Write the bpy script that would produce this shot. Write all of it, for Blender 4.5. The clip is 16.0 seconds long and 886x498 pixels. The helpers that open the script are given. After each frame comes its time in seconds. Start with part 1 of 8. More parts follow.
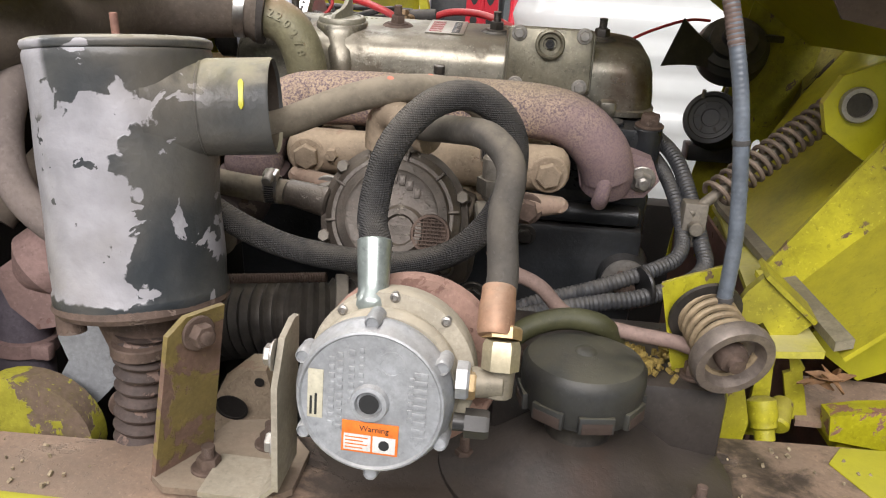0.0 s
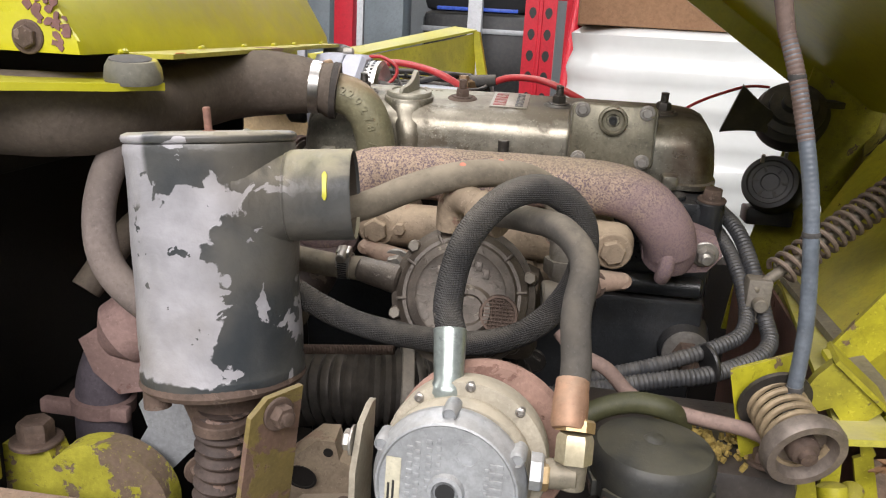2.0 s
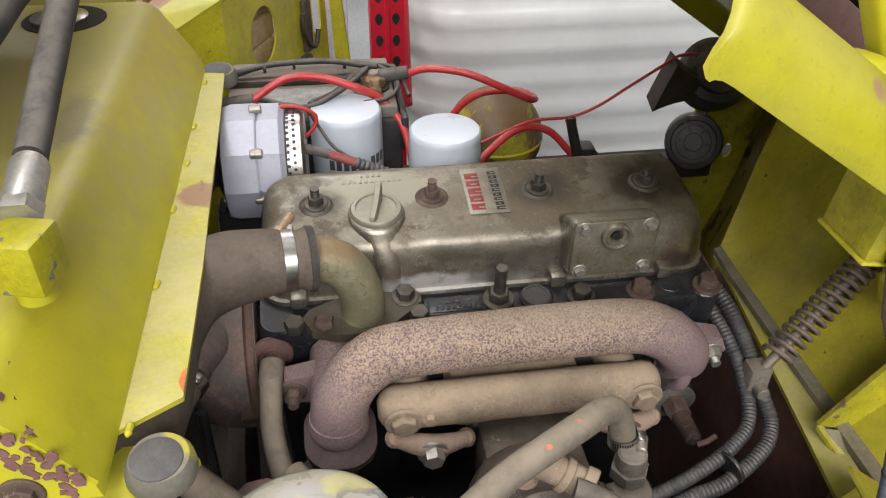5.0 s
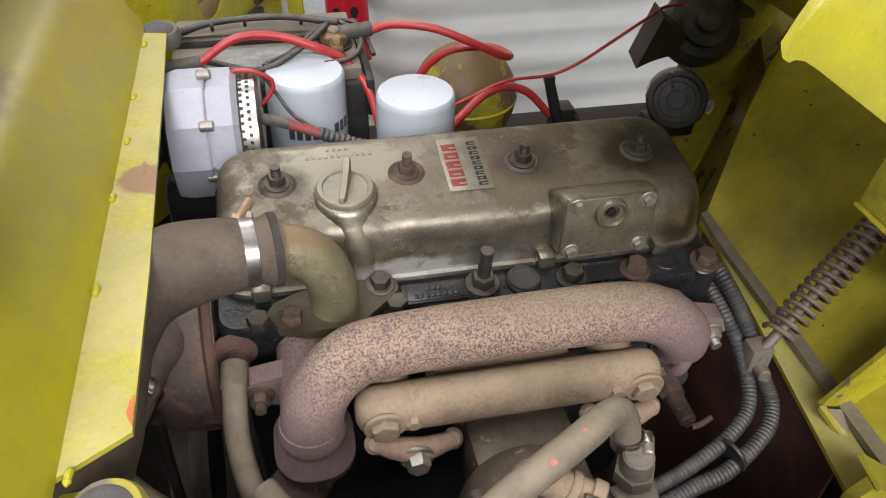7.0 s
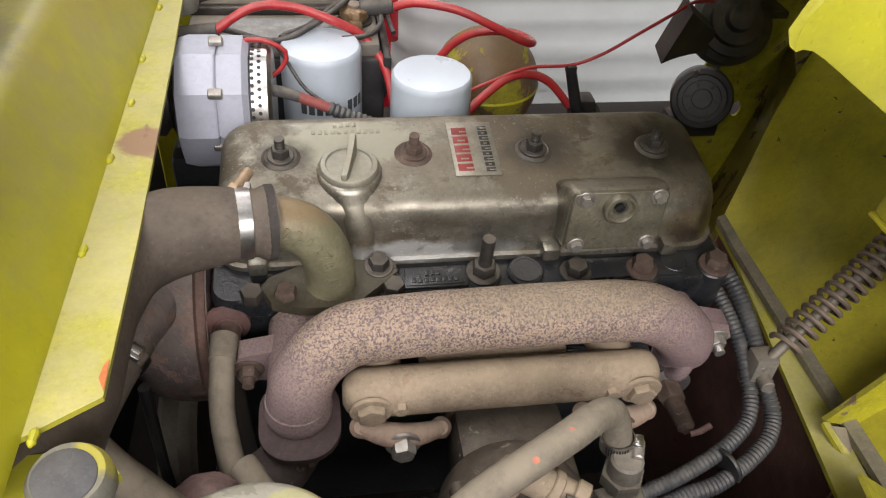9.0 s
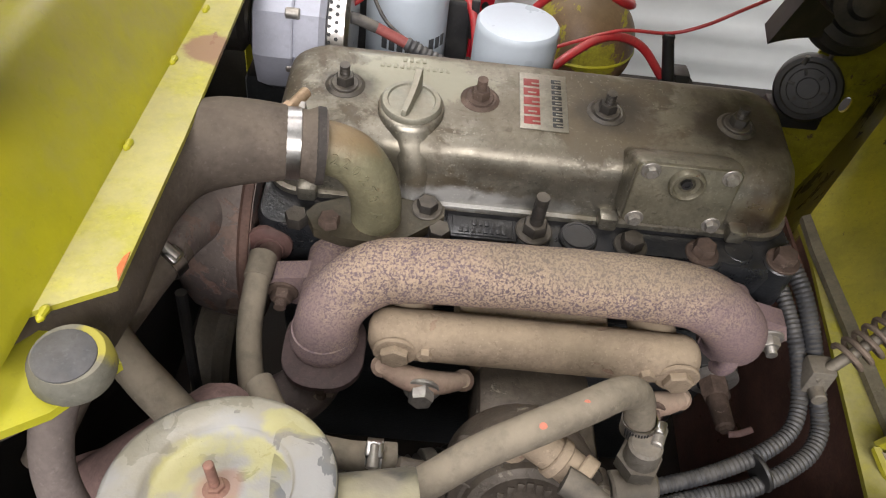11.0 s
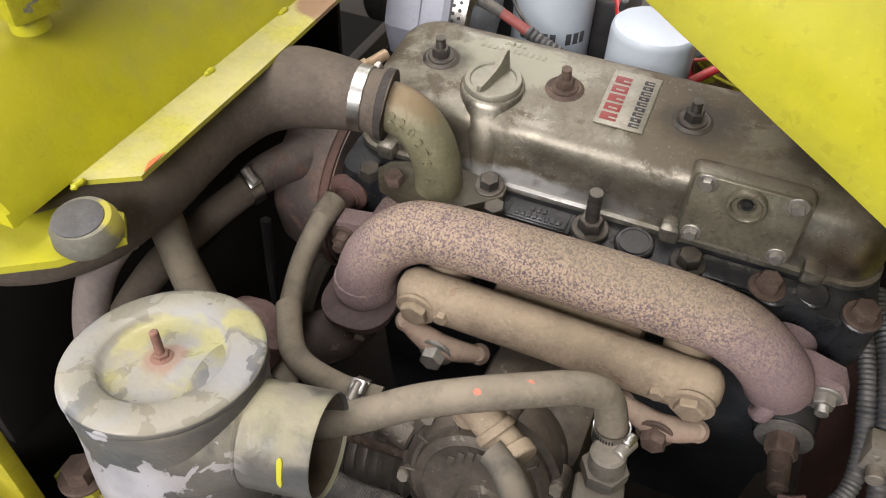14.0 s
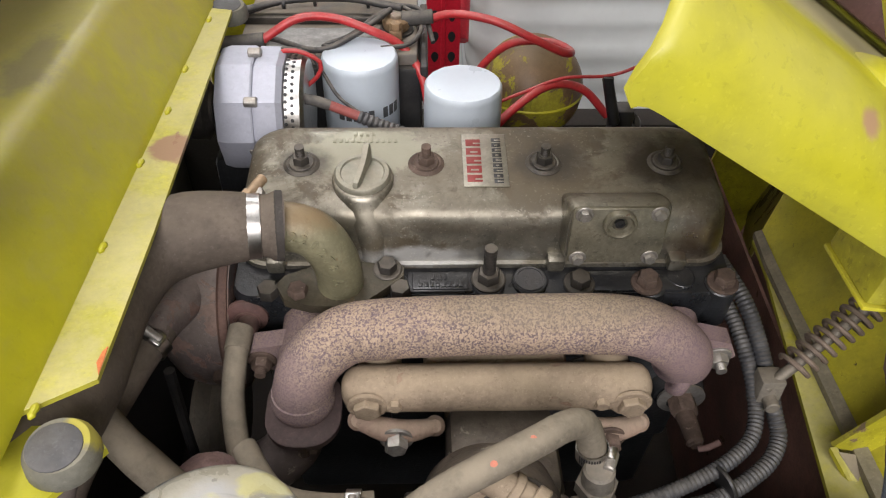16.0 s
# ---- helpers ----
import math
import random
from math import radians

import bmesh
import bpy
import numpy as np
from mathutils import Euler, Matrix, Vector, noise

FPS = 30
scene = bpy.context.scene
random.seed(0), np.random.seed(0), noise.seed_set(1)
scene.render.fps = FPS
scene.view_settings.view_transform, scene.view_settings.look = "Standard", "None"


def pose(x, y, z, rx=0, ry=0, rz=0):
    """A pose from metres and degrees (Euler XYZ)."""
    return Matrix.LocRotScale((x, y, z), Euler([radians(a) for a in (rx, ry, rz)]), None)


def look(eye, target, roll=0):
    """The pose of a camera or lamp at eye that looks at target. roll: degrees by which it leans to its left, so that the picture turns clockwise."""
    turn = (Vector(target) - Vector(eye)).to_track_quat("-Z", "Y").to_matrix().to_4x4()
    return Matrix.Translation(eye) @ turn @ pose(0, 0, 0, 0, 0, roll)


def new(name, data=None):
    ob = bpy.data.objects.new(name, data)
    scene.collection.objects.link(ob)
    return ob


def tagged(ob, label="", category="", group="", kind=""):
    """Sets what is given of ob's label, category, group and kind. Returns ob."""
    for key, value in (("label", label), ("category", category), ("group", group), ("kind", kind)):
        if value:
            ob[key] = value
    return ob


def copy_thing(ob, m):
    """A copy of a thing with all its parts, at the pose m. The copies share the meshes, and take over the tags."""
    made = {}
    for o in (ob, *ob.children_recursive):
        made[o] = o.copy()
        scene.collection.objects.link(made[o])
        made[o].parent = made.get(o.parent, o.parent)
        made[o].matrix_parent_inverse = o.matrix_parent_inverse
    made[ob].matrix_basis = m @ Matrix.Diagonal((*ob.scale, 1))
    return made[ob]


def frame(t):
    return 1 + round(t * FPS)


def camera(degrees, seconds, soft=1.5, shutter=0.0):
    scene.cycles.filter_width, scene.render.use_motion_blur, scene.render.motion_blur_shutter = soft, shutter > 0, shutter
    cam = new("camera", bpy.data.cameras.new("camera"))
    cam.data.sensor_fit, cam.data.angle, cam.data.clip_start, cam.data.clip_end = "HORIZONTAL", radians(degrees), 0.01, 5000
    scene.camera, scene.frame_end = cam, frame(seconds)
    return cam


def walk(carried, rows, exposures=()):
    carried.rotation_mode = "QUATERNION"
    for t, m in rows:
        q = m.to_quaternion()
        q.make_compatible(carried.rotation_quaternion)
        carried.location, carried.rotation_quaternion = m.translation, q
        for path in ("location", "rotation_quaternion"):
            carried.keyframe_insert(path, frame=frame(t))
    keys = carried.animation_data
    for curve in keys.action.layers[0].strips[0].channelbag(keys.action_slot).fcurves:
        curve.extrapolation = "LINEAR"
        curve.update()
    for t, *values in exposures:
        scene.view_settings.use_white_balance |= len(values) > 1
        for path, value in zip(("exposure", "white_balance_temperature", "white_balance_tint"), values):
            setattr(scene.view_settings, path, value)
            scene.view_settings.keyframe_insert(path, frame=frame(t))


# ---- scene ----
cam = camera(59.5, 16.0, soft=1.15)
EXPOSURES = [(0.0, -0.05), (1.5, -0.07), (2.2, -0.04), (3.2, -0.26), (4.5, -0.24), (7.0, -0.22), (11.2, -0.17), (12.5, -0.1), (14.0, -0.1), (15.2, -0.24), (16.0, -0.26)]
PATH = [
    (0, (0.083, -0.922, 1.024), (-0.062, 0.967, 0.384), 3.6),
    (0.5, (0.088, -0.937, 1.029), (-0.108, 0.984, 0.510), 2.9),
    (1, (0.076, -0.942, 1.029), (-0.156, 0.985, 0.545), 2.8),
    (1.5, (0.062, -0.940, 1.026), (-0.199, 0.977, 0.521), 3.1),
    (2, (0.062, -0.931, 1.061), (-0.206, 0.972, 0.507), 3.3),
    (2.5, (0.035, -0.887, 1.167), (-0.191, 0.964, 0.444), 3.2),
    (3, (0.037, -0.844, 1.370), (-0.151, 0.963, 0.535), 2.4),
    (3.5, (0.019, -0.836, 1.456), (-0.088, 0.911, 0.489), 1.0),
    (3.7, (-0.034, -0.845, 1.454), (-0.068, 0.883, 0.448), 1.1),
    (5.8, (-0.160, -0.606, 1.397), (0.137, 0.931, 0.152), 0.2),
    (6, (-0.156, -0.607, 1.397), (0.142, 0.918, 0.137), 0.1),
    (6.5, (-0.159, -0.604, 1.392), (0.174, 0.900, 0.117), 1.2),
    (7, (-0.159, -0.602, 1.391), (0.193, 0.897, 0.115), 2.0),
    (7.5, (-0.157, -0.598, 1.391), (0.193, 0.897, 0.109), 2.4),
    (8, (-0.155, -0.593, 1.390), (0.190, 0.903, 0.108), 2.8),
    (10.3, (-0.114, -0.598, 1.365), (0.058, 0.855, 0.001), 7.8),
    (10.5, (-0.112, -0.596, 1.364), (0.031, 0.850, -0.011), 7.9),
    (11, (-0.104, -0.591, 1.359), (-0.022, 0.847, -0.029), 7.9),
    (11.5, (-0.098, -0.583, 1.357), (-0.098, 0.850, -0.038), 7.8),
    (12, (-0.106, -0.605, 1.359), (-0.237, 0.811, -0.047), 7.3),
    (12.5, (-0.034, -0.604, 1.351), (-0.373, 0.770, -0.062), 5.0),
    (13, (0.055, -0.594, 1.353), (-0.389, 0.744, -0.066), 5.1),
    (13.5, (0.074, -0.591, 1.354), (-0.454, 0.722, -0.059), 3.8),
    (14, (0.070, -0.594, 1.358), (-0.459, 0.733, -0.043), 2.4),
    (14.5, (0.038, -0.597, 1.366), (-0.395, 0.780, -0.019), 1.2),
    (15, (-0.027, -0.607, 1.362), (-0.293, 0.835, 0.001), 1.1),
    (15.5, (-0.052, -0.625, 1.366), (-0.148, 0.858, 0.027), 0.9),
    (16, (-0.059, -0.618, 1.414), (-0.009, 0.880, 0.089), 0.9),
]
walk(cam, [(t, look(eye, target, roll)) for t, eye, target, roll in PATH], EXPOSURES)

# world, lights
world = bpy.data.worlds.new("workshop_air")
scene.world = world
world.use_nodes = True
world.node_tree.nodes["Background"].inputs[0].default_value = (0.9, 0.95, 1.0, 1)
world.node_tree.nodes["Background"].inputs[1].default_value = 0.15


def area_lamp(name, eye, target, sx, sy, power, colour):
    d = bpy.data.lights.new(name, "AREA")
    d.shape, d.size, d.size_y, d.energy, d.color = "RECTANGLE", sx, sy, power, colour
    ob = new(name, d)
    ob.matrix_world = look(eye, target)
    return ob


area_lamp("strip_lamp_over_bay", (-0.9, 0.1, 4.4), (-0.4, 0.0, 0.0), 3.0, 1.2, 112, (1.0, 0.965, 0.98))
# Unseen lamp, added to brighten the bulkhead that the hood keeps in shade.
area_lamp("strip_lamp_west", (-4.8, 0.0, 4.3), (0.2, 0.0, 0.9), 1.2, 4.0, 190, (1.0, 0.965, 0.97))
area_lamp("strip_lamp_aisle", (-0.3, 4.6, 4.4), (-0.3, 4.6, 0.0), 4.0, 1.2, 230, (0.95, 0.97, 1.0))
area_lamp("strip_lamp_front", (-0.2, -3.9, 3.6), (0.1, -0.3, 0.9), 4.5, 1.4, 345, (1.0, 0.955, 0.965))




def recede(k):
    """Carries a thing deeper into the bay, away from the walkway in front."""
    c = Vector((0.08, -0.935, 1.027))
    return Matrix.Translation(c) @ Matrix.Scale(k, 4) @ Matrix.Translation(-c)


TILTED = Matrix.Translation((0, 0, 1)) @ Matrix.Rotation(radians(8.3), 4, "X") @ Matrix.Translation((0, 0, -1))


# materials
def socket(nd, *keys):
    for k in keys:
        if k in nd.inputs:
            return nd.inputs[k]


def material(name, base, rough=0.5, metal=0.0, vary=0.18, scale=18.0, grain=220.0, bump=0.15, spots=None, spot_at=0.62,
             spot_scale=30.0, dust=None, dust_amount=0.0, fine=None, coat=0.0, spot_rough=0.8, spot_metal=0.0, spec=0.5, grain_amount=0.5, grime=0.3, patches=(), spot_soft=0.025, weave=0.0):
    """Paint, metal or rubber: base colour varied at two scales, worn spots that show another colour, dust that settles on top."""
    m = bpy.data.materials.new(name)
    m.use_nodes = True
    nt = m.node_tree
    N, L = nt.nodes, nt.links
    b = N["Principled BSDF"]
    tc = N.new("ShaderNodeTexCoord")
    geo = N.new("ShaderNodeNewGeometry")
    src = geo.outputs["Position"]

    def tex(sc, detail=4.0, rough_=0.6, dist=0.0):
        t = N.new("ShaderNodeTexNoise")
        t.inputs["Scale"].default_value = sc
        t.inputs["Detail"].default_value = detail
        t.inputs["Roughness"].default_value = rough_
        t.inputs["Distortion"].default_value = dist
        L.new(src, t.inputs["Vector"])
        return t.outputs["Fac"]

    def ramp(fac, lo, hi):
        r = N.new("ShaderNodeMapRange")
        r.interpolation_type = "SMOOTHSTEP"
        r.inputs["From Min"].default_value = lo
        r.inputs["From Max"].default_value = hi
        L.new(fac, r.inputs["Value"])
        return r.outputs["Result"]

    def mix(fac, a, c, mode="MIX"):
        x = N.new("ShaderNodeMix")
        x.data_type, x.blend_type = "RGBA", mode
        if isinstance(fac, float):
            x.inputs[0].default_value = fac
        else:
            L.new(fac, x.inputs[0])
        for i, v in ((6, a), (7, c)):
            if isinstance(v, tuple):
                x.inputs[i].default_value = (*v, 1)
            else:
                L.new(v, x.inputs[i])
        return x.outputs[2]

    def math_(op, a, c):
        x = N.new("ShaderNodeMath")
        x.operation = op
        for i, v in ((0, a), (1, c)):
            if isinstance(v, (int, float)):
                x.inputs[i].default_value = v
            else:
                L.new(v, x.inputs[i])
        return x.outputs[0]

    def thread(sign):
        at = N.new("ShaderNodeSeparateXYZ")
        L.new(src, at.inputs[0])
        run = math_("ADD", at.outputs["X"], math_("ADD", math_("MULTIPLY", at.outputs["Z"], sign), at.outputs["Y"]))
        return math_("SINE", math_("MULTIPLY", run, weave), 0.0)

    lo = tuple(c * (1 - vary) for c in base)
    hi = tuple(min(1, c * (1 + vary)) for c in base)
    big, small = tex(scale, 5), tex(grain, 3)
    col = mix(ramp(big, 0.3, 0.7), lo, hi)
    col = mix(ramp(small, 0.25, 0.75), col, mix(grain_amount, col, fine if fine else tuple(c * 0.6 for c in base)))
    rgh = math_("ADD", math_("MULTIPLY", big, 0.25), rough - 0.12)
    met = None
    height = math_("ADD", math_("MULTIPLY", small, 0.5), math_("MULTIPLY", big, 0.5))
    if weave:
        cross = math_("MULTIPLY", thread(1.0), thread(-1.0))
        height = math_("ADD", height, math_("MULTIPLY", cross, 0.5))
        col = mix(math_("MULTIPLY", ramp(cross, -0.1, 0.7), 0.22), col, tuple(min(1, c * 2.4) for c in base))
    if spots:
        s = tex(spot_scale, 6, 0.65, 0.4)
        mask = ramp(s, spot_at, spot_at + spot_soft)
        col = mix(mask, col, mix(ramp(small, 0.3, 0.7), tuple(c * 0.75 for c in spots), spots))
        rgh = math_("ADD", math_("MULTIPLY", mask, spot_rough - rough), rgh)
        height = math_("SUBTRACT", height, math_("MULTIPLY", mask, 0.8))
        if metal or spot_metal:
            met = math_("ADD", math_("MULTIPLY", mask, spot_metal - metal), metal)
    if grime:
        gr = math_("MULTIPLY", ramp(tex(47, 8, 0.72, 0.3), 0.42, 0.72), grime)
        col = mix(gr, col, tuple(c * 0.35 for c in base))
        pits = math_("MULTIPLY", ramp(tex(190, 4, 0.6, 0.4), 0.6, 0.66), min(1.0, grime * 0.9))
        col = mix(pits, col, tuple(c * 0.4 for c in base))
        height = math_("SUBTRACT", height, math_("MULTIPLY", pits, 0.4))
        fleck = math_("MULTIPLY", ramp(tex(330, 2, 0.5), 0.63, 0.7), grime * 0.6)
        col = mix(fleck, col, tuple(min(0.7, c * 1.5 + 0.04) for c in base))
    if dust:
        up = N.new("ShaderNodeSeparateXYZ")
        L.new(geo.outputs["Normal"], up.inputs[0])
        d = math_("MULTIPLY", ramp(up.outputs["Z"], 0.15, 0.95), ramp(tex(scale * 1.7, 6), 0.25, 0.6))
        d = math_("ADD", math_("MULTIPLY", d, dust_amount), math_("MULTIPLY", ramp(tex(scale * 0.8, 6), 0.35, 0.75), dust_amount * 0.45))
        col = mix(d, col, dust)
        rgh = math_("ADD", rgh, math_("MULTIPLY", d, 0.35))
        if metal:
            met = math_("MULTIPLY", met if met else metal, math_("SUBTRACT", 1.0, d))
    for centre, radii, tone, soft, amount in patches:
        sub = N.new("ShaderNodeVectorMath")
        sub.operation = "SUBTRACT"
        L.new(src, sub.inputs[0])
        sub.inputs[1].default_value = centre
        div = N.new("ShaderNodeVectorMath")
        div.operation = "DIVIDE"
        L.new(sub.outputs[0], div.inputs[0])
        div.inputs[1].default_value = radii
        ln = N.new("ShaderNodeVectorMath")
        ln.operation = "LENGTH"
        L.new(div.outputs[0], ln.inputs[0])
        far = math_("ADD", ln.outputs["Value"], math_("MULTIPLY", math_("SUBTRACT", tex(38, 7, 0.65, 0.3), 0.5), 1.6))
        col = mix(math_("MULTIPLY", math_("SUBTRACT", 1.0, ramp(far, 1 - soft, 1 + soft)), amount), col, tone)
    L.new(col, b.inputs["Base Color"])
    L.new(rgh, b.inputs["Roughness"])
    if met:
        L.new(met, b.inputs["Metallic"])
    else:
        b.inputs["Metallic"].default_value = metal
    b.inputs["Specular IOR Level"].default_value = spec
    b.inputs["Coat Weight"].default_value = coat
    if bump:
        bp = N.new("ShaderNodeBump")
        bp.inputs["Strength"].default_value = bump
        bp.inputs["Distance"].default_value = 0.002
        L.new(height, bp.inputs["Height"])
        L.new(bp.outputs[0], b.inputs["Normal"])
    return m


DUST = (0.3, 0.25, 0.18)
YELLOW = material("lime_yellow_paint", (0.44, 0.415, 0.012), 0.36, vary=0.12, scale=9, bump=0.05, grain=90, grain_amount=0.12, spots=(0.16, 0.085, 0.06), spot_at=0.735, spot_scale=38, dust=(0.5, 0.45, 0.25), dust_amount=0.12, grime=0.12)
YELLOW_WORN = material("scuffed_yellow_paint", (0.42, 0.385, 0.02), 0.42, vary=0.25, scale=14, bump=0.15, grain=90, grain_amount=0.2, spots=(0.17, 0.11, 0.075), spot_at=0.63, spot_scale=30, dust=(0.27, 0.22, 0.1), dust_amount=0.4, grime=0.55)
SLUDGE = material("brown_oily_sludge", (0.17, 0.092, 0.072), 0.45, vary=0.5, scale=12, bump=0.5, spots=(0.12, 0.08, 0.04), spot_at=0.66, spot_scale=24)
YELLOW_DUSTY = material("dusty_yellow_paint", (0.5, 0.47, 0.012), 0.34, vary=0.12, scale=6, bump=0.55, grain=60, grain_amount=0.15, spots=(0.17, 0.09, 0.06), spot_at=0.76, spot_scale=34, dust=(0.42, 0.37, 0.16), dust_amount=0.16, grime=0.12, patches=[((-0.5, 0.1, 1.1), (0.2, 0.4, 0.08), (0.42, 0.365, 0.17), 0.6, 0.72), ((-0.372, -0.045, 1.112), (0.02, 0.05, 0.02), (0.22, 0.19, 0.11), 0.45, 0.7), ((-0.335, -0.3, 1.075), (0.014, 0.07, 0.03), (0.52, 0.47, 0.02), 0.5, 0.8)])
YELLOW_DARK = material("grimy_yellow_paint", (0.52, 0.47, 0.022), 0.42, grain_amount=0.2, vary=0.25, scale=8, bump=0.15, spots=(0.07, 0.05, 0.03), spot_at=0.675, spot_scale=40, dust=(0.27, 0.23, 0.08), dust_amount=0.25)
BLACK_IRON = material("black_engine_paint", (0.03, 0.033, 0.036), 0.33, vary=0.4, scale=18, bump=0.5, spots=(0.08, 0.065, 0.055), spot_at=0.7, dust=(0.12, 0.1, 0.085), dust_amount=0.22)
HEAD_IRON = material("oily_black_head_casting", (0.018, 0.02, 0.023), 0.27, vary=0.4, scale=30, bump=0.5, spots=(0.1, 0.09, 0.08), spot_at=0.68, spot_scale=45, dust=(0.09, 0.08, 0.07), dust_amount=0.18)
COVER = material("grimy_cast_aluminium_cover", (0.355, 0.335, 0.275), 0.3, metal=0.85, vary=0.25, scale=11, bump=0.14, grain_amount=0.3, spots=(0.085, 0.068, 0.045), spot_at=0.49, spot_scale=9, spot_soft=0.07, spot_rough=0.42, spot_metal=0.4, dust=(0.12, 0.094, 0.058), dust_amount=0.6, grime=0.75,
                 patches=[(tuple(TILTED @ Vector((-0.118, 0.012, 0.979))), (0.062, 0.034, 0.02), (0.3, 0.285, 0.21), 0.12, 0.8), (tuple(TILTED @ Vector((0.19, 0.0, 0.975))), (0.05, 0.04, 0.03), (0.06, 0.045, 0.035), 0.5, 0.6), (tuple(TILTED @ Vector((0.03, -0.06, 0.965))), (0.14, 0.02, 0.02), (0.09, 0.075, 0.05), 0.5, 0.4), (tuple(TILTED @ Vector((-0.045, -0.078, 0.926))), (0.075, 0.02, 0.011), (0.6, 0.6, 0.58), 0.35, 0.55), (tuple(TILTED @ Vector((-0.12, -0.06, 0.955))), (0.04, 0.03, 0.02), (0.17, 0.15, 0.11), 0.6, 0.6)] + [(tuple(TILTED @ Vector((sx + 0.006, -0.002, 0.979))), (sr, sr * 0.8, 0.03), (0.045, 0.036, 0.026), 0.55, 0.85) for sx, sr in ((-0.176, 0.022), (0.058, 0.034), (0.177, 0.036))] + [(tuple(TILTED @ Vector((0.205, -0.06, 0.94))), (0.03, 0.03, 0.03), (0.11, 0.06, 0.035), 0.5, 0.6)])
EXHAUST = material("rusty_exhaust_iron", (0.165, 0.122, 0.128), 0.8, vary=0.2, scale=14, bump=0.35, spots=(0.43, 0.322, 0.23), spot_at=0.445, spot_scale=480, spot_soft=0.07, spec=0.25, grain=520, grime=0.3,
                   patches=[(tuple(TILTED @ Vector((0.185, -0.17, 0.89))), (0.075, 0.1, 0.07), (0.215, 0.15, 0.165), 0.6, 0.75), (tuple(TILTED @ Vector((-0.185, -0.19, 0.87))), (0.06, 0.1, 0.06), (0.2, 0.145, 0.15), 0.6, 0.75), (tuple(TILTED @ Vector((0.0, -0.175, 0.905))), (0.2, 0.06, 0.02), (0.25, 0.17, 0.165), 0.5, 0.6), (tuple(TILTED @ Vector((0.06, -0.165, 0.962))), (0.1, 0.02, 0.02), (0.22, 0.18, 0.12), 0.5, 0.5)])
INTAKE = material("dust_coated_intake_casting", (0.31, 0.24, 0.17), 0.75, vary=0.2, scale=20, bump=0.45, spots=(0.27, 0.17, 0.125), spot_at=0.6, spot_scale=18, dust=(0.37, 0.295, 0.2), dust_amount=0.4, spec=0.25, grime=0.45)
CAST = material("grey_cast_metal", (0.2, 0.18, 0.15), 0.6, metal=0.3, vary=0.25, scale=30, bump=0.4, dust=DUST, dust_amount=0.35)
ALU = material("die_cast_aluminium", (0.46, 0.475, 0.49), 0.45, metal=0.6, vary=0.15, scale=25, bump=0.25, dust=(0.42, 0.38, 0.31), dust_amount=0.25, grime=0.25)
ALU_TAN = material("dust_caked_die_casting", (0.42, 0.38, 0.3), 0.65, metal=0.25, vary=0.2, scale=25, bump=0.3, dust=(0.4, 0.35, 0.26), dust_amount=0.6)
ALU_CLEAN = material("new_alternator_aluminium", (0.4, 0.41, 0.47), 0.42, metal=0.15, vary=0.05, scale=25, bump=0.08, grain_amount=0.15, grime=0.12)
STEEL = material("zinc_bolt_steel", (0.42, 0.4, 0.37), 0.38, metal=0.8, vary=0.2, scale=40, bump=0.15, dust=DUST, dust_amount=0.3)
RUST_STEEL = material("rusty_steel", (0.115, 0.08, 0.062), 0.75, vary=0.35, scale=40, bump=0.5, spots=(0.2, 0.15, 0.12), spot_at=0.62, spot_scale=60, spec=0.3)
DARK_STEEL = material("oily_dark_steel", (0.06, 0.055, 0.05), 0.45, metal=0.5, vary=0.3, scale=40, bump=0.3, dust=DUST, dust_amount=0.2)
CHROME = material("bright_clamp_band", (0.52, 0.5, 0.47), 0.32, metal=1.0, vary=0.12, scale=60, bump=0.08, grime=0.3)
BRASS = material("brass", (0.55, 0.38, 0.18), 0.4, metal=0.7, vary=0.2, scale=50, bump=0.15, dust=(0.55, 0.48, 0.36), dust_amount=0.4)
COPPER = material("copper_hose_ferrule", (0.42, 0.24, 0.15), 0.5, metal=0.5, vary=0.2, scale=60, bump=0.15, dust=DUST, dust_amount=0.4)
RUBBER = material("grey_dusty_rubber", (0.06, 0.058, 0.057), 0.7, vary=0.25, scale=30, bump=0.3, dust=(0.24, 0.215, 0.18), dust_amount=0.5, spec=0.3)
BRAID = material("black_braided_hose_cover", (0.04, 0.039, 0.039), 0.75, vary=0.35, scale=24, grain=520, bump=0.7, weave=2100.0, spots=(0.2, 0.18, 0.16), spot_at=0.68, spot_scale=26, dust=(0.2, 0.18, 0.15), dust_amount=0.5, spec=0.25)
RUBBER_TAN = material("tan_dust_caked_rubber", (0.18, 0.155, 0.118), 0.8, vary=0.15, scale=30, bump=0.25, dust=(0.3, 0.255, 0.19), dust_amount=0.6, spec=0.2)
BIG_HOSE = material("brown_dusty_radiator_hose", (0.115, 0.093, 0.075), 0.72, vary=0.25, scale=18, bump=0.25, dust=(0.22, 0.18, 0.135), dust_amount=0.35, spec=0.2)
PLASTIC = material("black_plastic", (0.02, 0.02, 0.021), 0.4, vary=0.2, scale=30, bump=0.1, dust=(0.18, 0.16, 0.13), dust_amount=0.25)
CONDUIT = material("grey_black_conduit", (0.045, 0.047, 0.052), 0.45, vary=0.2, scale=40, bump=0.1, dust=(0.22, 0.2, 0.17), dust_amount=0.3)
WHITE_FILTER = material("white_filter_enamel", (0.55, 0.61, 0.67), 0.3, vary=0.015, scale=20, bump=0.015, grain_amount=0.05, grime=0.03)
RED_CABLE = material("red_cable_sheath", (0.5, 0.028, 0.033), 0.35, vary=0.1, scale=60, bump=0.06, dust=(0.4, 0.3, 0.25), dust_amount=0.15)
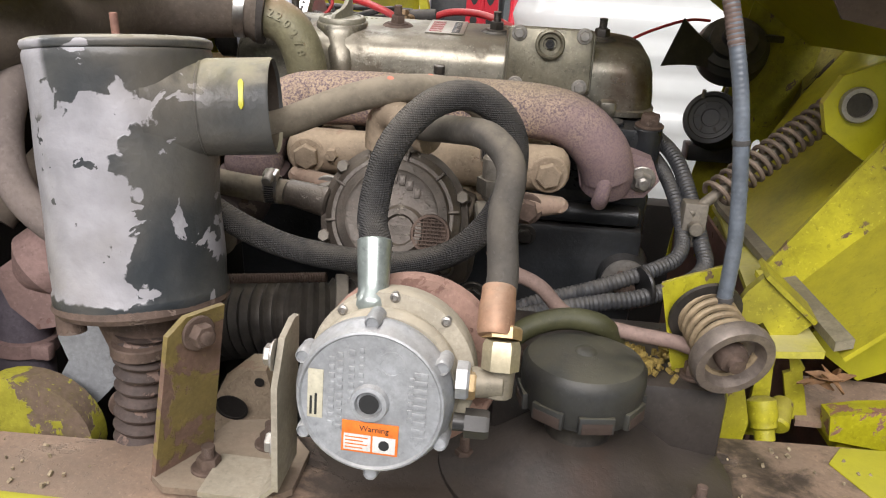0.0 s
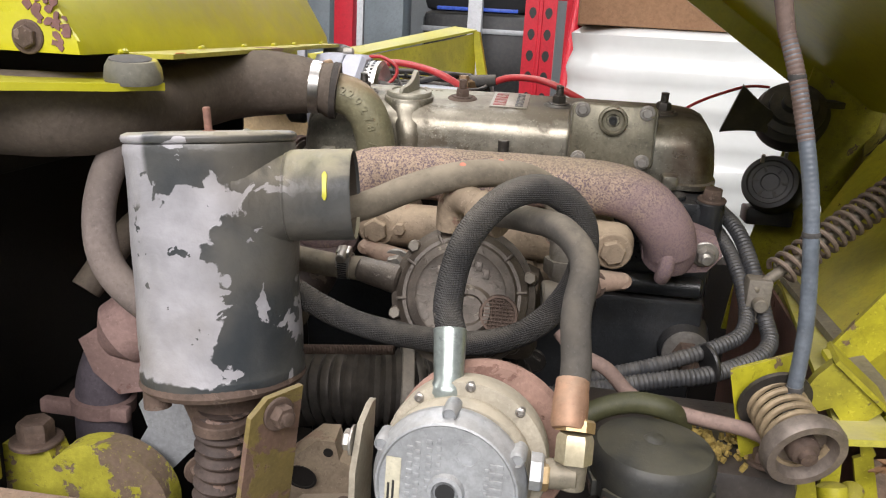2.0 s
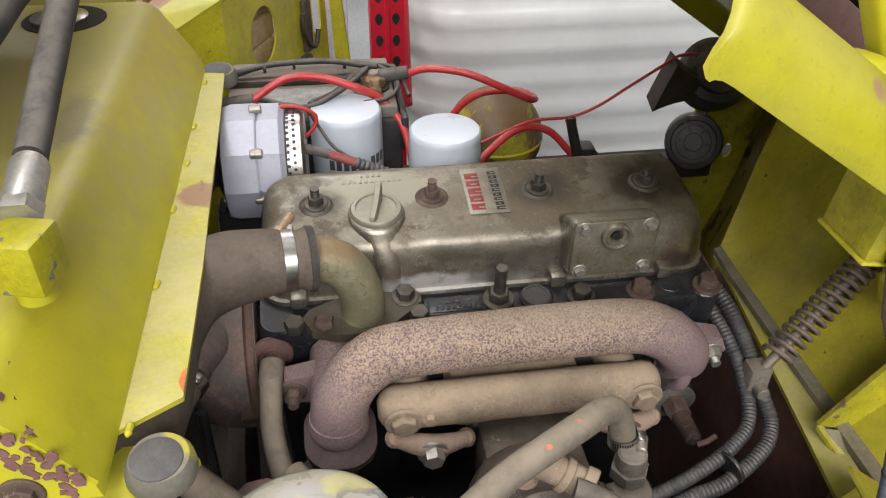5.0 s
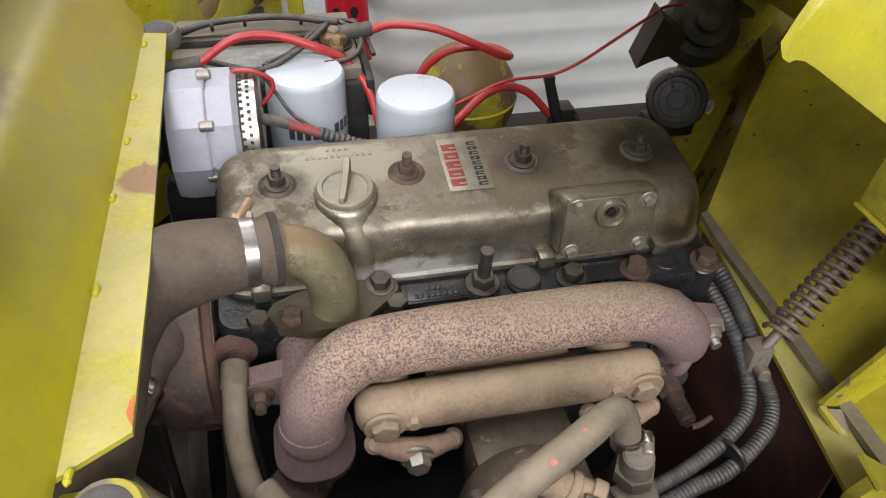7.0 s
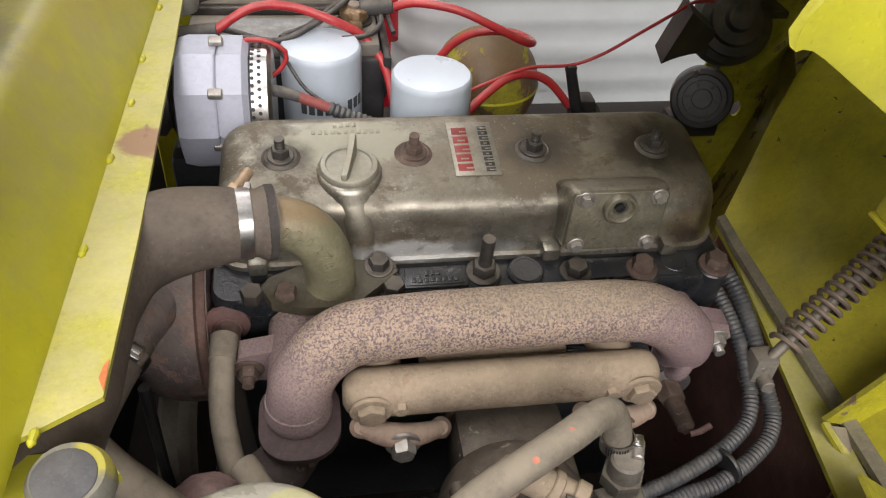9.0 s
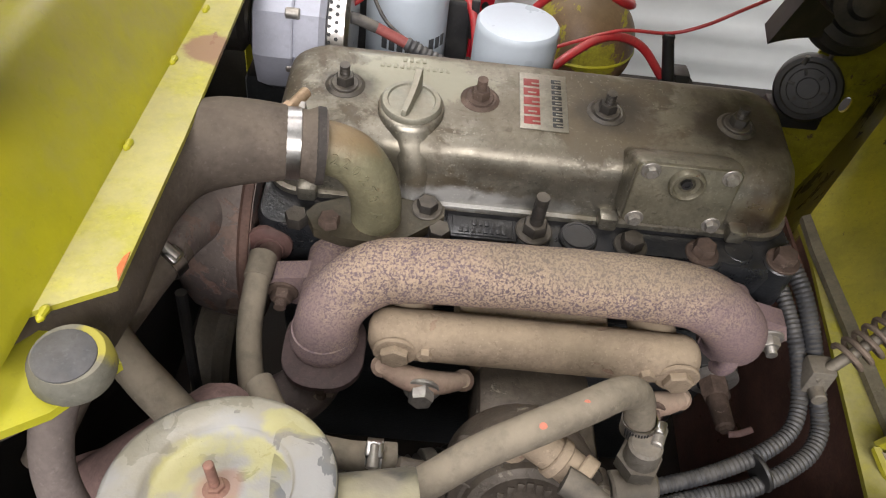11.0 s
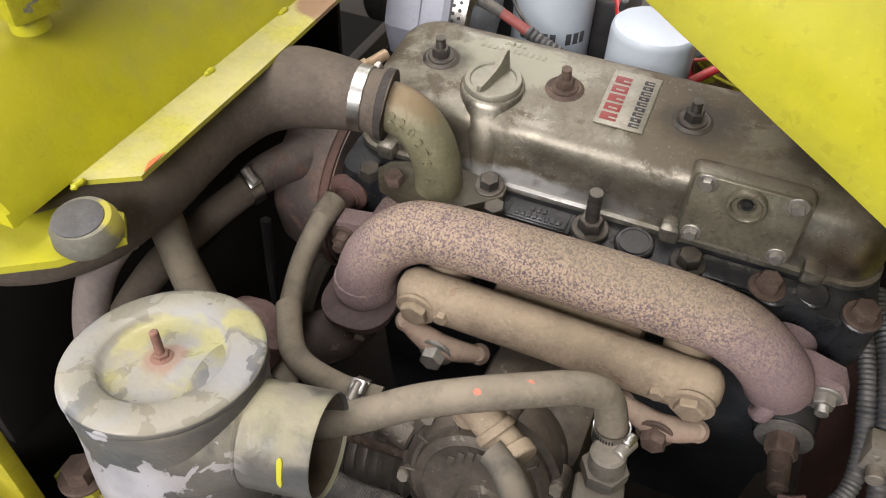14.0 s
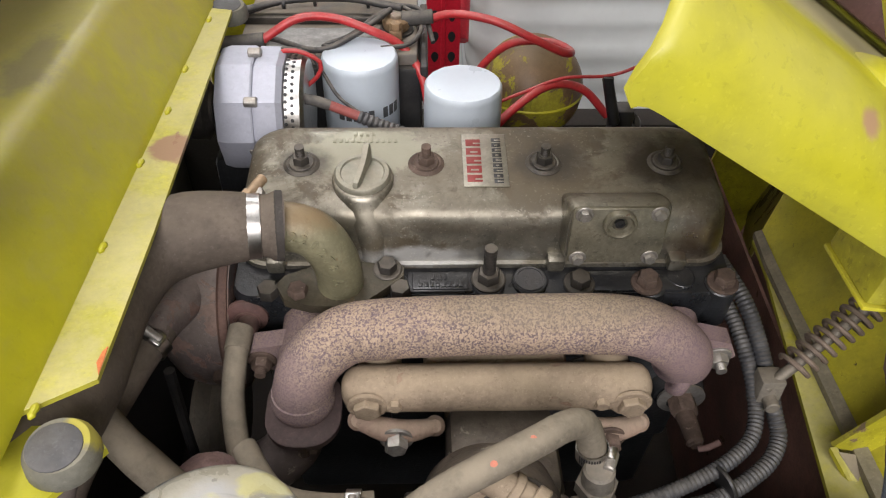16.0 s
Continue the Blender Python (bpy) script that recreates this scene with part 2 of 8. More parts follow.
BLACK_CABLE = material("black_cable_sheath", (0.03, 0.03, 0.032), 0.5, vary=0.2, scale=60, bump=0.06, dust=(0.25, 0.22, 0.18), dust_amount=0.4)
LABEL_RED = material("red_label_ink", (0.25, 0.035, 0.03), 0.5, vary=0.2, bump=0)
LABEL_BLACK = material("black_label_ink", (0.02, 0.02, 0.02), 0.5, vary=0.1, bump=0)
LABEL_PLATE = material("worn_name_plate", (0.3, 0.275, 0.22), 0.4, metal=0.5, vary=0.15, scale=60, bump=0.1)
LABEL_WHITE = material("white_label_paper", (0.75, 0.74, 0.7), 0.6, vary=0.05, bump=0)
LABEL_ORANGE = material("orange_label_paper", (0.85, 0.2, 0.02), 0.6, vary=0.05, bump=0)
DECK = material("oily_dirty_deck_steel", (0.3, 0.205, 0.145), 0.5, vary=0.35, scale=9, bump=0.4, spots=(0.24, 0.17, 0.12), spot_at=0.6, spot_scale=14, dust=(0.26, 0.21, 0.16), dust_amount=0.25, grime=0.5,
                patches=[((0.12, -0.42, 0.672), (0.2, 0.13, 0.1), (0.03, 0.024, 0.02), 0.25, 0.88)])
OIL_PLATE = material("oil_black_cover_plate", (0.035, 0.03, 0.027), 0.35, vary=0.4, scale=14, bump=0.35, spots=(0.1, 0.075, 0.055), spot_at=0.66, spot_scale=18, dust=(0.12, 0.095, 0.075), dust_amount=0.25, patches=[((0.158, -0.455, 0.68), (0.02, 0.035, 0.04), (0.09, 0.05, 0.034), 0.6, 0.4)])
RACK_RED = material("red_rack_enamel", (0.62, 0.015, 0.035), 0.4, vary=0.06, scale=8, bump=0.05)
CARDBOARD = material("brown_cardboard", (0.36, 0.21, 0.12), 0.85, vary=0.08, scale=6, grain=90, bump=0.08, spec=0.2)
WRAP = material("white_stretch_film", (0.8, 0.82, 0.8), 0.2, vary=0.06, scale=3, bump=0.04, grain=25, grain_amount=0.08, grime=0.0)
CONCRETE = material("polished_concrete", (0.42, 0.43, 0.42), 0.35, vary=0.12, scale=1.5, grain=60, bump=0.05)
WALL = material("painted_wall", (0.5, 0.52, 0.53), 0.7, vary=0.05, scale=2, bump=0.05)
STEEL_GREY = material("grey_cabinet_enamel", (0.2, 0.23, 0.25), 0.45, vary=0.1, scale=4, bump=0.05)
SEAT_BLACK = material("black_seat_vinyl", (0.01, 0.01, 0.013), 0.7, vary=0.15, scale=12, grain=400, bump=0.15, dust=(0.1, 0.09, 0.085), dust_amount=0.12)
TAN_BOX = material("pale_wood", (0.5, 0.36, 0.2), 0.7, vary=0.2, scale=12, grain=140, bump=0.15)
WHITE_PAINT = material("white_sheet_paint", (0.72, 0.72, 0.74), 0.4, vary=0.04, scale=5, bump=0.03)
# Near-black that stands in for shade inside the bay and in holes.
DARK_VOID = material("shade_black_sheet", (0.018, 0.015, 0.013), 0.8, vary=0.3, scale=10, bump=0.2, dust=(0.08, 0.06, 0.04), dust_amount=0.15)

# mesh helpers
ORIGIN = {}


def rot_to(d):
    return Vector(d).normalized().to_track_quat("Z", "Y").to_matrix().to_4x4()


def thing(name, at, label, category, group="", kind="", turn=None):
    ob = new(name)
    ob.empty_display_size = 0.02
    at = Vector(at)
    ob.matrix_world = (turn or Matrix()) @ Matrix.Translation(at)
    ORIGIN[ob.name] = at
    return tagged(ob, label, category, group, kind)


def mesh_of(name, bm, mat, at, smooth=True, angle=38):
    bmesh.ops.recalc_face_normals(bm, faces=bm.faces)
    bmesh.ops.translate(bm, verts=bm.verts, vec=-Vector(at))
    if smooth:
        lim = radians(angle)
        for f in bm.faces:
            f.smooth = True
        for e in bm.edges:
            e.smooth = len(e.link_faces) == 2 and e.calc_face_angle(0) < lim
    me = bpy.data.meshes.new(name)
    bm.to_mesh(me)
    bm.free()
    for m in mat if isinstance(mat, (list, tuple)) else [mat]:
        me.materials.append(m)
    return me


def part(name, bm, mat, parent, label="", angle=38):
    """One mesh object under a thing or under a part of it."""
    at = ORIGIN[parent.name]
    ob = new(name, mesh_of(name, bm, mat, at, angle=angle))
    ob.parent = parent
    ORIGIN[ob.name] = at
    return tagged(ob, label)


def solo(name, bm, mat, at, label, category, group="", kind="", turn=None, angle=38):
    """A thing of one mesh."""
    ob = new(name, mesh_of(name, bm, mat, at, angle=angle))
    ob.matrix_world = (turn or Matrix()) @ Matrix.Translation(Vector(at))
    ORIGIN[ob.name] = Vector(at)
    return tagged(ob, label, category, group, kind)


def B():
    return bmesh.new()


def put(bm, verts, m):
    bmesh.ops.transform(bm, matrix=m, verts=verts)


def bevel(bm, width, geom=None, seg=2):
    if width > 0:
        edges = geom if geom is not None else [e for e in bm.edges if len(e.link_faces) == 2 and e.calc_face_angle(0) > 0.5]
        bmesh.ops.bevel(bm, geom=edges, offset=width, segments=seg, affect="EDGES", profile=0.5)


def join(bm, other):
    me = bpy.data.meshes.new("join")
    other.to_mesh(me)
    other.free()
    bm.from_mesh(me)
    bpy.data.meshes.remove(me)
    return bm


def box(lo, hi, bev=0.002, m=None, bm=None):
    b = B()
    bmesh.ops.create_cube(b, size=1.0)
    lo, hi = Vector(lo), Vector(hi)
    put(b, b.verts, Matrix.Translation((lo + hi) / 2) @ Matrix.Diagonal((*(hi - lo), 1)))
    bevel(b, bev, b.edges[:])
    if m:
        put(b, b.verts, m)
    return join(bm, b) if bm else b


def rings(bm, loops, closed=True, cap=True):
    """Skins loops of equal length, each a list of vectors."""
    rows = [[bm.verts.new(p) for p in lp] for lp in loops]
    n = len(rows[0])
    for a, c in zip(rows, rows[1:]):
        for i in range(n if closed else n - 1):
            j = (i + 1) % n
            bm.faces.new((a[i], a[j], c[j], c[i]))
    if cap and closed:
        bm.faces.new(rows[0][::-1])
        bm.faces.new(rows[-1])
    return bm


def lathe(profile, at=(0, 0, 0), axis=(0, 0, 1), seg=32, bm=None, cap=True):
    """profile: (radius, height) pairs turned about the axis."""
    b = B()
    m = Matrix.Translation(at) @ rot_to(axis)
    loops = [[m @ Vector((max(r, 1e-5) * math.cos(a), max(r, 1e-5) * math.sin(a), h)) for a in (2 * math.pi * i / seg for i in range(seg))] for r, h in profile]
    rings(b, loops, cap=cap)
    return join(bm, b) if bm else b


def rod(p, q, r, r2=None, seg=20, bev=0.0, bm=None):
    p, q = Vector(p), Vector(q)
    h = (q - p).length
    r2 = r if r2 is None else r2
    prof = [(r - bev, 0), (r, bev), (r2, h - bev), (r2 - bev, h)] if bev else [(r, 0), (r2, h)]
    return lathe(prof, p, q - p, seg, bm)


def smooth_path(pts, step=0.006):
    """A Catmull-Rom line through the points, evenly divided."""
    P = [Vector(p) for p in pts]
    P = [2 * P[0] - P[1]] + P + [2 * P[-1] - P[-2]]
    out = []
    for i in range(1, len(P) - 2):
        p0, p1, p2, p3 = P[i - 1:i + 3]
        n = max(2, int((p2 - p1).length / step))
        for k in range(n):
            t = k / n
            out.append(0.5 * (2 * p1 + (p2 - p0) * t + (2 * p0 - 5 * p1 + 4 * p2 - p3) * t * t + (3 * p1 - p0 - 3 * p2 + p3) * t ** 3))
    out.append(P[-2])
    return out


def sweep(path, radius, seg=16, bm=None, cap=True, flat=1.0, wobble=0.0):
    """A tube along a path; radius is a number or a function of the length gone."""
    b = B()
    d = [(path[min(i + 1, len(path) - 1)] - path[max(i - 1, 0)]).normalized() for i in range(len(path))]
    up = d[0].orthogonal().normalized()
    loops, s = [], 0.0
    for i, p in enumerate(path):
        if i:
            s += (p - path[i - 1]).length
            up = (up - d[i] * up.dot(d[i])).normalized()
        side = d[i].cross(up)
        r = radius(s) if callable(radius) else radius
        r *= 1 + wobble * noise.noise(p * 40)
        loops.append([p + r * (up * math.cos(a) * flat + side * math.sin(a)) for a in (2 * math.pi * k / seg for k in range(seg))])
    rings(b, loops, cap=cap)
    return join(bm, b) if bm else b


def hose(pts, r, seg=16, bm=None, step=0.006, wobble=0.03):
    return sweep(smooth_path(pts, step), r, seg, bm, wobble=wobble)


def ribbed(pts, r, pitch=0.005, depth=0.0012, seg=14, bm=None):
    return sweep(smooth_path(pts, pitch / 4), lambda s: r - depth * (0.5 + 0.5 * math.cos(2 * math.pi * s / pitch)), seg, bm)


def coil(p, q, r, wire, turns, seg=8, steps=22, bm=None, flat_ends=True):
    p, q = Vector(p), Vector(q)
    m = Matrix.Translation(p) @ rot_to(q - p)
    h = (q - p).length
    path = [m @ Vector((r * math.cos(a), r * math.sin(a), h * i / (turns * steps))) for i in range(int(turns * steps) + 1) for a in [2 * math.pi * i / steps]]
    return sweep(path, wire, seg, bm)


def hexagon(p, axis, r, h, bm=None, turn=0.0):
    b = B()
    m = Matrix.Translation(p) @ rot_to(axis) @ Matrix.Rotation(turn, 4, "Z")
    loops = [[m @ Vector((k * math.cos(a), k * math.sin(a), z)) for a in (math.pi / 3 * i for i in range(6))] for k, z in ((r, 0), (r, h * 0.82), (r * 0.88, h))]
    rings(b, loops)
    return join(bm, b) if bm else b


def bolt(p, axis, r=0.007, h=0.006, washer=True, stud=0.0, bm=None):
    """A hexagon head with a washer, or a nut with the stud's end through it."""
    p, axis = Vector(p), Vector(axis).normalized()
    b = bm or B()
    if washer:
        lathe([(r * 1.45, 0), (r * 1.45, r * 0.16), (r * 1.35, r * 0.24)], p, axis, 20, b)
    hexagon(p + axis * (r * 0.2 if washer else 0), axis, r, h, b, random.random() * 3)
    if stud:
        sweep([p + axis * (h + stud * i / 24) for i in range(25)], lambda s: r * 0.55 - 0.0004 * (int(s / (stud / 24 + 1e-9)) % 2), 12, b)
    return b


def sheet(points, depth, axis, bev=0.0012, bm=None, m=None):
    """A flat plate: a polygon pushed along the axis by its thickness."""
    b = B()
    axis = Vector(axis).normalized() * depth
    a = [b.verts.new(Vector(p)) for p in points]
    c = [b.verts.new(Vector(p) + axis) for p in points]
    n = len(a)
    b.faces.new(a[::-1])
    b.faces.new(c)
    for i in range(n):
        j = (i + 1) % n
        b.faces.new((a[i], a[j], c[j], c[i]))
    bevel(b, bev)
    if m:
        put(b, b.verts, m)
    return join(bm, b) if bm else b


def round_rect(hx, hy, r, n=6):
    out = []
    for cx, cy, a0 in ((hx - r, hy - r, 0), (-hx + r, hy - r, 90), (-hx + r, -hy + r, 180), (hx - r, -hy + r, 270)):
        for i in range(n + 1):
            a = radians(a0 + 90 * i / n)
            out.append((cx + r * math.cos(a), cy + r * math.sin(a)))
    return out


def loft(levels, centre=(0, 0), n=6, bm=None):
    """levels: (z, half x, half y, corner radius) from the bottom up."""
    b = B()
    rings(b, [[Vector((centre[0] + x, centre[1] + y, z)) for x, y in round_rect(hx, hy, r, n)] for z, hx, hy, r in levels])
    return join(bm, b) if bm else b


def letters(text, size, m, mat, name, parent, depth=0.0006, spacing=1.0):
    c = bpy.data.curves.new(name, "FONT")
    c.body, c.size, c.extrude, c.align_x, c.align_y, c.space_character = text, size, depth, "CENTER", "CENTER", spacing
    c.resolution_u = 2
    tmp = new(name, c)
    me = bpy.data.meshes.new_from_object(tmp)
    bpy.data.objects.remove(tmp)
    bm = B()
    bm.from_mesh(me)
    bpy.data.meshes.remove(me)
    put(bm, bm.verts, m)
    return part(name, bm, mat, parent)



# ---------------------------------------------------------------- the room
f = solo("floor", box((-7, -5, -0.1), (7, 11, 0.0), 0), CONCRETE, (0, 0, 0), "polished grey concrete workshop floor", "floor", kind="structure")
for nm, lo, hi in (("wall_north", (-7.2, 11, -0.1), (7.2, 11.2, 4.6)), ("wall_south", (-7.2, -5.2, -0.1), (7.2, -5, 4.6)),
                   ("wall_west", (-7.2, -5, -0.1), (-7, 11, 4.6)), ("wall_east", (7, -5, -0.1), (7.2, 11, 4.6))):
    solo(nm, box(lo, hi, 0), WALL, lo, "pale painted workshop wall", "wall", kind="structure")
solo("ceiling", box((-7.2, -5.2, 4.6), (7.2, 11.2, 4.7), 0), WALL, (0, 0, 4.6), "pale workshop ceiling", "ceiling", kind="structure")

# ---------------------------------------------------------------- engine
engine = thing("engine", (0, 0, 0.5), "black four-cylinder industrial engine with grimy aluminium valve cover", "engine", turn=TILTED)

# block and head
bm = box((-0.235, -0.09, 0.42), (0.245, 0.12, 0.835), 0.012)
box((-0.10, -0.105, 0.60), (0.243, -0.08, 0.79), 0.008, bm=bm)
rod((-0.1, -0.1, 0.806), (0.235, -0.1, 0.806), 0.012, bm=bm, bev=0.003)
rod((0.226, -0.07, 0.733), (0.226, -0.125, 0.733), 0.032, 0.028, bm=bm, bev=0.004)
rod((0.226, -0.07, 0.733), (0.226, -0.132, 0.733), 0.017, bm=bm, bev=0.003)
block = part("cylinder_block", bm, BLACK_IRON, engine, "black painted cast block, dusty")
for x, z, r in ((0.055, 0.69, 0.012), (0.11, 0.775, 0.009), (0.02, 0.72, 0.009)):
    part("block_bolt", bolt((x, -0.105, z), (0, -1, 0), r, 0.006), DARK_STEEL, block)
bm = hexagon((0.2255, -0.13, 0.738), (0, -1, 0.08), 0.0155, 0.02)
rod((0.2255, -0.148, 0.739), (0.227, -0.186, 0.744), 0.011, 0.0095, bev=0.002, bm=bm)
hexagon((0.227, -0.182, 0.744), (0.05, -1, 0.1), 0.0075, 0.007, bm)
sender = part("oil_sender", bm, RUST_STEEL, block, "rusty sender screwed into a round boss")
part("sender_lug", hose([(0.228, -0.192, 0.745), (0.238, -0.192, 0.748), (0.25, -0.188, 0.752)], 0.0034, 10), material("pink_wire_lug", (0.36, 0.22, 0.2), 0.6, vary=0.25, scale=60, bump=0.3), sender, "faded pink wire lug")
part("boss_washer", lathe([(0.0265, 0), (0.0265, 0.003), (0.019, 0.004)], (0.226, -0.126, 0.737), (0, -1, 0.05), 32), STEEL, block)
bm = loft([(0.835, 0.24, 0.108, 0.02), (0.862, 0.242, 0.11, 0.02), (0.9, 0.243, 0.112, 0.02), (0.908, 0.24, 0.109, 0.018)], (0, 0.0))
for x0, x1 in ((-0.075, -0.012), (0.1, 0.19)):
    box((x0, -0.108, 0.905), (x1, -0.083, 0.9115), 0.002, bm=bm)
bosses = []
for x in (-0.085, 0.003, 0.09, 0.16, 0.228):
    bosses.append(rod((x, -0.1, 0.86), (x, -0.1, 0.911), 0.017, 0.0155, bev=0.002))
bosses += [rod((0.043, -0.095, 0.9), (0.043, -0.095, 0.913), 0.0175, bev=0.0015), rod((0.19, -0.092, 0.9), (0.19, -0.092, 0.912), 0.014, bev=0.0015)]
head = part("cylinder_head", bm, HEAD_IRON, engine, "oily black cast cylinder head")
for b2 in bosses:
    part("bolt_boss", b2, HEAD_IRON, head)
pad = part("number_pad", box((-0.07, -0.106, 0.9115), (-0.016, -0.086, 0.9128), 0.0008), HEAD_IRON, head)
for k in range(8):
    part("cast_mark", box((-0.064 + 0.0055 * k, -0.1035, 0.9125), (-0.0602 + 0.0055 * k, -0.0985, 0.914), 0.0004), HEAD_IRON, pad)
for k in range(3):
    part("cast_mark", box((-0.052 + 0.0055 * k, -0.0955, 0.9125), (-0.0482 + 0.0055 * k, -0.0895, 0.914), 0.0004), HEAD_IRON, pad)
for x, mat_ in ((-0.0815, DARK_STEEL), (0.09, DARK_STEEL), (0.155, RUST_STEEL), (0.229, RUST_STEEL), (-0.205, DARK_STEEL)):
    part("head_bolt", bolt((x, -0.1 if x > -0.08 else -0.109, 0.911), (0, 0, 1), 0.0105, 0.011, x > -0.08), mat_, head)
bm = bolt((0.003, -0.094, 0.911), (0, 0, 1), 0.0115, 0.011, stud=0.036)
part("long_stud", bm, DARK_STEEL, head, "threaded dark steel stud with nut")
part("core_plug", lathe([(0.0145, 0), (0.0145, 0.001), (0.0125, 0.001), (0.0125, -0.001)], (0.043, -0.095, 0.9135), (0, 0, 1)), BLACK_IRON, head)

# valve cover
bm = loft([(0.9125, 0.2385, 0.0785, 0.03), (0.918, 0.2385, 0.0785, 0.03), (0.919, 0.2365, 0.0745, 0.03), (0.932, 0.236, 0.0735, 0.03), (0.955, 0.233, 0.068, 0.03),
           (0.966, 0.2295, 0.064, 0.031), (0.9725, 0.225, 0.0585, 0.032), (0.9765, 0.2185, 0.052, 0.032), (0.9785, 0.21, 0.044, 0.03), (0.979, 0.2, 0.036, 0.03)], (0, -0.002), 8)
cover = part("valve_cover", bm, COVER, engine, "bare grimy cast aluminium valve cover", angle=50)
bm = B()
rings(bm, [[Vector((cx + r * math.cos(a), cy + r * math.sin(a), z)) for a in (2 * math.pi * k / 36 for k in range(36))] for cx, cy, r, z in
           ((-0.107, -0.068, 0.0135, 0.921), (-0.1075, -0.0655, 0.0145, 0.935), (-0.1085, -0.061, 0.0165, 0.947), (-0.111, -0.0515, 0.021, 0.96), (-0.1145, -0.038, 0.0255, 0.971), (-0.116, -0.0295, 0.0285, 0.979), (-0.116, -0.0268, 0.0288, 0.9835), (-0.116, -0.0265, 0.0272, 0.9845))])
part("filler_neck", bm, COVER, cover, angle=60)
for k in range(11):
    part("cast_mark", box((-0.148 + 0.006 * k, 0.026, 0.9785), (-0.1445 + 0.006 * k, 0.0315, 0.9797), 0.0004), COVER, cover)
for k in range(4):
    part("cast_mark", box((-0.128 + 0.006 * k, 0.036, 0.9785), (-0.1245 + 0.006 * k, 0.041, 0.9797), 0.0004), COVER, cover)
bm = lathe([(0.0255, 0.004), (0.0265, 0.005), (0.0265, 0.0085), (0.025, 0.0105), (0.021, 0.011), (0.02, 0.0095), (0.004, 0.0095)], (-0.116, -0.026, 0.979), (0, 0.02, 1), 36)
turn_ = Matrix.Translation((-0.116, -0.026, 0.979)) @ Matrix.Rotation(radians(-14), 4, "Z")
b2 = B()
rings(b2, [[turn_ @ Vector((x, y, z)) for x, z in ((-w, 0.0085), (-w, h * 0.7), (-w * 0.7, h), (w * 0.7, h), (w, h * 0.7), (w, 0.0085))] for y, w, h in
           ((-0.0235, 0.002, 0.0115), (-0.021, 0.0032, 0.016), (-0.012, 0.0036, 0.0175), (0.0, 0.0032, 0.019), (0.008, 0.0034, 0.0225), (0.0135, 0.0038, 0.0285), (0.018, 0.0036, 0.0305), (0.0215, 0.003, 0.028), (0.0235, 0.0022, 0.014))])
join(bm, b2)
part("filler_cap", bm, material("worn_grey_cap", (0.3, 0.29, 0.23), 0.42, metal=0.5, vary=0.15, scale=30, bump=0.2, dust=DUST, dust_amount=0.3), cover, "grey oil filler cap with a raised finger tab")
for x, mat_ in ((-0.176, DARK_STEEL), (-0.056, RUST_STEEL), (0.058, DARK_STEEL), (0.177, DARK_STEEL)):
    bm = lathe([(0.018, 0), (0.0175, 0.002), (0.0145, 0.004), (0.0138, 0.0035)], (x, -0.004, 0.9775), (0, 0, 1), 24)
    bolt((x, -0.004, 0.9805), (0, 0, 1), 0.0085, 0.0085, stud=0.0125, bm=bm)
    part("cover_stud", bm, mat_, cover, "stud with nut and cup washer")
# breather plate with its plug
mt = Matrix.Translation((0.1175, -0.0865, 0.97)) @ Matrix.Rotation(radians(-7.7), 4, "X")
b2 = B()
rings(b2, [[mt @ Vector((x, y, z + zc)) for x, z in round_rect(hx, hz, 0.007, 4)] for y, hx, hz, zc in
           ((0.062, 0.047, 0.014, -0.019), (0.046, 0.0475, 0.022, -0.0115), (0.028, 0.0475, 0.0285, -0.0055), (0.012, 0.047, 0.0325, -0.0015), (0.002, 0.046, 0.0335, -0.0005), (-0.001, 0.045, 0.0325, -0.0005))])
part("breather_boss", b2, COVER, cover, angle=55)
b2 = B()
rings(b2, [[mt @ Vector((x, y, z)) for x, z in round_rect(hx, hz, 0.006, 4)] for y, hx, hz in ((-0.001, 0.0435, 0.0322), (-0.0045, 0.0435, 0.0322), (-0.0052, 0.0428, 0.0315))])
plate = part("breather_plate", b2, material("grimy_breather_plate", (0.2, 0.185, 0.135), 0.36, metal=0.55, vary=0.25, scale=30, bump=0.22, spots=(0.11, 0.06, 0.035), spot_at=0.66, spot_scale=36, dust=DUST, dust_amount=0.2, grime=0.5), cover, "thin oily cover plate with four screws")
for x, z in ((-0.0336, 0.026), (0.0336, 0.0265), (-0.0336, -0.026), (0.0336, -0.0255)):
    part("plate_screw", bolt(mt @ Vector((x, -0.0052, z)), mt.to_3x3() @ Vector((0, -1, 0)), 0.0056, 0.0048), STEEL, plate)
plug_at = mt @ Vector((-0.001, -0.0052, 0.0165))
out = mt.to_3x3() @ Vector((0, -1, 0))
part("breather_plug", lathe([(0.0152, 0), (0.0152, 0.005), (0.0145, 0.0062), (0.0125, 0.0066), (0.0115, 0.0055), (0.0108, 0.003), (0.0072, 0.0026), (0.0066, -0.002), (0.0005, -0.002)], plug_at, out, 32), plate.data.materials[0], plate, "round plug with a dark socket")
part("plug_socket", lathe([(0.0045, 0.0), (0.0045, 0.0032), (0.0028, 0.0032), (0.0026, 0.0012), (0.0003, 0.0012)], plug_at, out, 16), LABEL_BLACK, plate)
# cover foot lugs
for x in (0.068, 0.185, -0.2):
    part("foot_lug", box((x - 0.009, -0.088, 0.913), (x + 0.009, -0.066, 0.93), 0.004), COVER, cover)
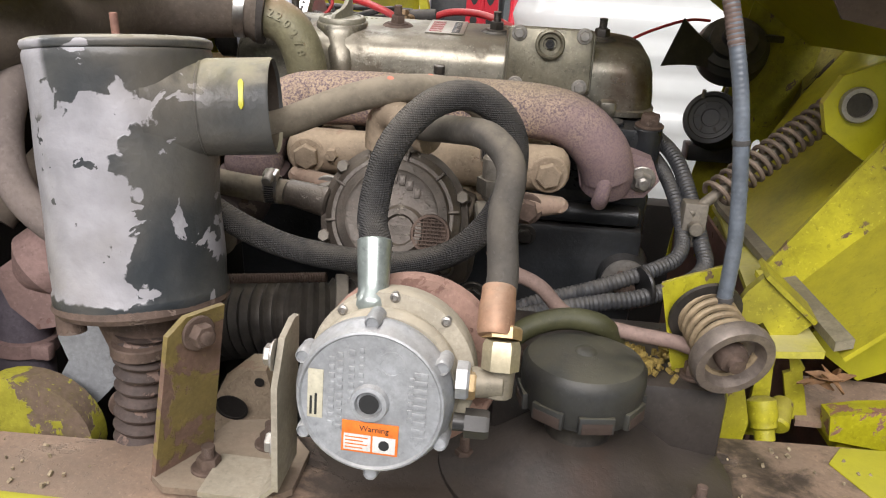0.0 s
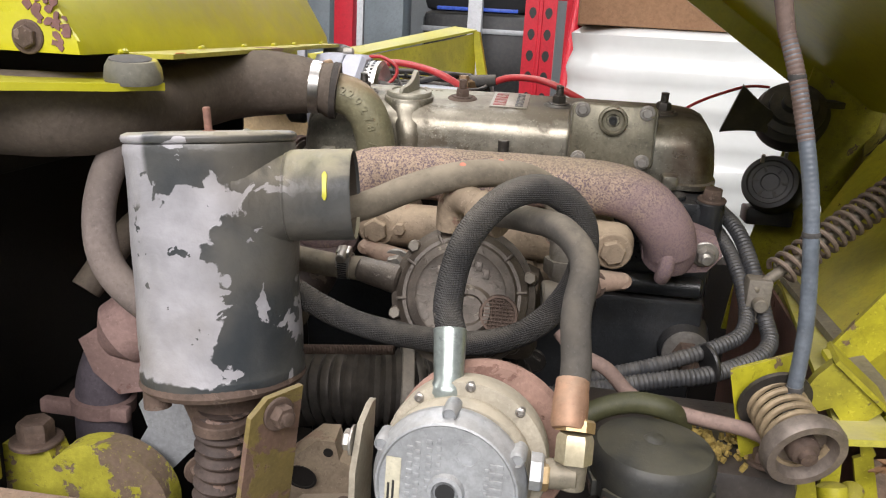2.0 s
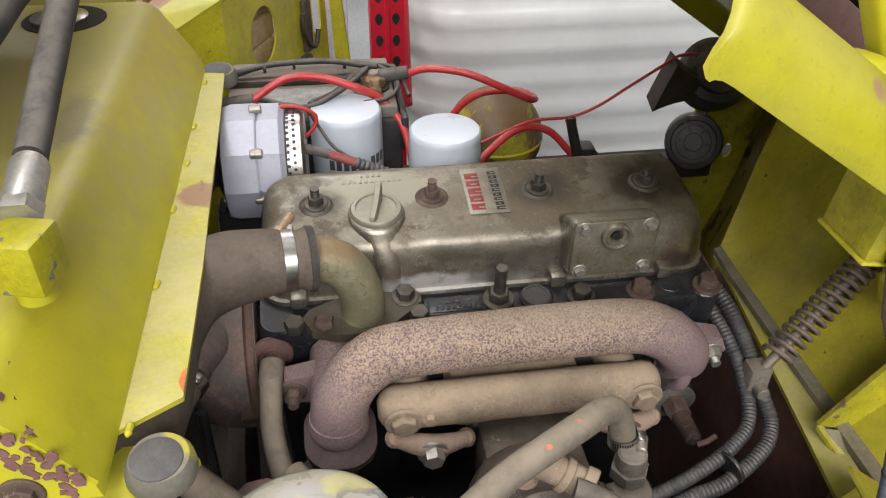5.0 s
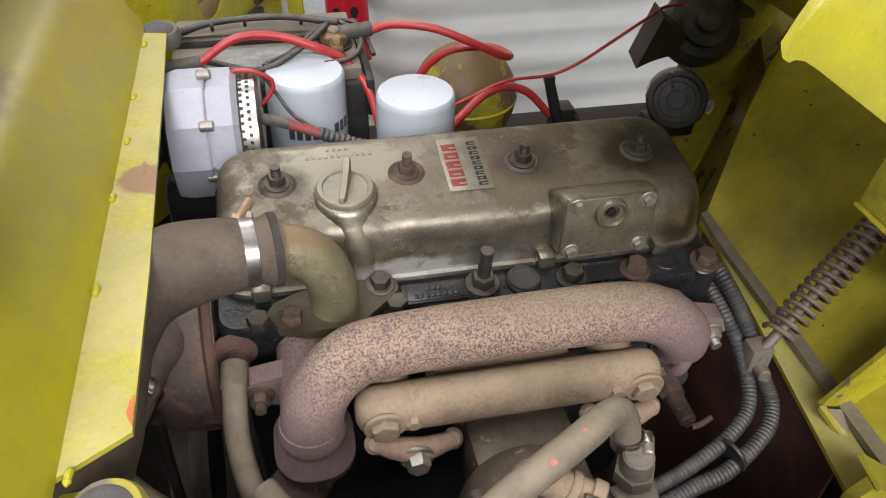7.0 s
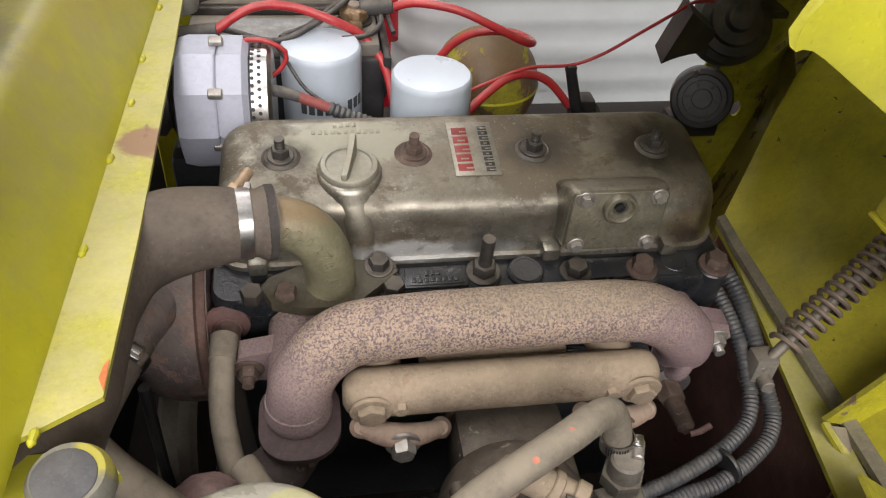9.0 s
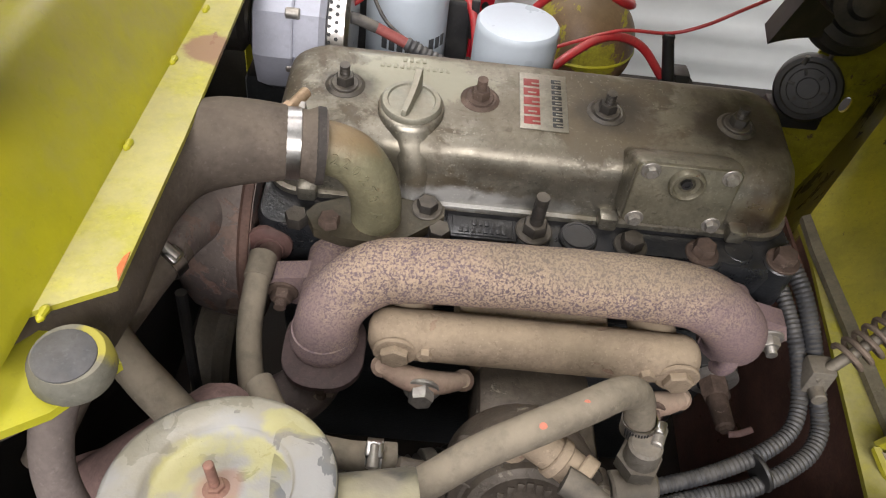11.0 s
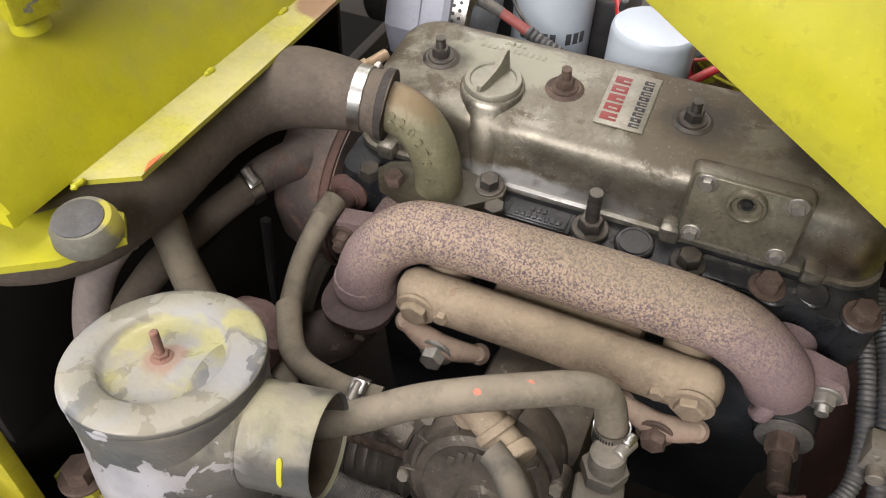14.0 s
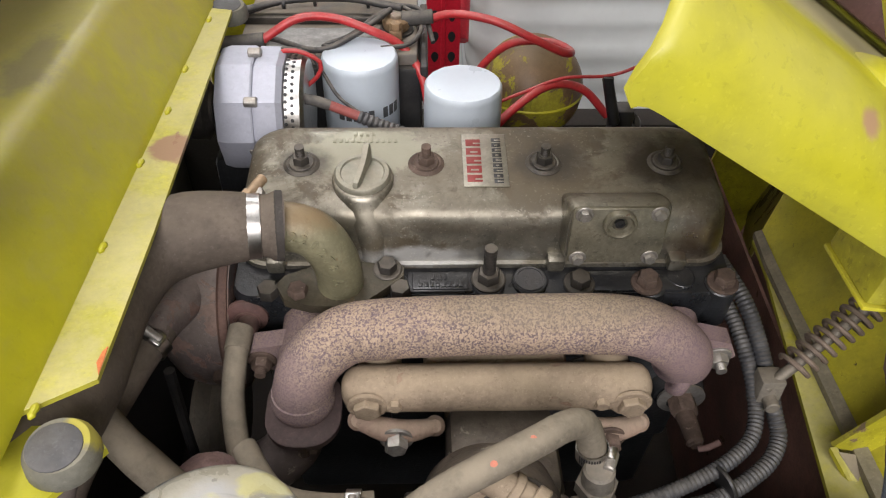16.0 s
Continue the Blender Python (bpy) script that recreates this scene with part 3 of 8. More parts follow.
# name plate
mp = Matrix.Translation((0.001, 0.0, 0.9795)) @ Matrix.Rotation(radians(0), 4, "Z")
bm = box((-0.0215, -0.037, 0), (0.0215, 0.037, 0.0012), 0.0004, mp)
name_plate = part("name_plate", bm, LABEL_PLATE, cover, "small metal plate with red and black lettering")
for i in range(5):
    part("red_glyph", box((-0.018, -0.031 + 0.0125 * i, 0.001), (-0.0035, -0.0215 + 0.0125 * i, 0.0016), 0.0002, mp), LABEL_RED, name_plate)
    part("glyph_gap", box((-0.014 if i % 2 else -0.0105, -0.0285 + 0.0125 * i, 0.0012), (-0.0065 if i % 2 else -0.0035, -0.0265 + 0.0125 * i, 0.0018), 0.0001, mp), LABEL_PLATE, name_plate)
for i in range(9):
    part("black_glyph", box((0.0075, -0.0325 + 0.0072 * i, 0.001), (0.0165, -0.0275 + 0.0072 * i, 0.0016), 0.0002, mp), LABEL_BLACK, name_plate)
    part("glyph_gap", box((0.0105, -0.0312 + 0.0072 * i, 0.0012), (0.0135 if i % 2 else 0.0165, -0.0298 + 0.0072 * i, 0.0018), 0.0001, mp), LABEL_PLATE, name_plate)

# thermostat elbow
bm = sheet([(x, y, 0.911) for x, y in ((-0.197, -0.107), (-0.188, -0.124), (-0.165, -0.131), (-0.138, -0.1325), (-0.112, -0.1265), (-0.088, -0.1065), (-0.078, -0.097), (-0.078, -0.086), (-0.086, -0.08), (-0.1, -0.0825), (-0.13, -0.078), (-0.165, -0.085), (-0.19, -0.096))], 0.0115, (0, 0, 1), 0.003)
# Same olive casting as the elbow, coloured darker for the shadow it sits in.
part("elbow_flange", bm, material("shade_brown_flange", (0.08, 0.068, 0.044), 0.5, metal=0.2, vary=0.35, scale=30, bump=0.4, spots=(0.16, 0.12, 0.07), spot_at=0.6), engine, "olive-brown three-cornered outlet flange, darkened for shade")
elbow_line = smooth_path([(-0.137, -0.104, 0.91), (-0.137, -0.104, 0.936), (-0.1395, -0.104, 0.957), (-0.1475, -0.103, 0.978), (-0.16, -0.102, 0.992), (-0.18, -0.102, 0.999), (-0.206, -0.104, 1.002)], 0.004)
bm = sweep(elbow_line, lambda s: 0.0215 + 0.005 * max(0, 1 - s / 0.012), 28)
elbow = part("thermostat_elbow", bm, material("olive_cast_elbow", (0.215, 0.2, 0.12), 0.5, metal=0.15, vary=0.2, scale=25, bump=0.45, spots=(0.2, 0.14, 0.07), spot_at=0.66, spot_scale=40, spot_soft=0.08, dust=(0.28, 0.25, 0.16), dust_amount=0.15, patches=[(tuple(TILTED @ Vector((-0.158, -0.099, 1.012))), (0.045, 0.018, 0.016), (0.25, 0.14, 0.065), 0.6, 0.5)]), engine, "olive cast iron water outlet elbow")
for x, y, mat_ in ((-0.0935, -0.0895, DARK_STEEL), (-0.1755, -0.1165, RUST_STEEL)):
    part("elbow_bolt", bolt((x, y, 0.922), (0, 0, 1), 0.0095, 0.009, x > -0.1), mat_, elbow)
for i, ch in enumerate("220278A"):
    k = len(elbow_line) - 9 - int(i * 2.1) - (2 if ch == "A" else 0)
    d = (elbow_line[k] - elbow_line[k + 1]).normalized()
    n = Vector((0.05, -0.9, 0.42))
    n = (n - d * n.dot(d)).normalized()
    u = n.cross(d)
    c = elbow_line[k] + n * 0.0214
    letters(ch, 0.0125, Matrix(((d.x, u.x, n.x, c.x), (d.y, u.y, n.y, c.y), (d.z, u.z, n.z, c.z), (0, 0, 0, 1))), elbow.data.materials[0], "cast_digit", elbow, 0.0016)

# exhaust manifold
path = smooth_path([(-0.169, -0.2, 0.868), (-0.168, -0.196, 0.886), (-0.16, -0.186, 0.908), (-0.138, -0.174, 0.928), (-0.105, -0.168, 0.936), (0.0, -0.165, 0.938), (0.11, -0.165, 0.937), (0.15, -0.168, 0.926), (0.175, -0.17, 0.902), (0.184, -0.165, 0.88)], 0.006)
bm = sweep(path, lambda s: 0.0268, 28, wobble=0.02)
lathe([(0.0265, -0.012), (0.027, 0.0), (0.0255, 0.014)], (0.184, -0.16, 0.876), (0, -0.5, 1), 24, bm)
sheet([(0.15, -0.14, 0.892), (0.165, -0.14, 0.856), (0.19, -0.14, 0.848), (0.225, -0.14, 0.853), (0.238, -0.14, 0.872), (0.228, -0.14, 0.893), (0.2, -0.14, 0.902)], 0.018, (0, -1, 0), 0.004, bm)
sheet([(-0.15, -0.14, 0.905), (-0.18, -0.14, 0.9), (-0.218, -0.14, 0.892), (-0.226, -0.14, 0.872), (-0.212, -0.14, 0.858), (-0.18, -0.14, 0.85), (-0.15, -0.14, 0.858)], 0.018, (0, -1, 0), 0.004, bm)
rod((-0.168, -0.12, 0.88), (-0.168, -0.185, 0.885), 0.026, bm=bm)
rod((0.182, -0.12, 0.875), (0.182, -0.165, 0.875), 0.026, bm=bm)
sweep(smooth_path([(0.18, -0.178, 0.9), (0.18, -0.186, 0.88), (0.179, -0.186, 0.862), (0.178, -0.178, 0.851)], 0.004), 0.0078, 12, bm)
lathe([(0.0275, 0), (0.0285, 0.003), (0.029, 0.01), (0.028, 0.013), (0.027, 0.02)], (-0.169, -0.199, 0.867), (0, 0.05, 1), 28, bm)
manifold = part("exhaust_manifold", bm, EXHAUST, engine, "rust-mottled purple-brown exhaust manifold", angle=55)
for p in ((0.22, -0.158, 0.873), (-0.211, -0.158, 0.874)):
    part("manifold_nut", bolt(p, (0, -1, 0), 0.0095, 0.009, stud=0.009), STEEL if p[0] > 0 else RUST_STEEL, manifold)
part("flange_stud", bolt((-0.166, -0.238, 0.866), (0, -0.25, -1), 0.0075, 0.008, False, 0.01), RUST_STEEL, manifold)
b2 = B()
rings(b2, [[Vector((-0.168 + k * x, -0.206 + k * y, z)) for x, y in round_rect(0.034, 0.039, 0.029, 6)] for z, k in ((0.861, 0.96), (0.862, 1.0), (0.869, 1.0), (0.87, 0.96))])
part("pipe_flange", b2, material("sooty_rust_flange", (0.09, 0.06, 0.055), 0.75, vary=0.3, scale=40, bump=0.5), manifold, "rusty two-bolt pipe flange")
# exhaust down pipe
bm = sweep(smooth_path([(-0.169, -0.201, 0.87), (-0.171, -0.21, 0.848), (-0.182, -0.224, 0.828), (-0.204, -0.236, 0.814), (-0.232, -0.246, 0.806), (-0.27, -0.255, 0.80)], 0.006), lambda s: 0.0235 + 0.03 * min(s, 0.1), 24)
part("down_pipe", bm, material("sooty_down_pipe", (0.13, 0.1, 0.09), 0.6, metal=0.2, vary=0.3, scale=20, bump=0.3, spots=(0.3, 0.24, 0.2), spot_at=0.64), engine)

# intake manifold
bm = B()
x0, x1 = -0.132, 0.143
lev = [(x0, 0.008), (x0 + 0.003, 0.014), (x0 + 0.009, 0.0185), (x0 + 0.016, 0.0205), (x1 - 0.016, 0.0205), (x1 - 0.008, 0.0185), (x1 - 0.003, 0.014), (x1, 0.008)]
rings(bm, [[Vector((x, -0.2 + k * 1.02 * math.cos(a), 0.892 + k * 1.1 * math.sin(a))) for a in (2 * math.pi * i / 24 for i in range(24))] for x, k in lev])
box((-0.06, -0.2, 0.84), (0.075, -0.13, 0.886), 0.012, bm=bm)
box((-0.04, -0.212, 0.8), (0.055, -0.14, 0.875), 0.016, bm=bm)
for x in (-0.1, 0.11):
    rod((x, -0.12, 0.88), (x, -0.195, 0.887), 0.02, bm=bm)
intake = part("intake_manifold", bm, INTAKE, engine, "dust-coated tan intake manifold log")
for x, r in ((-0.109, 0.0125), (-0.085, 0.0065), (0.096, 0.0065), (0.123, 0.0125)):
    part("log_plug", bolt((x, -0.2175, 0.893 + (0.003 if r < 0.01 else 0)), (0, -1, 0.05), r, 0.007, r > 0.01), INTAKE, intake)
for (xa, za, xb, zb) in ((-0.118, 0.874, -0.05, 0.862), (0.075, 0.868, 0.135, 0.864)):
    bm = sweep([Vector((xa + (xb - xa) * i / 10, -0.222 - 0.008 * math.sin(math.pi * i / 10), za + (zb - za) * i / 10)) for i in range(11)], lambda s: 0.0075 + 0.0035 * math.sin(math.pi * min(1, s / 0.068)), 14)
    lathe([(0.003, -0.006), (0.008, -0.004), (0.0095, 0.001), (0.006, 0.006)], (xa, -0.222, za), (0, -0.6, 1), 16, bm)
    lathe([(0.003, -0.006), (0.008, -0.004), (0.0095, 0.001), (0.006, 0.006)], (xb, -0.222, zb), (0, -0.6, 1), 16, bm)
    cl = part("clamp_bar", bm, material("dusty_clamp_iron", (0.36, 0.25, 0.19), 0.8, vary=0.2, scale=30, bump=0.3, dust=DUST, dust_amount=0.4), intake, "dusty two-armed manifold clamp")
    part("clamp_bolt", bolt(((xa + xb) / 2, -0.236, (za + zb) / 2 - 0.002), (0, -1, 0.12), 0.0105, 0.011), STEEL if xa < 0 else RUST_STEEL, cl)

# front gear case, water pump and fittings on the engine's end
bm = lathe([(0.094, -0.01), (0.096, -0.004), (0.096, 0.012), (0.094, 0.03), (0.088, 0.05), (0.074, 0.064), (0.05, 0.074), (0.03, 0.078)], (-0.256, -0.047, 0.827), (-1, 0, 0), 64)
case = part("timing_case", bm, material("rusty_pump_casting", (0.2, 0.16, 0.145), 0.55, metal=0.25, vary=0.3, scale=20, bump=0.5, spots=(0.24, 0.15, 0.12), spot_at=0.55, dust=(0.3, 0.25, 0.2), dust_amount=0.35, grime=0.5), engine, "rust-stained round pump casting")
for k in range(7):
    a_ = radians(150 + 22 * k)
    part("case_rib", box((-0.31, -0.004, 0.05), (-0.262, 0.004, 0.094), 0.002, Matrix.Translation((0, -0.047, 0.827)) @ Matrix.Rotation(a_, 4, "X")), case.data.materials[0], case)
part("gasket_rim", lathe([(0.08, -0.003), (0.098, -0.003), (0.1, 0), (0.1, 0.004), (0.097, 0.007), (0.08, 0.007)], (-0.25, -0.047, 0.827), (-1, 0, 0), 72), material("rust_brown_rim", (0.14, 0.08, 0.06), 0.7, vary=0.3, scale=30, bump=0.4), case)
bm = rod((-0.229, -0.112, 0.878), (-0.226, -0.143, 0.888), 0.0105, 0.0098, bev=0.002)
lathe([(0.01, -0.024), (0.017, -0.018), (0.017, -0.01), (0.0135, 0.002), (0.0125, 0.004)], (-0.2295, -0.118, 0.88), (0.08, -1, 0.3), 24, bm)
lathe([(0.019, -0.002), (0.021, 0.0), (0.0205, 0.004), (0.016, 0.006), (0.013, 0.007)], (-0.2305, -0.112, 0.881), (0.05, -1, 0.15), 28, bm)
part("heater_outlet", bm, material("rusty_heater_elbow", (0.15, 0.08, 0.07), 0.55, vary=0.35, scale=30, bump=0.5, dust=DUST, dust_amount=0.15), engine)
bm = sweep(smooth_path([(-0.285, -0.06, 0.88), (-0.29, -0.1, 0.895), (-0.298, -0.14, 0.91), (-0.302, -0.16, 0.913)], 0.006), lambda s: 0.024 - 0.07 * s, 20)
part("pump_inlet", bm, case.data.materials[0], engine)
part("pump_pipe", rod((-0.26, -0.11, 0.83), (-0.26, -0.15, 0.82), 0.01, bev=0.002), RUST_STEEL, engine)

# lpg mixer on the engine's face
mixer = thing("gas_mixer", (-0.004, -0.28, 0.8), "dirty cast round gas mixer with bolted cover and mesh vent", "mixer", turn=Matrix.Translation((0, -0.015, 0.007)))
ax = Vector((0.0, -0.93, 0.36))
c0 = Vector((-0.006, -0.292, 0.832))
bm = lathe([(0.045, -0.055), (0.056, -0.04), (0.06, -0.018), (0.062, 0.0), (0.0615, 0.005), (0.056, 0.007), (0.0555, 0.012), (0.05, 0.017), (0.047, 0.017), (0.045, 0.0215), (0.038, 0.0235), (0.036, 0.0225), (0.015, 0.0245)], c0, ax, 48)
body = part("mixer_body", bm, material("grimy_mixer_casting", (0.085, 0.07, 0.057), 0.42, metal=0.35, vary=0.3, scale=40, bump=0.5, spots=(0.26, 0.23, 0.19), spot_at=0.64, spot_scale=60, dust=DUST, dust_amount=0.18, grime=0.5), mixer)
mx = Matrix.Translation(c0) @ rot_to(ax)
for i in range(6):
    a = radians(20 + 60 * i)
    part("cover_lug", rod(mx @ Vector((0.059 * math.cos(a), 0.059 * math.sin(a), -0.012)), mx @ Vector((0.059 * math.cos(a), 0.059 * math.sin(a), 0.011)), 0.007, 0.006, bev=0.002), body.data.materials[0], body)
for i in range(6):
    a = radians(20 + 60 * i)
    part("cover_bolt", bolt(mx @ Vector((0.059 * math.cos(a), 0.059 * math.sin(a), 0.011)), ax, 0.0052, 0.004, False), CAST, body)
for i in range(10):
    a = radians(36 * i + 8)
    part("cover_rib", box((0.042, -0.0012, 0.012), (0.055, 0.0012, 0.019), 0.0008, mx @ Matrix.Rotation(a, 4, "Z")), body.data.materials[0], body)
vent_at = c0 + Vector((0.033, -0.027, -0.003))
vent = part("mesh_vent", lathe([(0.0155, -0.012), (0.0165, 0.0), (0.0155, 0.004), (0.0135, 0.004), (0.0132, 0.001)], vent_at, ax, 28), RUST_STEEL, mixer, "round brown mesh vent")
mv = Matrix.Translation(vent_at) @ rot_to(ax)
for i in range(-4, 5):
    h = math.sqrt(0.0132 ** 2 - (i * 0.0029) ** 2)
    part("vent_wire", rod(mv @ Vector((i * 0.0029, -h, 0.003)), mv @ Vector((i * 0.0029, h, 0.003)), 0.0005, seg=6), RUST_STEEL, vent)
    part("vent_wire", rod(mv @ Vector((-h, i * 0.0029, 0.0035)), mv @ Vector((h, i * 0.0029, 0.0035)), 0.0005, seg=6), RUST_STEEL, vent)
part("adjuster_boss", lathe([(0.02, 0.015), (0.021, 0.028), (0.018, 0.032), (0.013, 0.032), (0.01, 0.026), (0.003, 0.026)], c0 + Vector((0.008, 0, -0.012)), ax, 28), body.data.materials[0], mixer)
part("gas_spud", rod((-0.062, -0.29, 0.84), (-0.1, -0.286, 0.846), 0.013, 0.011, bev=0.002), body.data.materials[0], mixer)
bm = hose([(-0.022, -0.285, 0.89), (-0.02, -0.29, 0.912), (-0.01, -0.3, 0.92), (0.004, -0.306, 0.914), (0.015, -0.311, 0.909)], 0.0125)
rod((0.0, -0.3045, 0.916), (0.006, -0.3075, 0.913), 0.0145, bm=bm, bev=0.001)
rod((0.016, -0.312, 0.909), (0.024, -0.3175, 0.9075), 0.015, bm=bm, bev=0.001)
part("outlet_elbow", bm, INTAKE, mixer, "dusty cast outlet elbow")
for k in range(-3, 4):
    part("cast_mark", box((-0.0025, -0.004, 0.0225), (0.0025, 0.004, 0.0242), 0.0004, mx @ Matrix.Translation((0.0065 * k, 0.03 - 0.0012 * k * k, 0))), body.data.materials[0], body)
part("side_spud", rod((0.06, -0.28, 0.835), (0.095, -0.275, 0.838), 0.014, 0.013, bev=0.002), CAST, mixer)
bm = rod((0.075, -0.272, 0.888), (0.078, -0.27, 0.85), 0.0125, 0.014, bev=0.002)
hexagon((0.076, -0.271, 0.868), (0, 0, -1), 0.017, 0.014, bm)
part("hose_tail", bm, CAST, mixer, "dusty grey hose tail with a hexagon")
bm = box((-0.04, -0.262, 0.76), (0.06, -0.16, 0.832), 0.015)
rod((0.03, -0.262, 0.81), (0.03, -0.276, 0.812), 0.011, bm=bm, bev=0.002)
part("throttle_body", bm, bpy.data.materials["grimy_mixer_casting"], mixer)

# ---------------------------------------------------------------- deck and frame of the truck
deck = thing("frame_deck", (0, -0.45, 0.0), "dirty oil-stained steel deck plate of the truck frame, yellow front edge", "truck frame", turn=Matrix.Translation((0, -0.016, 0.018)))
bm = sheet([(x, y, 0.64) for x, y in ((-0.7, -0.5), (0.7, -0.5), (0.7, -0.326), (0.35, -0.332), (0.25, -0.338), (0.06, -0.338), (0.035, -0.39), (-0.1, -0.402), (-0.16, -0.428), (-0.3, -0.434), (-0.7, -0.44))], 0.032, (0, 0, 1), 0.002)
part("deck_plate", bm, DECK, deck)
part("front_lip", box((-0.7, -0.516, 0.52), (0.7, -0.5, 0.675), 0.003), YELLOW, deck, "bright yellow front lip")
# Rails, pedestal, belly and feet coloured near-black for the unlit bay.
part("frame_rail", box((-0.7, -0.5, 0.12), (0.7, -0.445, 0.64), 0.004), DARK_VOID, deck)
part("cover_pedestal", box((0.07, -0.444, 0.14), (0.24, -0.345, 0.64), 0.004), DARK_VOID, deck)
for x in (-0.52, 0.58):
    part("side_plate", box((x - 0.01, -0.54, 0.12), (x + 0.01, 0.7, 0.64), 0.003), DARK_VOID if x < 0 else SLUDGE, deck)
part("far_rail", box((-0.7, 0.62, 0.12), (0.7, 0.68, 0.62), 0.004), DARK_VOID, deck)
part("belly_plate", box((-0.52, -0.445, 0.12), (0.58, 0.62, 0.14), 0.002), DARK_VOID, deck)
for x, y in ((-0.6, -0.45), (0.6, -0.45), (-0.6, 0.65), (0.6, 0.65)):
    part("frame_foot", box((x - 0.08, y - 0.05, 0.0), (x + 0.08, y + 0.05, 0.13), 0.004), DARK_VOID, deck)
bm = lathe([(0.108, 0), (0.108, 0.004), (0.1, 0.007), (0.07, 0.012), (0.045, 0.03), (0.03, 0.034)], (0.158, -0.395, 0.672), (0, 0, 1), 56)
part("round_cover", bm, OIL_PLATE, deck, "dark domed round cover plate")
for x, y, r in ((0.158, -0.475, 0.0085), (0.07, -0.41, 0.007), (0.235, -0.44, 0.007)):
    part("deck_bolt", bolt((x, y, 0.674), (0, 0, 1), r, 0.008, stud=0.012), RUST_STEEL, deck)

# breather cap on the deck
cap = thing("breather_cap", (0.158, -0.395, 0.68), "dusty black slotted mushroom breather cap", "breather cap", turn=Matrix.Translation((-0.007, -0.023, 0.018)))
bm = lathe([(0.035, 0.015), (0.04, 0.016), (0.0425, 0.02), (0.0445, 0.042), (0.044, 0.049), (0.0405, 0.0535), (0.032, 0.0555), (0.008, 0.0575), (0.006, 0.0595), (0.002, 0.06)], (0.157, -0.395, 0.711), (0, 0, 1), 48)
shell_c = part("cap_shell", bm, material("scuffed_black_cap", (0.022, 0.023, 0.024), 0.42, vary=0.3, scale=15, bump=0.25, spots=(0.09, 0.085, 0.08), spot_at=0.66, spot_scale=40, dust=(0.12, 0.11, 0.07), dust_amount=0.45), cap)
for i in range(8):
    a = radians(45 * i + 10)
    m = Matrix.Translation((0.157, -0.395, 0.7325)) @ Matrix.Rotation(a, 4, "Z") @ Matrix.Translation((-0.0002, 0, 0))
    slot = part("slot_hood", box((0.0405, -0.0125, -0.004), (0.0452, 0.0125, 0.0085), 0.0012, m), shell_c.data.materials[0], cap)
    # Proud dark brown box: the recess's shade and rusty floor as one colour.
    part("slot_opening", box((0.0446, -0.0105, -0.0035), (0.0456, 0.0105, 0.0045), 0.0003, m), material("dark_slot_brown", (0.05, 0.032, 0.024), 0.8, vary=0.3, bump=0.3) if i == 0 else bpy.data.materials["dark_slot_brown"], slot)
part("cap_neck", rod((0.158, -0.395, 0.7), (0.158, -0.395, 0.729), 0.024), DARK_STEEL, cap)

# l-bracket under the air cleaner
brk = thing("air_cleaner_bracket", (-0.1, -0.44, 0.672), "yellow and rusty steel angle bracket bolted to the deck", "bracket", turn=Matrix.Translation((0.008, -0.023, 0.018)))
part("upright_plate", sheet([(-0.149, -0.466, 0.674), (-0.126, -0.42, 0.674), (-0.114, -0.418, 0.79), (-0.13, -0.445, 0.79), (-0.135, -0.463, 0.783)], 0.005, (0.8, -0.55, 0), 0.001), material("yellow_rusty_plate", (0.2, 0.15, 0.045), 0.65, vary=0.3, scale=12, bump=0.3, spots=(0.2, 0.12, 0.09), spot_at=0.5, spot_scale=14, dust=DUST, dust_amount=0.3), brk)
part("foot_plate", sheet([(-0.147, -0.468, 0.674), (-0.12, -0.39, 0.674), (-0.083, -0.38, 0.674), (-0.05, -0.42, 0.674), (-0.05, -0.465, 0.674), (-0.06, -0.475, 0.674), (-0.135, -0.478, 0.674)], 0.005, (0, 0, 1), 0.001), material("tan_rusty_plate", (0.24, 0.18, 0.13), 0.75, vary=0.2, scale=20, bump=0.3, dust=DUST, dust_amount=0.4), brk)
for x, y in ((-0.08, -0.415), (-0.113, -0.452)):
    part("foot_bolt", bolt((x, y, 0.679), (0, 0, 1), 0.0085, 0.008, stud=0.01), RUST_STEEL, brk)
part("clamp_bolt", bolt((-0.12, -0.444, 0.778), (0.8, -0.55, 0), 0.0085, 0.008, stud=0.006), RUST_STEEL, brk)

# air cleaner
CX, CY = -0.186, -0.397
LEANT = Matrix.Translation((-0.1929, -0.3882, 0.9735)) @ Vector((0, 0, 1)).rotation_difference(Vector((-0.085, 0.11, 1))).to_matrix().to_4x4() @ Matrix.Translation((-CX, -CY, -0.9725))
can = thing("air_cleaner", (-0.185, -0.4, 0.76), "tilted grey-black air cleaner canister with peeling pale paint", "air cleaner", turn=LEANT)
cm = bpy.data.materials.new("peeling_canister_paint")
cm.use_nodes = True
nt = cm.node_tree
N, L = nt.nodes, nt.links
bs = N["Principled BSDF"]
geo = N.new("ShaderNodeNewGeometry")
own = N.new("ShaderNodeTexCoord")
spot = N.new("ShaderNodeVectorMath")
spot.inputs[1].default_value = (-0.185, -0.4, 0.76)
L.new(own.outputs["Object"], spot.inputs[0])


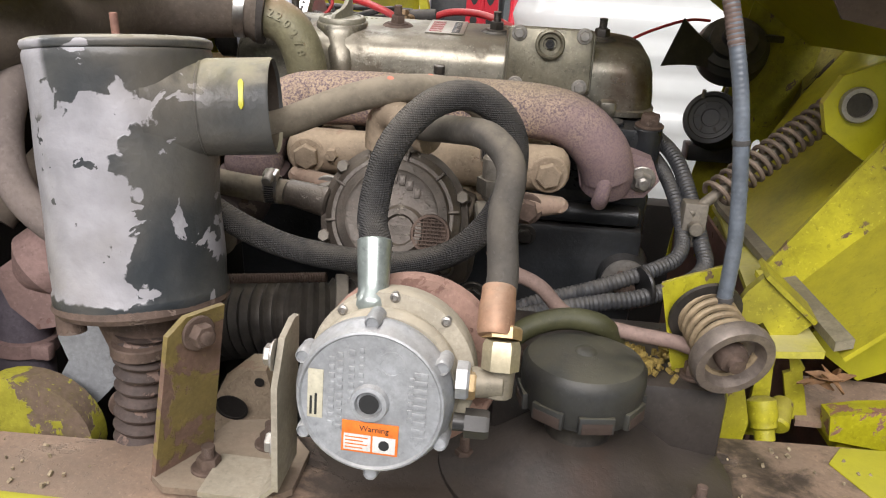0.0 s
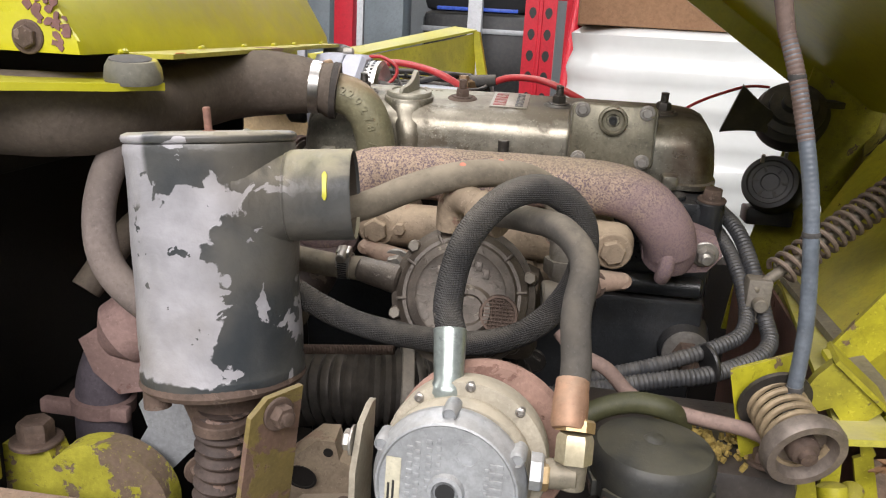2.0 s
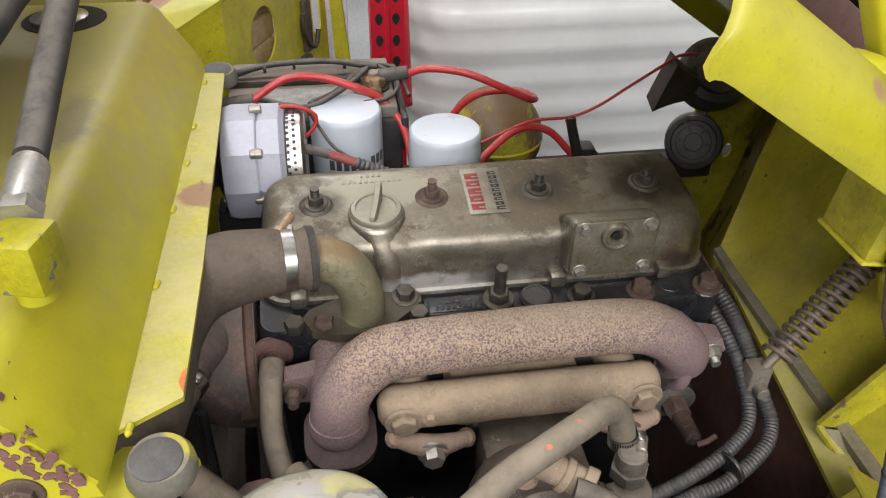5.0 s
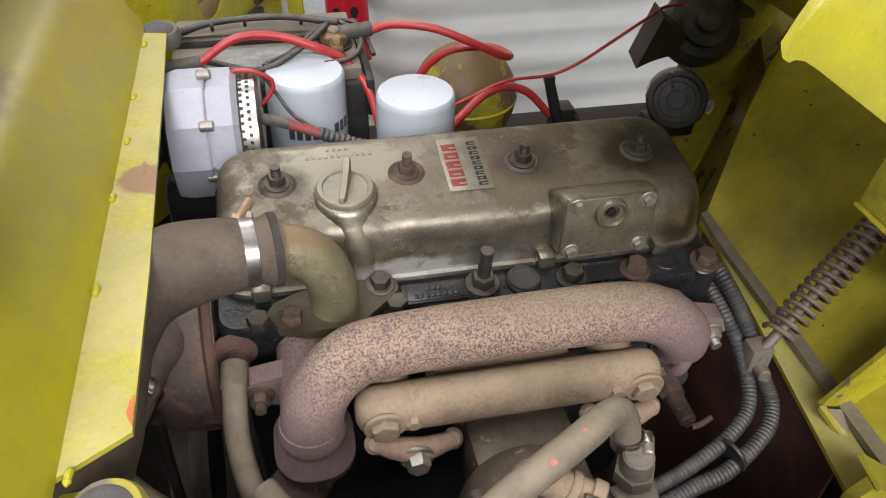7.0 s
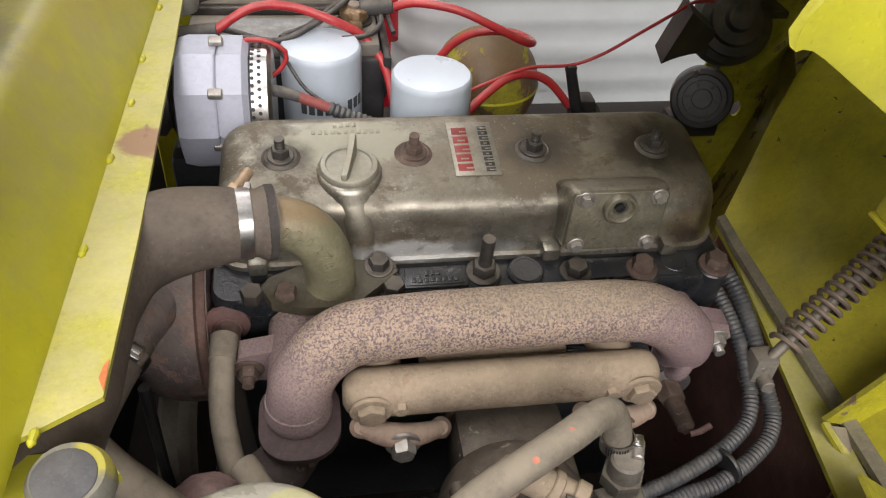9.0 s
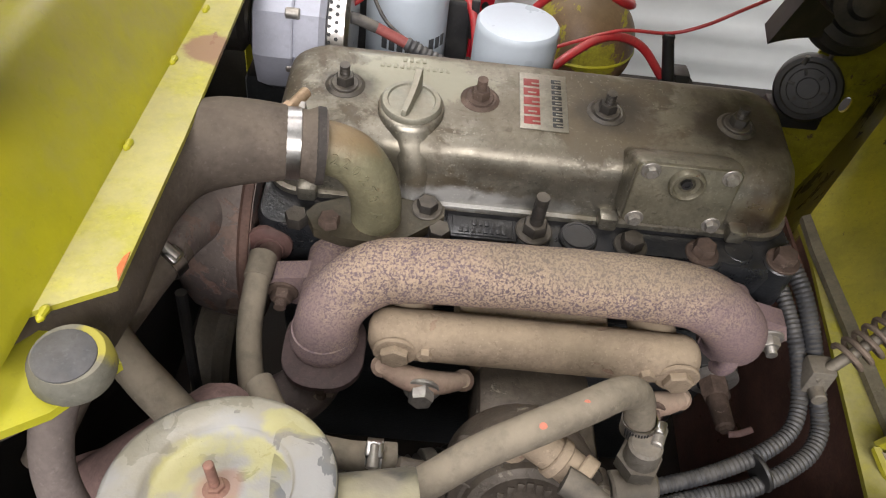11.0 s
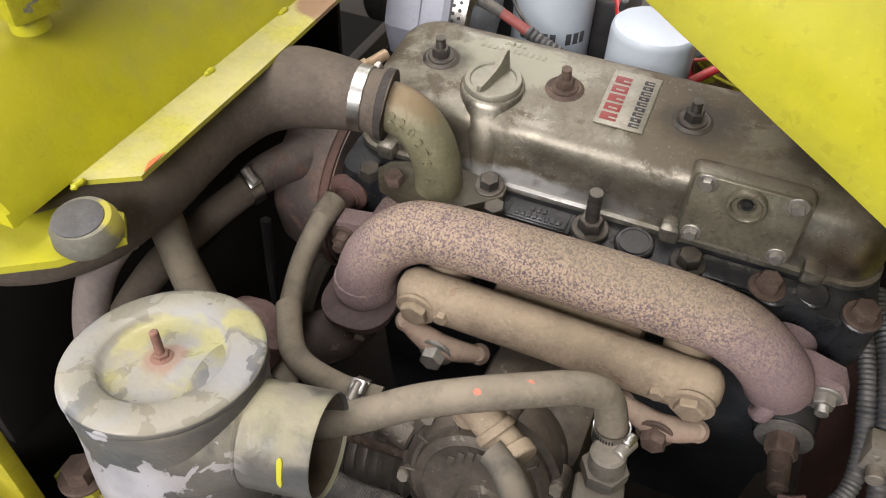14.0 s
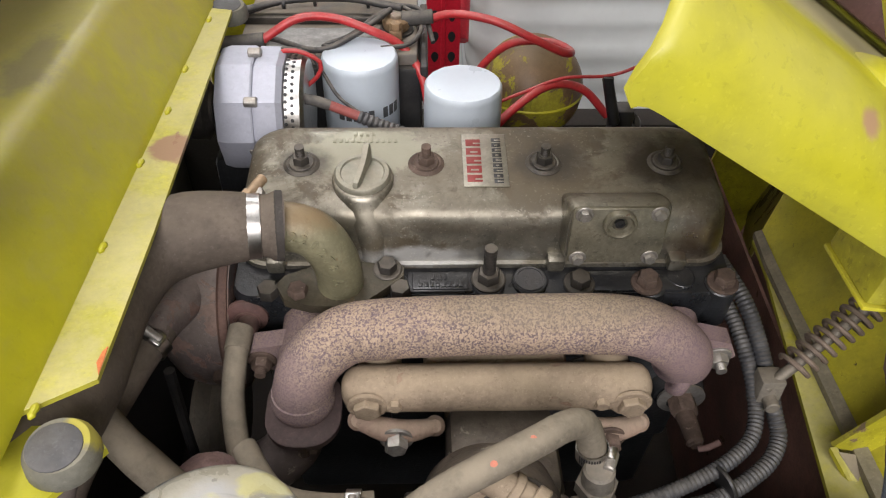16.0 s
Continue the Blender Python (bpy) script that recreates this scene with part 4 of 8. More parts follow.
def noise_tex(sc, detail=5, dist=0.0):
    t = N.new("ShaderNodeTexNoise")
    t.inputs["Scale"].default_value, t.inputs["Detail"].default_value, t.inputs["Distortion"].default_value = sc, detail, dist
    L.new(spot.outputs[0], t.inputs["Vector"])
    return t.outputs["Fac"]


def calc(op, a, c):
    x = N.new("ShaderNodeMath")
    x.operation = op
    for i, v in ((0, a), (1, c)):
        if isinstance(v, (int, float)):
            x.inputs[i].default_value = v
        else:
            L.new(v, x.inputs[i])
    return x.outputs[0]


def blend(fac, a, c):
    x = N.new("ShaderNodeMix")
    x.data_type = "RGBA"
    L.new(fac, x.inputs[0])
    for i, v in ((6, a), (7, c)):
        if isinstance(v, tuple):
            x.inputs[i].default_value = (*v, 1)
        else:
            L.new(v, x.inputs[i])
    return x.outputs[2]


def step(v, lo, hi):
    r = N.new("ShaderNodeMapRange")
    r.interpolation_type = "SMOOTHSTEP"
    r.inputs["From Min"].default_value, r.inputs["From Max"].default_value = lo, hi
    L.new(v, r.inputs["Value"])
    return r.outputs["Result"]


xyz = N.new("ShaderNodeSeparateXYZ")
L.new(spot.outputs[0], xyz.inputs[0])
wob = calc("ADD", calc("MULTIPLY", calc("SUBTRACT", noise_tex(30, 6, 0.3), 0.5), 0.065), calc("MULTIPLY", calc("SUBTRACT", noise_tex(120, 5, 0.5), 0.5), 0.016))
# a broad peeled field on one side of the shell, ending below the rim
edge_x = calc("ADD", xyz.outputs["X"], wob)
field = calc("MULTIPLY", step(edge_x, -0.158, -0.16), step(calc("ADD", xyz.outputs["Z"], calc("MULTIPLY", wob, 1.2)), 0.942, 0.94))
field = calc("MULTIPLY", field, step(calc("ADD", xyz.outputs["Z"], calc("MULTIPLY", wob, 0.3)), 0.798, 0.8))
side = step(xyz.outputs["Y"], -0.375, -0.385)
chips = calc("MULTIPLY", step(noise_tex(26, 7, 0.5), 0.615, 0.62), step(calc("SUBTRACT", 0, xyz.outputs["X"]), 0.11, 0.13))
high = calc("MULTIPLY", calc("MULTIPLY", step(noise_tex(19, 7, 0.5), 0.5, 0.505), step(xyz.outputs["Z"], 0.922, 0.928)), step(calc("SUBTRACT", 0, xyz.outputs["X"]), 0.205, 0.212))
holes = step(noise_tex(70, 3, 0.3), 0.66, 0.665)
pale = calc("MAXIMUM", calc("MULTIPLY", calc("MULTIPLY", field, side), calc("SUBTRACT", 1.0, holes)), calc("MAXIMUM", chips, high))
dark = blend(step(noise_tex(14, 6), 0.35, 0.7), (0.028, 0.033, 0.037), (0.085, 0.085, 0.08))
palec = blend(step(noise_tex(20, 6), 0.35, 0.7), (0.25, 0.245, 0.255), (0.4, 0.39, 0.41))
upn = N.new("ShaderNodeSeparateXYZ")
L.new(geo.outputs["Normal"], upn.inputs[0])
rx_, ry_ = calc("SUBTRACT", xyz.outputs["X"], CX), calc("SUBTRACT", xyz.outputs["Y"], CY)
radius = calc("SQRT", calc("ADD", calc("MULTIPLY", rx_, rx_), calc("MULTIPLY", ry_, ry_)), 0)
upward = step(upn.outputs["Z"], 0.55, 0.8)
dusty = calc("MULTIPLY", step(upn.outputs["Z"], 0.25, 0.8), step(noise_tex(24, 6, 0.4), 0.42, 0.58))
on_lid = step(xyz.outputs["Z"], 0.9665, 0.968)
# flaked pale ring round a dished centre, with yellow overspray on the dish and one side of the ring
flaked = step(noise_tex(42, 7, 0.6), 0.45, 0.46)
lid_tone = blend(flaked, (0.15, 0.152, 0.152), (0.3, 0.295, 0.28))
lid_tone = blend(calc("MULTIPLY", step(noise_tex(22, 6, 0.3), 0.4, 0.6), 0.55), lid_tone, (0.3, 0.265, 0.17))
in_dish = step(calc("ADD", radius, calc("MULTIPLY", wob, 0.25)), 0.0395, 0.036)
yel = calc("MULTIPLY", calc("MAXIMUM", calc("MULTIPLY", in_dish, step(noise_tex(26, 6, 0.3), 0.42, 0.56)), step(noise_tex(15, 6, 0.3), 0.6, 0.66)), upward)
stain = step(calc("ADD", radius, calc("MULTIPLY", wob, 0.3)), 0.0165, 0.0095)
col = blend(pale, dark, palec)
col = blend(calc("MULTIPLY", dusty, 0.8), col, (0.33, 0.295, 0.22))
pipe_top = calc("MULTIPLY", step(xyz.outputs["X"], -0.14, -0.13), step(upn.outputs["Z"], 0.45, 0.95))
col = blend(calc("MULTIPLY", calc("MULTIPLY", pipe_top, step(noise_tex(28, 6, 0.4), 0.3, 0.6)), 0.65), col, (0.36, 0.33, 0.2))
col = blend(calc("MULTIPLY", on_lid, upward), col, lid_tone)
col = blend(calc("MULTIPLY", on_lid, calc("MULTIPLY", yel, 0.65)), col, (0.42, 0.39, 0.13))
col = blend(calc("MULTIPLY", on_lid, calc("MULTIPLY", stain, 0.7)), col, (0.3, 0.17, 0.12))
grime = calc("MULTIPLY", step(noise_tex(9, 5), 0.45, 0.75), 0.3)
col = blend(grime, col, (0.3, 0.25, 0.18))
L.new(col, bs.inputs["Base Color"])
L.new(calc("ADD", calc("MULTIPLY", dusty, 0.4), 0.38), bs.inputs["Roughness"])
bp = N.new("ShaderNodeBump")
bp.inputs["Strength"].default_value, bp.inputs["Distance"].default_value = 0.35, 0.002
L.new(calc("ADD", calc("MULTIPLY", pale, -0.6), noise_tex(160, 3)), bp.inputs["Height"])
L.new(bp.outputs[0], bs.inputs["Normal"])
CAN = cm

shape = [(0.04, 0.785), (0.056, 0.786), (0.0605, 0.789), (0.0618, 0.792), (0.0618, 0.799), (0.0606, 0.802)] + [(0.0608 + 0.0006 * math.sin(k * 1.3), 0.802 + 0.0155 * k) for k in range(1, 10)] + [(0.0612, 0.957), (0.062, 0.96), (0.062, 0.9645), (0.0612, 0.967)]
bm = lathe(shape, (CX, CY, 0), (0, 0, 1), 72)
for v in bm.verts:
    n_ = noise.noise(Vector((v.co.x * 26, v.co.y * 26, v.co.z * 17)))
    v.co.x += (v.co.x - CX) * 0.014 * n_
    v.co.y += (v.co.y - CY) * 0.014 * n_
shell = part("canister_shell", bm, CAN, can, "dark shell with large flakes of pale primer", angle=30)
bm = lathe([(0.061, 0.9675), (0.0624, 0.9685), (0.063, 0.971), (0.062, 0.9735), (0.0585, 0.975), (0.042, 0.9755), (0.0395, 0.973), (0.0375, 0.9705), (0.035, 0.9695), (0.019, 0.9705), (0.01, 0.972), (0.002, 0.9722)], (CX, CY, 0), (0, 0, 1), 72)
lid = part("canister_lid", bm, CAN, can, "dusty lid with dished centre, streaked yellow", angle=50)
rp_ = Vector((CX - 0.001, CY - 0.001, 0.0))
bm = rod(rp_ + Vector((0, 0, 0.971)), rp_ + Vector((-0.001, 0, 0.993)), 0.0029, bev=0.0008)
lathe([(0.0075, 0.0), (0.0072, 0.0005), (0.006, 0.001), (0.005, 0.0016)], rp_ + Vector((0, 0, 0.9718)), (0, 0, 1), 20, bm)
hexagon(rp_ + Vector((0, 0, 0.973)), (0, 0, 1), 0.0052, 0.003, bm)
part("lid_rod", bm, material("salmon_rust_rod", (0.24, 0.12, 0.09), 0.75, vary=0.3, scale=60, bump=0.4, dust=(0.3, 0.2, 0.13), dust_amount=0.3), lid, "rusty centre rod")
unlean = LEANT.inverted()
pb_, pd_ = unlean @ Vector((-0.131, -0.3905, 0.9335)), (unlean.to_3x3() @ Vector((0.0455, 0.007, 0.0035))).normalized()
bm = lathe([(0.05, -0.03), (0.043, -0.016), (0.0375, -0.005), (0.0345, 0.0), (0.0338, 0.001), (0.0335, 0.047), (0.0325, 0.0485), (0.0318, 0.047), (0.0318, -0.012), (0.002, -0.014)], pb_, pd_, 56)
for v in bm.verts:
    v.co += Vector((0, 0.2, 1)) * 0.0012 * noise.noise(v.co * 45)
outlet = part("outlet_pipe", bm, CAN, can, "short open outlet pipe with a yellow dab")
part("pipe_bore", lathe([(0.0316, 0.046), (0.0315, 0.02), (0.0315, -0.0105), (0.028, -0.0115), (0.002, -0.012)], pb_, pd_, 48, cap=False), material("brown_pipe_bore", (0.05, 0.035, 0.026), 0.7, vary=0.3, scale=30, bump=0.3, dust=(0.2, 0.16, 0.1), dust_amount=0.35), outlet, "brown dirty bore")
part("pipe_seam", lathe([(0.0344, -0.001), (0.0352, 0.0), (0.0344, 0.001)], pb_ + pd_ * 0.0008, pd_, 56, cap=False), CAN, can)
rad_ = (unlean.to_3x3() @ Vector((-0.1, -0.93, 0.36))).normalized()
rad_ = (rad_ - pd_ * rad_.dot(pd_)).normalized()
tan_ = pd_.cross(rad_)
cd_ = pb_ + pd_ * 0.031
b2 = B()
rings(b2, [[cd_ + pd_ * w + (rad_ * math.cos(a) + tan_ * math.sin(a)) * r for w, r in ((-k, 0.0334), (k, 0.0334), (k * 0.8, 0.0349), (-k * 0.8, 0.0349))] for a, k in ((-0.3, 0.0008), (-0.24, 0.0022), (0.1, 0.0018), (0.22, 0.002), (0.3, 0.0006))])
part("yellow_dab", b2, YELLOW, can)
part("bottom_rim", lathe([(0.05, 0.783), (0.06, 0.785), (0.0628, 0.789), (0.061, 0.795)], (CX, CY, 0), (0, 0, 1), 64), RUST_STEEL, can, "rusty bottom rim")
part("base_cone", rod((-0.183, -0.405, 0.75), (-0.186, -0.4, 0.785), 0.024, 0.036), RUST_STEEL, can)
part("drain_lug", rod((-0.225, -0.43, 0.772), (-0.225, -0.43, 0.788), 0.01), RUST_STEEL, can)

boot = thing("intake_boot", (-0.19, -0.4, 0.672), "perished ribbed rubber boot below the air cleaner", "rubber boot", turn=Matrix.Translation((0.015, -0.024, 0.018)))
bm = sweep([Vector((-0.193 + 0.01 * i / 110, -0.406, 0.635 + 0.122 * i / 110)) for i in range(111)], lambda s: 0.0188 + 0.0022 * math.sin(s * 2 * math.pi / 0.011), 24, wobble=0.1)
part("boot_bellows", bm, material("brown_perished_rubber", (0.07, 0.05, 0.042), 0.7, vary=0.4, scale=30, bump=0.5, spots=(0.22, 0.15, 0.12), spot_at=0.58, spot_scale=40), boot)
part("boot_clamp", lathe([(0.0205, 0), (0.0215, 0.001), (0.0215, 0.008), (0.0205, 0.009)], (-0.184, -0.41, 0.742), (0, 0, 1), 32), RUST_STEEL, boot)

# vaporiser regulator
reg = thing("gas_regulator", (0.012, -0.47, 0.672), "round die-cast gas regulator with an orange warning label", "regulator", turn=Matrix.Translation((0, -0.023, 0.018)))
rax = Vector((-0.05, -0.99, 0.07)).normalized()
rc = Vector((0.014, -0.492, 0.768))
mr = Matrix.Translation(rc) @ rot_to(rax)
face = part("front_cover", lathe([(0.048, -0.016), (0.0492, -0.014), (0.0492, -0.008), (0.0478, -0.006), (0.0465, 0.0), (0.045, 0.003), (0.0437, 0.0035), (0.0425, 0.002), (0.012, 0.002), (0.011, 0.006), (0.0085, 0.0065), (0.0075, 0.003), (0.002, 0.003)], rc, rax, 64), ALU, reg)
part("boss_bore", lathe([(0.0062, 0), (0.0062, 0.0004), (0.0003, 0.0004)], rc + rax * 0.0048, rax, 18), LABEL_BLACK, face)
part("middle_ring", lathe([(0.047, -0.028), (0.0485, -0.026), (0.0485, -0.02), (0.046, -0.016)], rc + Vector((0.003, 0, 0.003)), rax, 64), ALU_TAN, reg)
rear = part("rear_body", lathe([(0.045, -0.052), (0.0535, -0.048), (0.0545, -0.034), (0.0535, -0.03), (0.047, -0.028)], rc + Vector((0.006, 0, 0.006)), rax, 64), ALU_TAN, reg)
for i in range(9):
    a = radians(10 + 40 * i)
    part("body_screw", lathe([(0.0035, -0.002), (0.0033, 0.002), (0.002, 0.0028), (0.0015, 0.0015), (0.0003, 0.0015)], mr @ Vector((0.006 + 0.051 * math.cos(a), 0.006 + 0.051 * math.sin(a), -0.03)), rax, 14), STEEL, rear)
for i in range(6):
    a = radians(90 + 60 * i + 2)
    c = mr @ Vector((0.049 * math.cos(a), 0.049 * math.sin(a), 0))
    bm = lathe([(0.0052, -0.018), (0.0052, -0.006), (0.0046, -0.001), (0.004, 0.0), (0.0035, -0.002), (0.001, -0.002)], c, rax, 18)
    part("cover_screw", bm, ALU, face)
# which way is up on the face
vert = Vector((0, 0, 1)) - rax * rax.z
vert.normalize()
horiz = vert.cross(rax).normalized()
mf = Matrix((( horiz.x, vert.x, rax.x, rc.x), (horiz.y, vert.y, rax.y, rc.y), (horiz.z, vert.z, rax.z, rc.z), (0, 0, 0, 1))) @ Matrix.Translation((0, 0, 0.0021))
lab = part("warning_label", box((-0.0165, -0.0335, 0), (0.0185, -0.013, 0.0006), 0.0002, mf), LABEL_ORANGE, reg, "orange and white warning sticker")
part("label_field", box((-0.015, -0.0322, 0.0004), (0.0018, -0.0215, 0.0009), 0.0001, mf), LABEL_WHITE, lab)
part("label_field", box((0.003, -0.0322, 0.0004), (0.017, -0.0215, 0.0009), 0.0001, mf), LABEL_WHITE, lab)
part("label_picture", lathe([(0.0035, 0), (0.0033, 0.0003), (0.001, 0.0003)], mf @ Vector((0.01, -0.027, 0.0009)), rax, 9), LABEL_BLACK, lab)
letters("Warning", 0.0052, mf @ Matrix.Translation((0.0035, -0.0173, 0.0007)), LABEL_BLACK, "label_lettering", lab, 0.0001)
for i in range(4):
    part("label_text_line", box((-0.014, -0.0238 - 0.0023 * i, 0.0009), (0.0 - 0.003 * (i % 2), -0.0231 - 0.0023 * i, 0.0011), 0, mf), LABEL_ORANGE, lab)
tag = part("number_label", box((-0.0385, -0.014, 0), (-0.029, 0.0175, 0.0005), 0.0001, mf), material("cream_label_paper", (0.6, 0.56, 0.42), 0.6, vary=0.06, bump=0), reg, "small cream sticker")
part("tag_text_line", box((-0.034, -0.012, 0.0005), (-0.0325, 0.002, 0.0007), 0, mf), LABEL_BLACK, tag)
part("tag_text_line", box((-0.037, -0.012, 0.0005), (-0.0355, 0.0, 0.0007), 0, mf), LABEL_BLACK, tag)
for x, y0, y1, w in ((0.030, -0.022, 0.024, 0.0042), (0.0245, -0.01, 0.02, 0.0015), (-0.012, -0.002, 0.034, 0.0018), (-0.019, -0.02, 0.03, 0.0018), (-0.006, 0.01, 0.034, 0.0015), (-0.024, -0.018, 0.026, 0.0018)):
    y = y0
    while y < y1:
        part("cast_mark", box((x - w, y, -0.0006), (x + w, y + 0.0032, 0.0006), 0.0003, mf), ALU, face)
        y += 0.0052
part("cast_ring", lathe([(0.008, -0.0002), (0.008, 0.0006), (0.0068, 0.0006), (0.0068, -0.0002)], mf @ Vector((0.012, 0.026, 0)), rax, 24), ALU, face)
# mounting bracket of the regulator
bm = sheet([(-0.046, -0.485, 0.69), (-0.046, -0.44, 0.69), (-0.044, -0.44, 0.797), (-0.044, -0.452, 0.799), (-0.045, -0.47, 0.793), (-0.046, -0.484, 0.765)], 0.004, (-1, 0, 0), 0.001)
sheet([(-0.049, -0.485, 0.69), (-0.049, -0.44, 0.69), (-0.06, -0.44, 0.679), (-0.06, -0.485, 0.679)], 0.004, (0, 0, 1), 0.001, bm)
sheet([(-0.06, -0.485, 0.679), (-0.06, -0.44, 0.679), (-0.1, -0.44, 0.6795), (-0.1, -0.485, 0.6795)], 0.004, (0, 0, 1), 0.001, bm)
part("mounting_plate", bm, material("tan_zinc_plate", (0.4, 0.36, 0.28), 0.6, metal=0.3, vary=0.15, scale=20, bump=0.2, dust=DUST, dust_amount=0.3), reg, "bent zinc mounting plate")
for z in (0.783, 0.72):
    part("plate_bolt", bolt((-0.05, -0.474, z), (-1, 0, 0), 0.007, 0.005), STEEL, reg)
# side fittings
bm = hexagon((0.064, -0.482, 0.783), (1, 0, 0), 0.0115, 0.008)
part("side_port", bm, ALU, reg)
bm = hexagon((0.068, -0.478, 0.779), (1, 0, 0.0), 0.01, 0.008)
part("brass_nut", bm, BRASS, reg, "pale brass nut")
bm = rod((0.072, -0.476, 0.779), (0.092, -0.474, 0.779), 0.0095, bev=0.001)
rod((0.089, -0.474, 0.77), (0.09, -0.47, 0.793), 0.0095, bm=bm, bev=0.001)
part("brass_elbow", bm, material("grey_brass_elbow", (0.27, 0.24, 0.18), 0.5, metal=0.5, vary=0.2, scale=40, bump=0.2, dust=DUST, dust_amount=0.3), reg)
bm = rod((0.064, -0.487, 0.757), (0.072, -0.487, 0.757), 0.0055)
hexagon((0.071, -0.487, 0.757), (1, 0, 0), 0.009, 0.015, bm)
part("black_plug", bm, PLASTIC, reg, "black hexagon plug")
bm = hexagon((0.0895, -0.478, 0.79), (0, 0.3, 1), 0.0115, 0.018)
part("swivel_nut", bm, material("pale_brass_nut", (0.5, 0.44, 0.3), 0.4, metal=0.6, vary=0.12, scale=50, bump=0.1), reg, "pale brass swivel nut")
part("hex_collar", hexagon((0.089, -0.471, 0.807), (0, 0.5, 0.85), 0.0122, 0.008), BRASS, reg)

# rusty disc behind the regulator
solo("rusty_disc", lathe([(0.05, -0.012), (0.061, -0.009), (0.063, 0.0), (0.06, 0.006), (0.04, 0.009), (0.01, 0.011)], (0.03, -0.425, 0.764), (0.1, -0.98, 0.1), 48), material("salmon_rusted_disc", (0.36, 0.22, 0.17), 0.8, vary=0.2, scale=18, bump=0.3, spots=(0.22, 0.12, 0.09), spot_at=0.6), (0.03, -0.42, 0.69), "salmon-brown rusted steel disc behind the regulator", "disc", turn=Matrix.Translation((0, -0.026, 0.018)))

# hoses in front of the engine
loop = thing("gas_hose", (0.004, -0.44, 0.81), "looped black fabric-braided hose with a crimped silver end", "hose", turn=Matrix.Translation((0, -0.025, 0.015)))
pts = [(0.004, -0.425, 0.845), (-0.002, -0.412, 0.866), (0.006, -0.398, 0.906), (0.03, -0.385, 0.935), (0.058, -0.375, 0.941), (0.081, -0.366, 0.923), (0.088, -0.355, 0.893), (0.08, -0.342, 0.856), (0.052, -0.33, 0.818), (0.01, -0.322, 0.799), (-0.045, -0.322, 0.799), (-0.095, -0.33, 0.811), (-0.14, -0.338, 0.836), (-0.18, -0.31, 0.85)]
part("hose_body", hose(pts, 0.0102), BRAID, loop)
bm = lathe([(0.01, 0.0), (0.0122, 0.004), (0.0122, 0.008), (0.0098, 0.013), (0.0102, 0.022), (0.0112, 0.046), (0.0104, 0.047)], (0.007, -0.452, 0.812), (-0.09, 0.5, 0.9), 28)
part("crimped_end", bm, material("silver_green_crimp", (0.42, 0.47, 0.44), 0.35, metal=0.7, vary=0.1, scale=30, bump=0.1), loop, "silver crimped hose end")
h2 = thing("water_hose", (0.088, -0.46, 0.83), "grey rubber hose with copper ferrule bending over the mixer", "hose", turn=Matrix.Translation((-0.004, -0.03, 0.016)))
pts = [(0.0885, -0.455, 0.822), (0.0905, -0.444, 0.842), (0.0875, -0.43, 0.873), (0.09, -0.415, 0.903), (0.074, -0.388, 0.917), (0.047, -0.348, 0.913), (0.023, -0.316, 0.907), (0.01, -0.308, 0.908)]
part("hose_body", hose(pts, 0.0098), material("grey_tan_rubber", (0.075, 0.069, 0.062), 0.75, vary=0.25, scale=26, bump=0.25, dust=(0.24, 0.205, 0.155), dust_amount=0.5, spec=0.25), h2)
bm = lathe([(0.01, 0), (0.0112, 0.003), (0.0112, 0.018), (0.0106, 0.024), (0.0106, 0.03), (0.01, 0.031)], (0.0885, -0.467, 0.812), (0.02, 0.62, 0.78), 28)
part("copper_ferrule", bm, COPPER, h2, "copper-brown ferrule")
h3 = thing("heater_hose", (0.07, -0.27, 0.89), "tan dust-caked heater hose with orange paint dabs", "hose")
pts = [(-0.15, -0.37, 0.9), (-0.115, -0.362, 0.911), (-0.081, -0.347, 0.922), (-0.05, -0.331, 0.935), (-0.013, -0.315, 0.945), (0.02, -0.297, 0.946), (0.044, -0.28, 0.94), (0.062, -0.268, 0.926), (0.07, -0.268, 0.905), (0.074, -0.271, 0.885)]
part("hose_body", hose(pts, 0.0115), RUBBER_TAN, h3)
for p in ((-0.012, -0.3205, 0.9545), (0.017, -0.302, 0.9565)):
    part("orange_dab", lathe([(0.0031, -0.001), (0.0028, 0.0004), (0.001, 0.0007)], p, (0.1, -0.55, 0.83), 10), material("orange_paint_dab", (0.55, 0.19, 0.12), 0.6, vary=0.1, bump=0.1), h3)


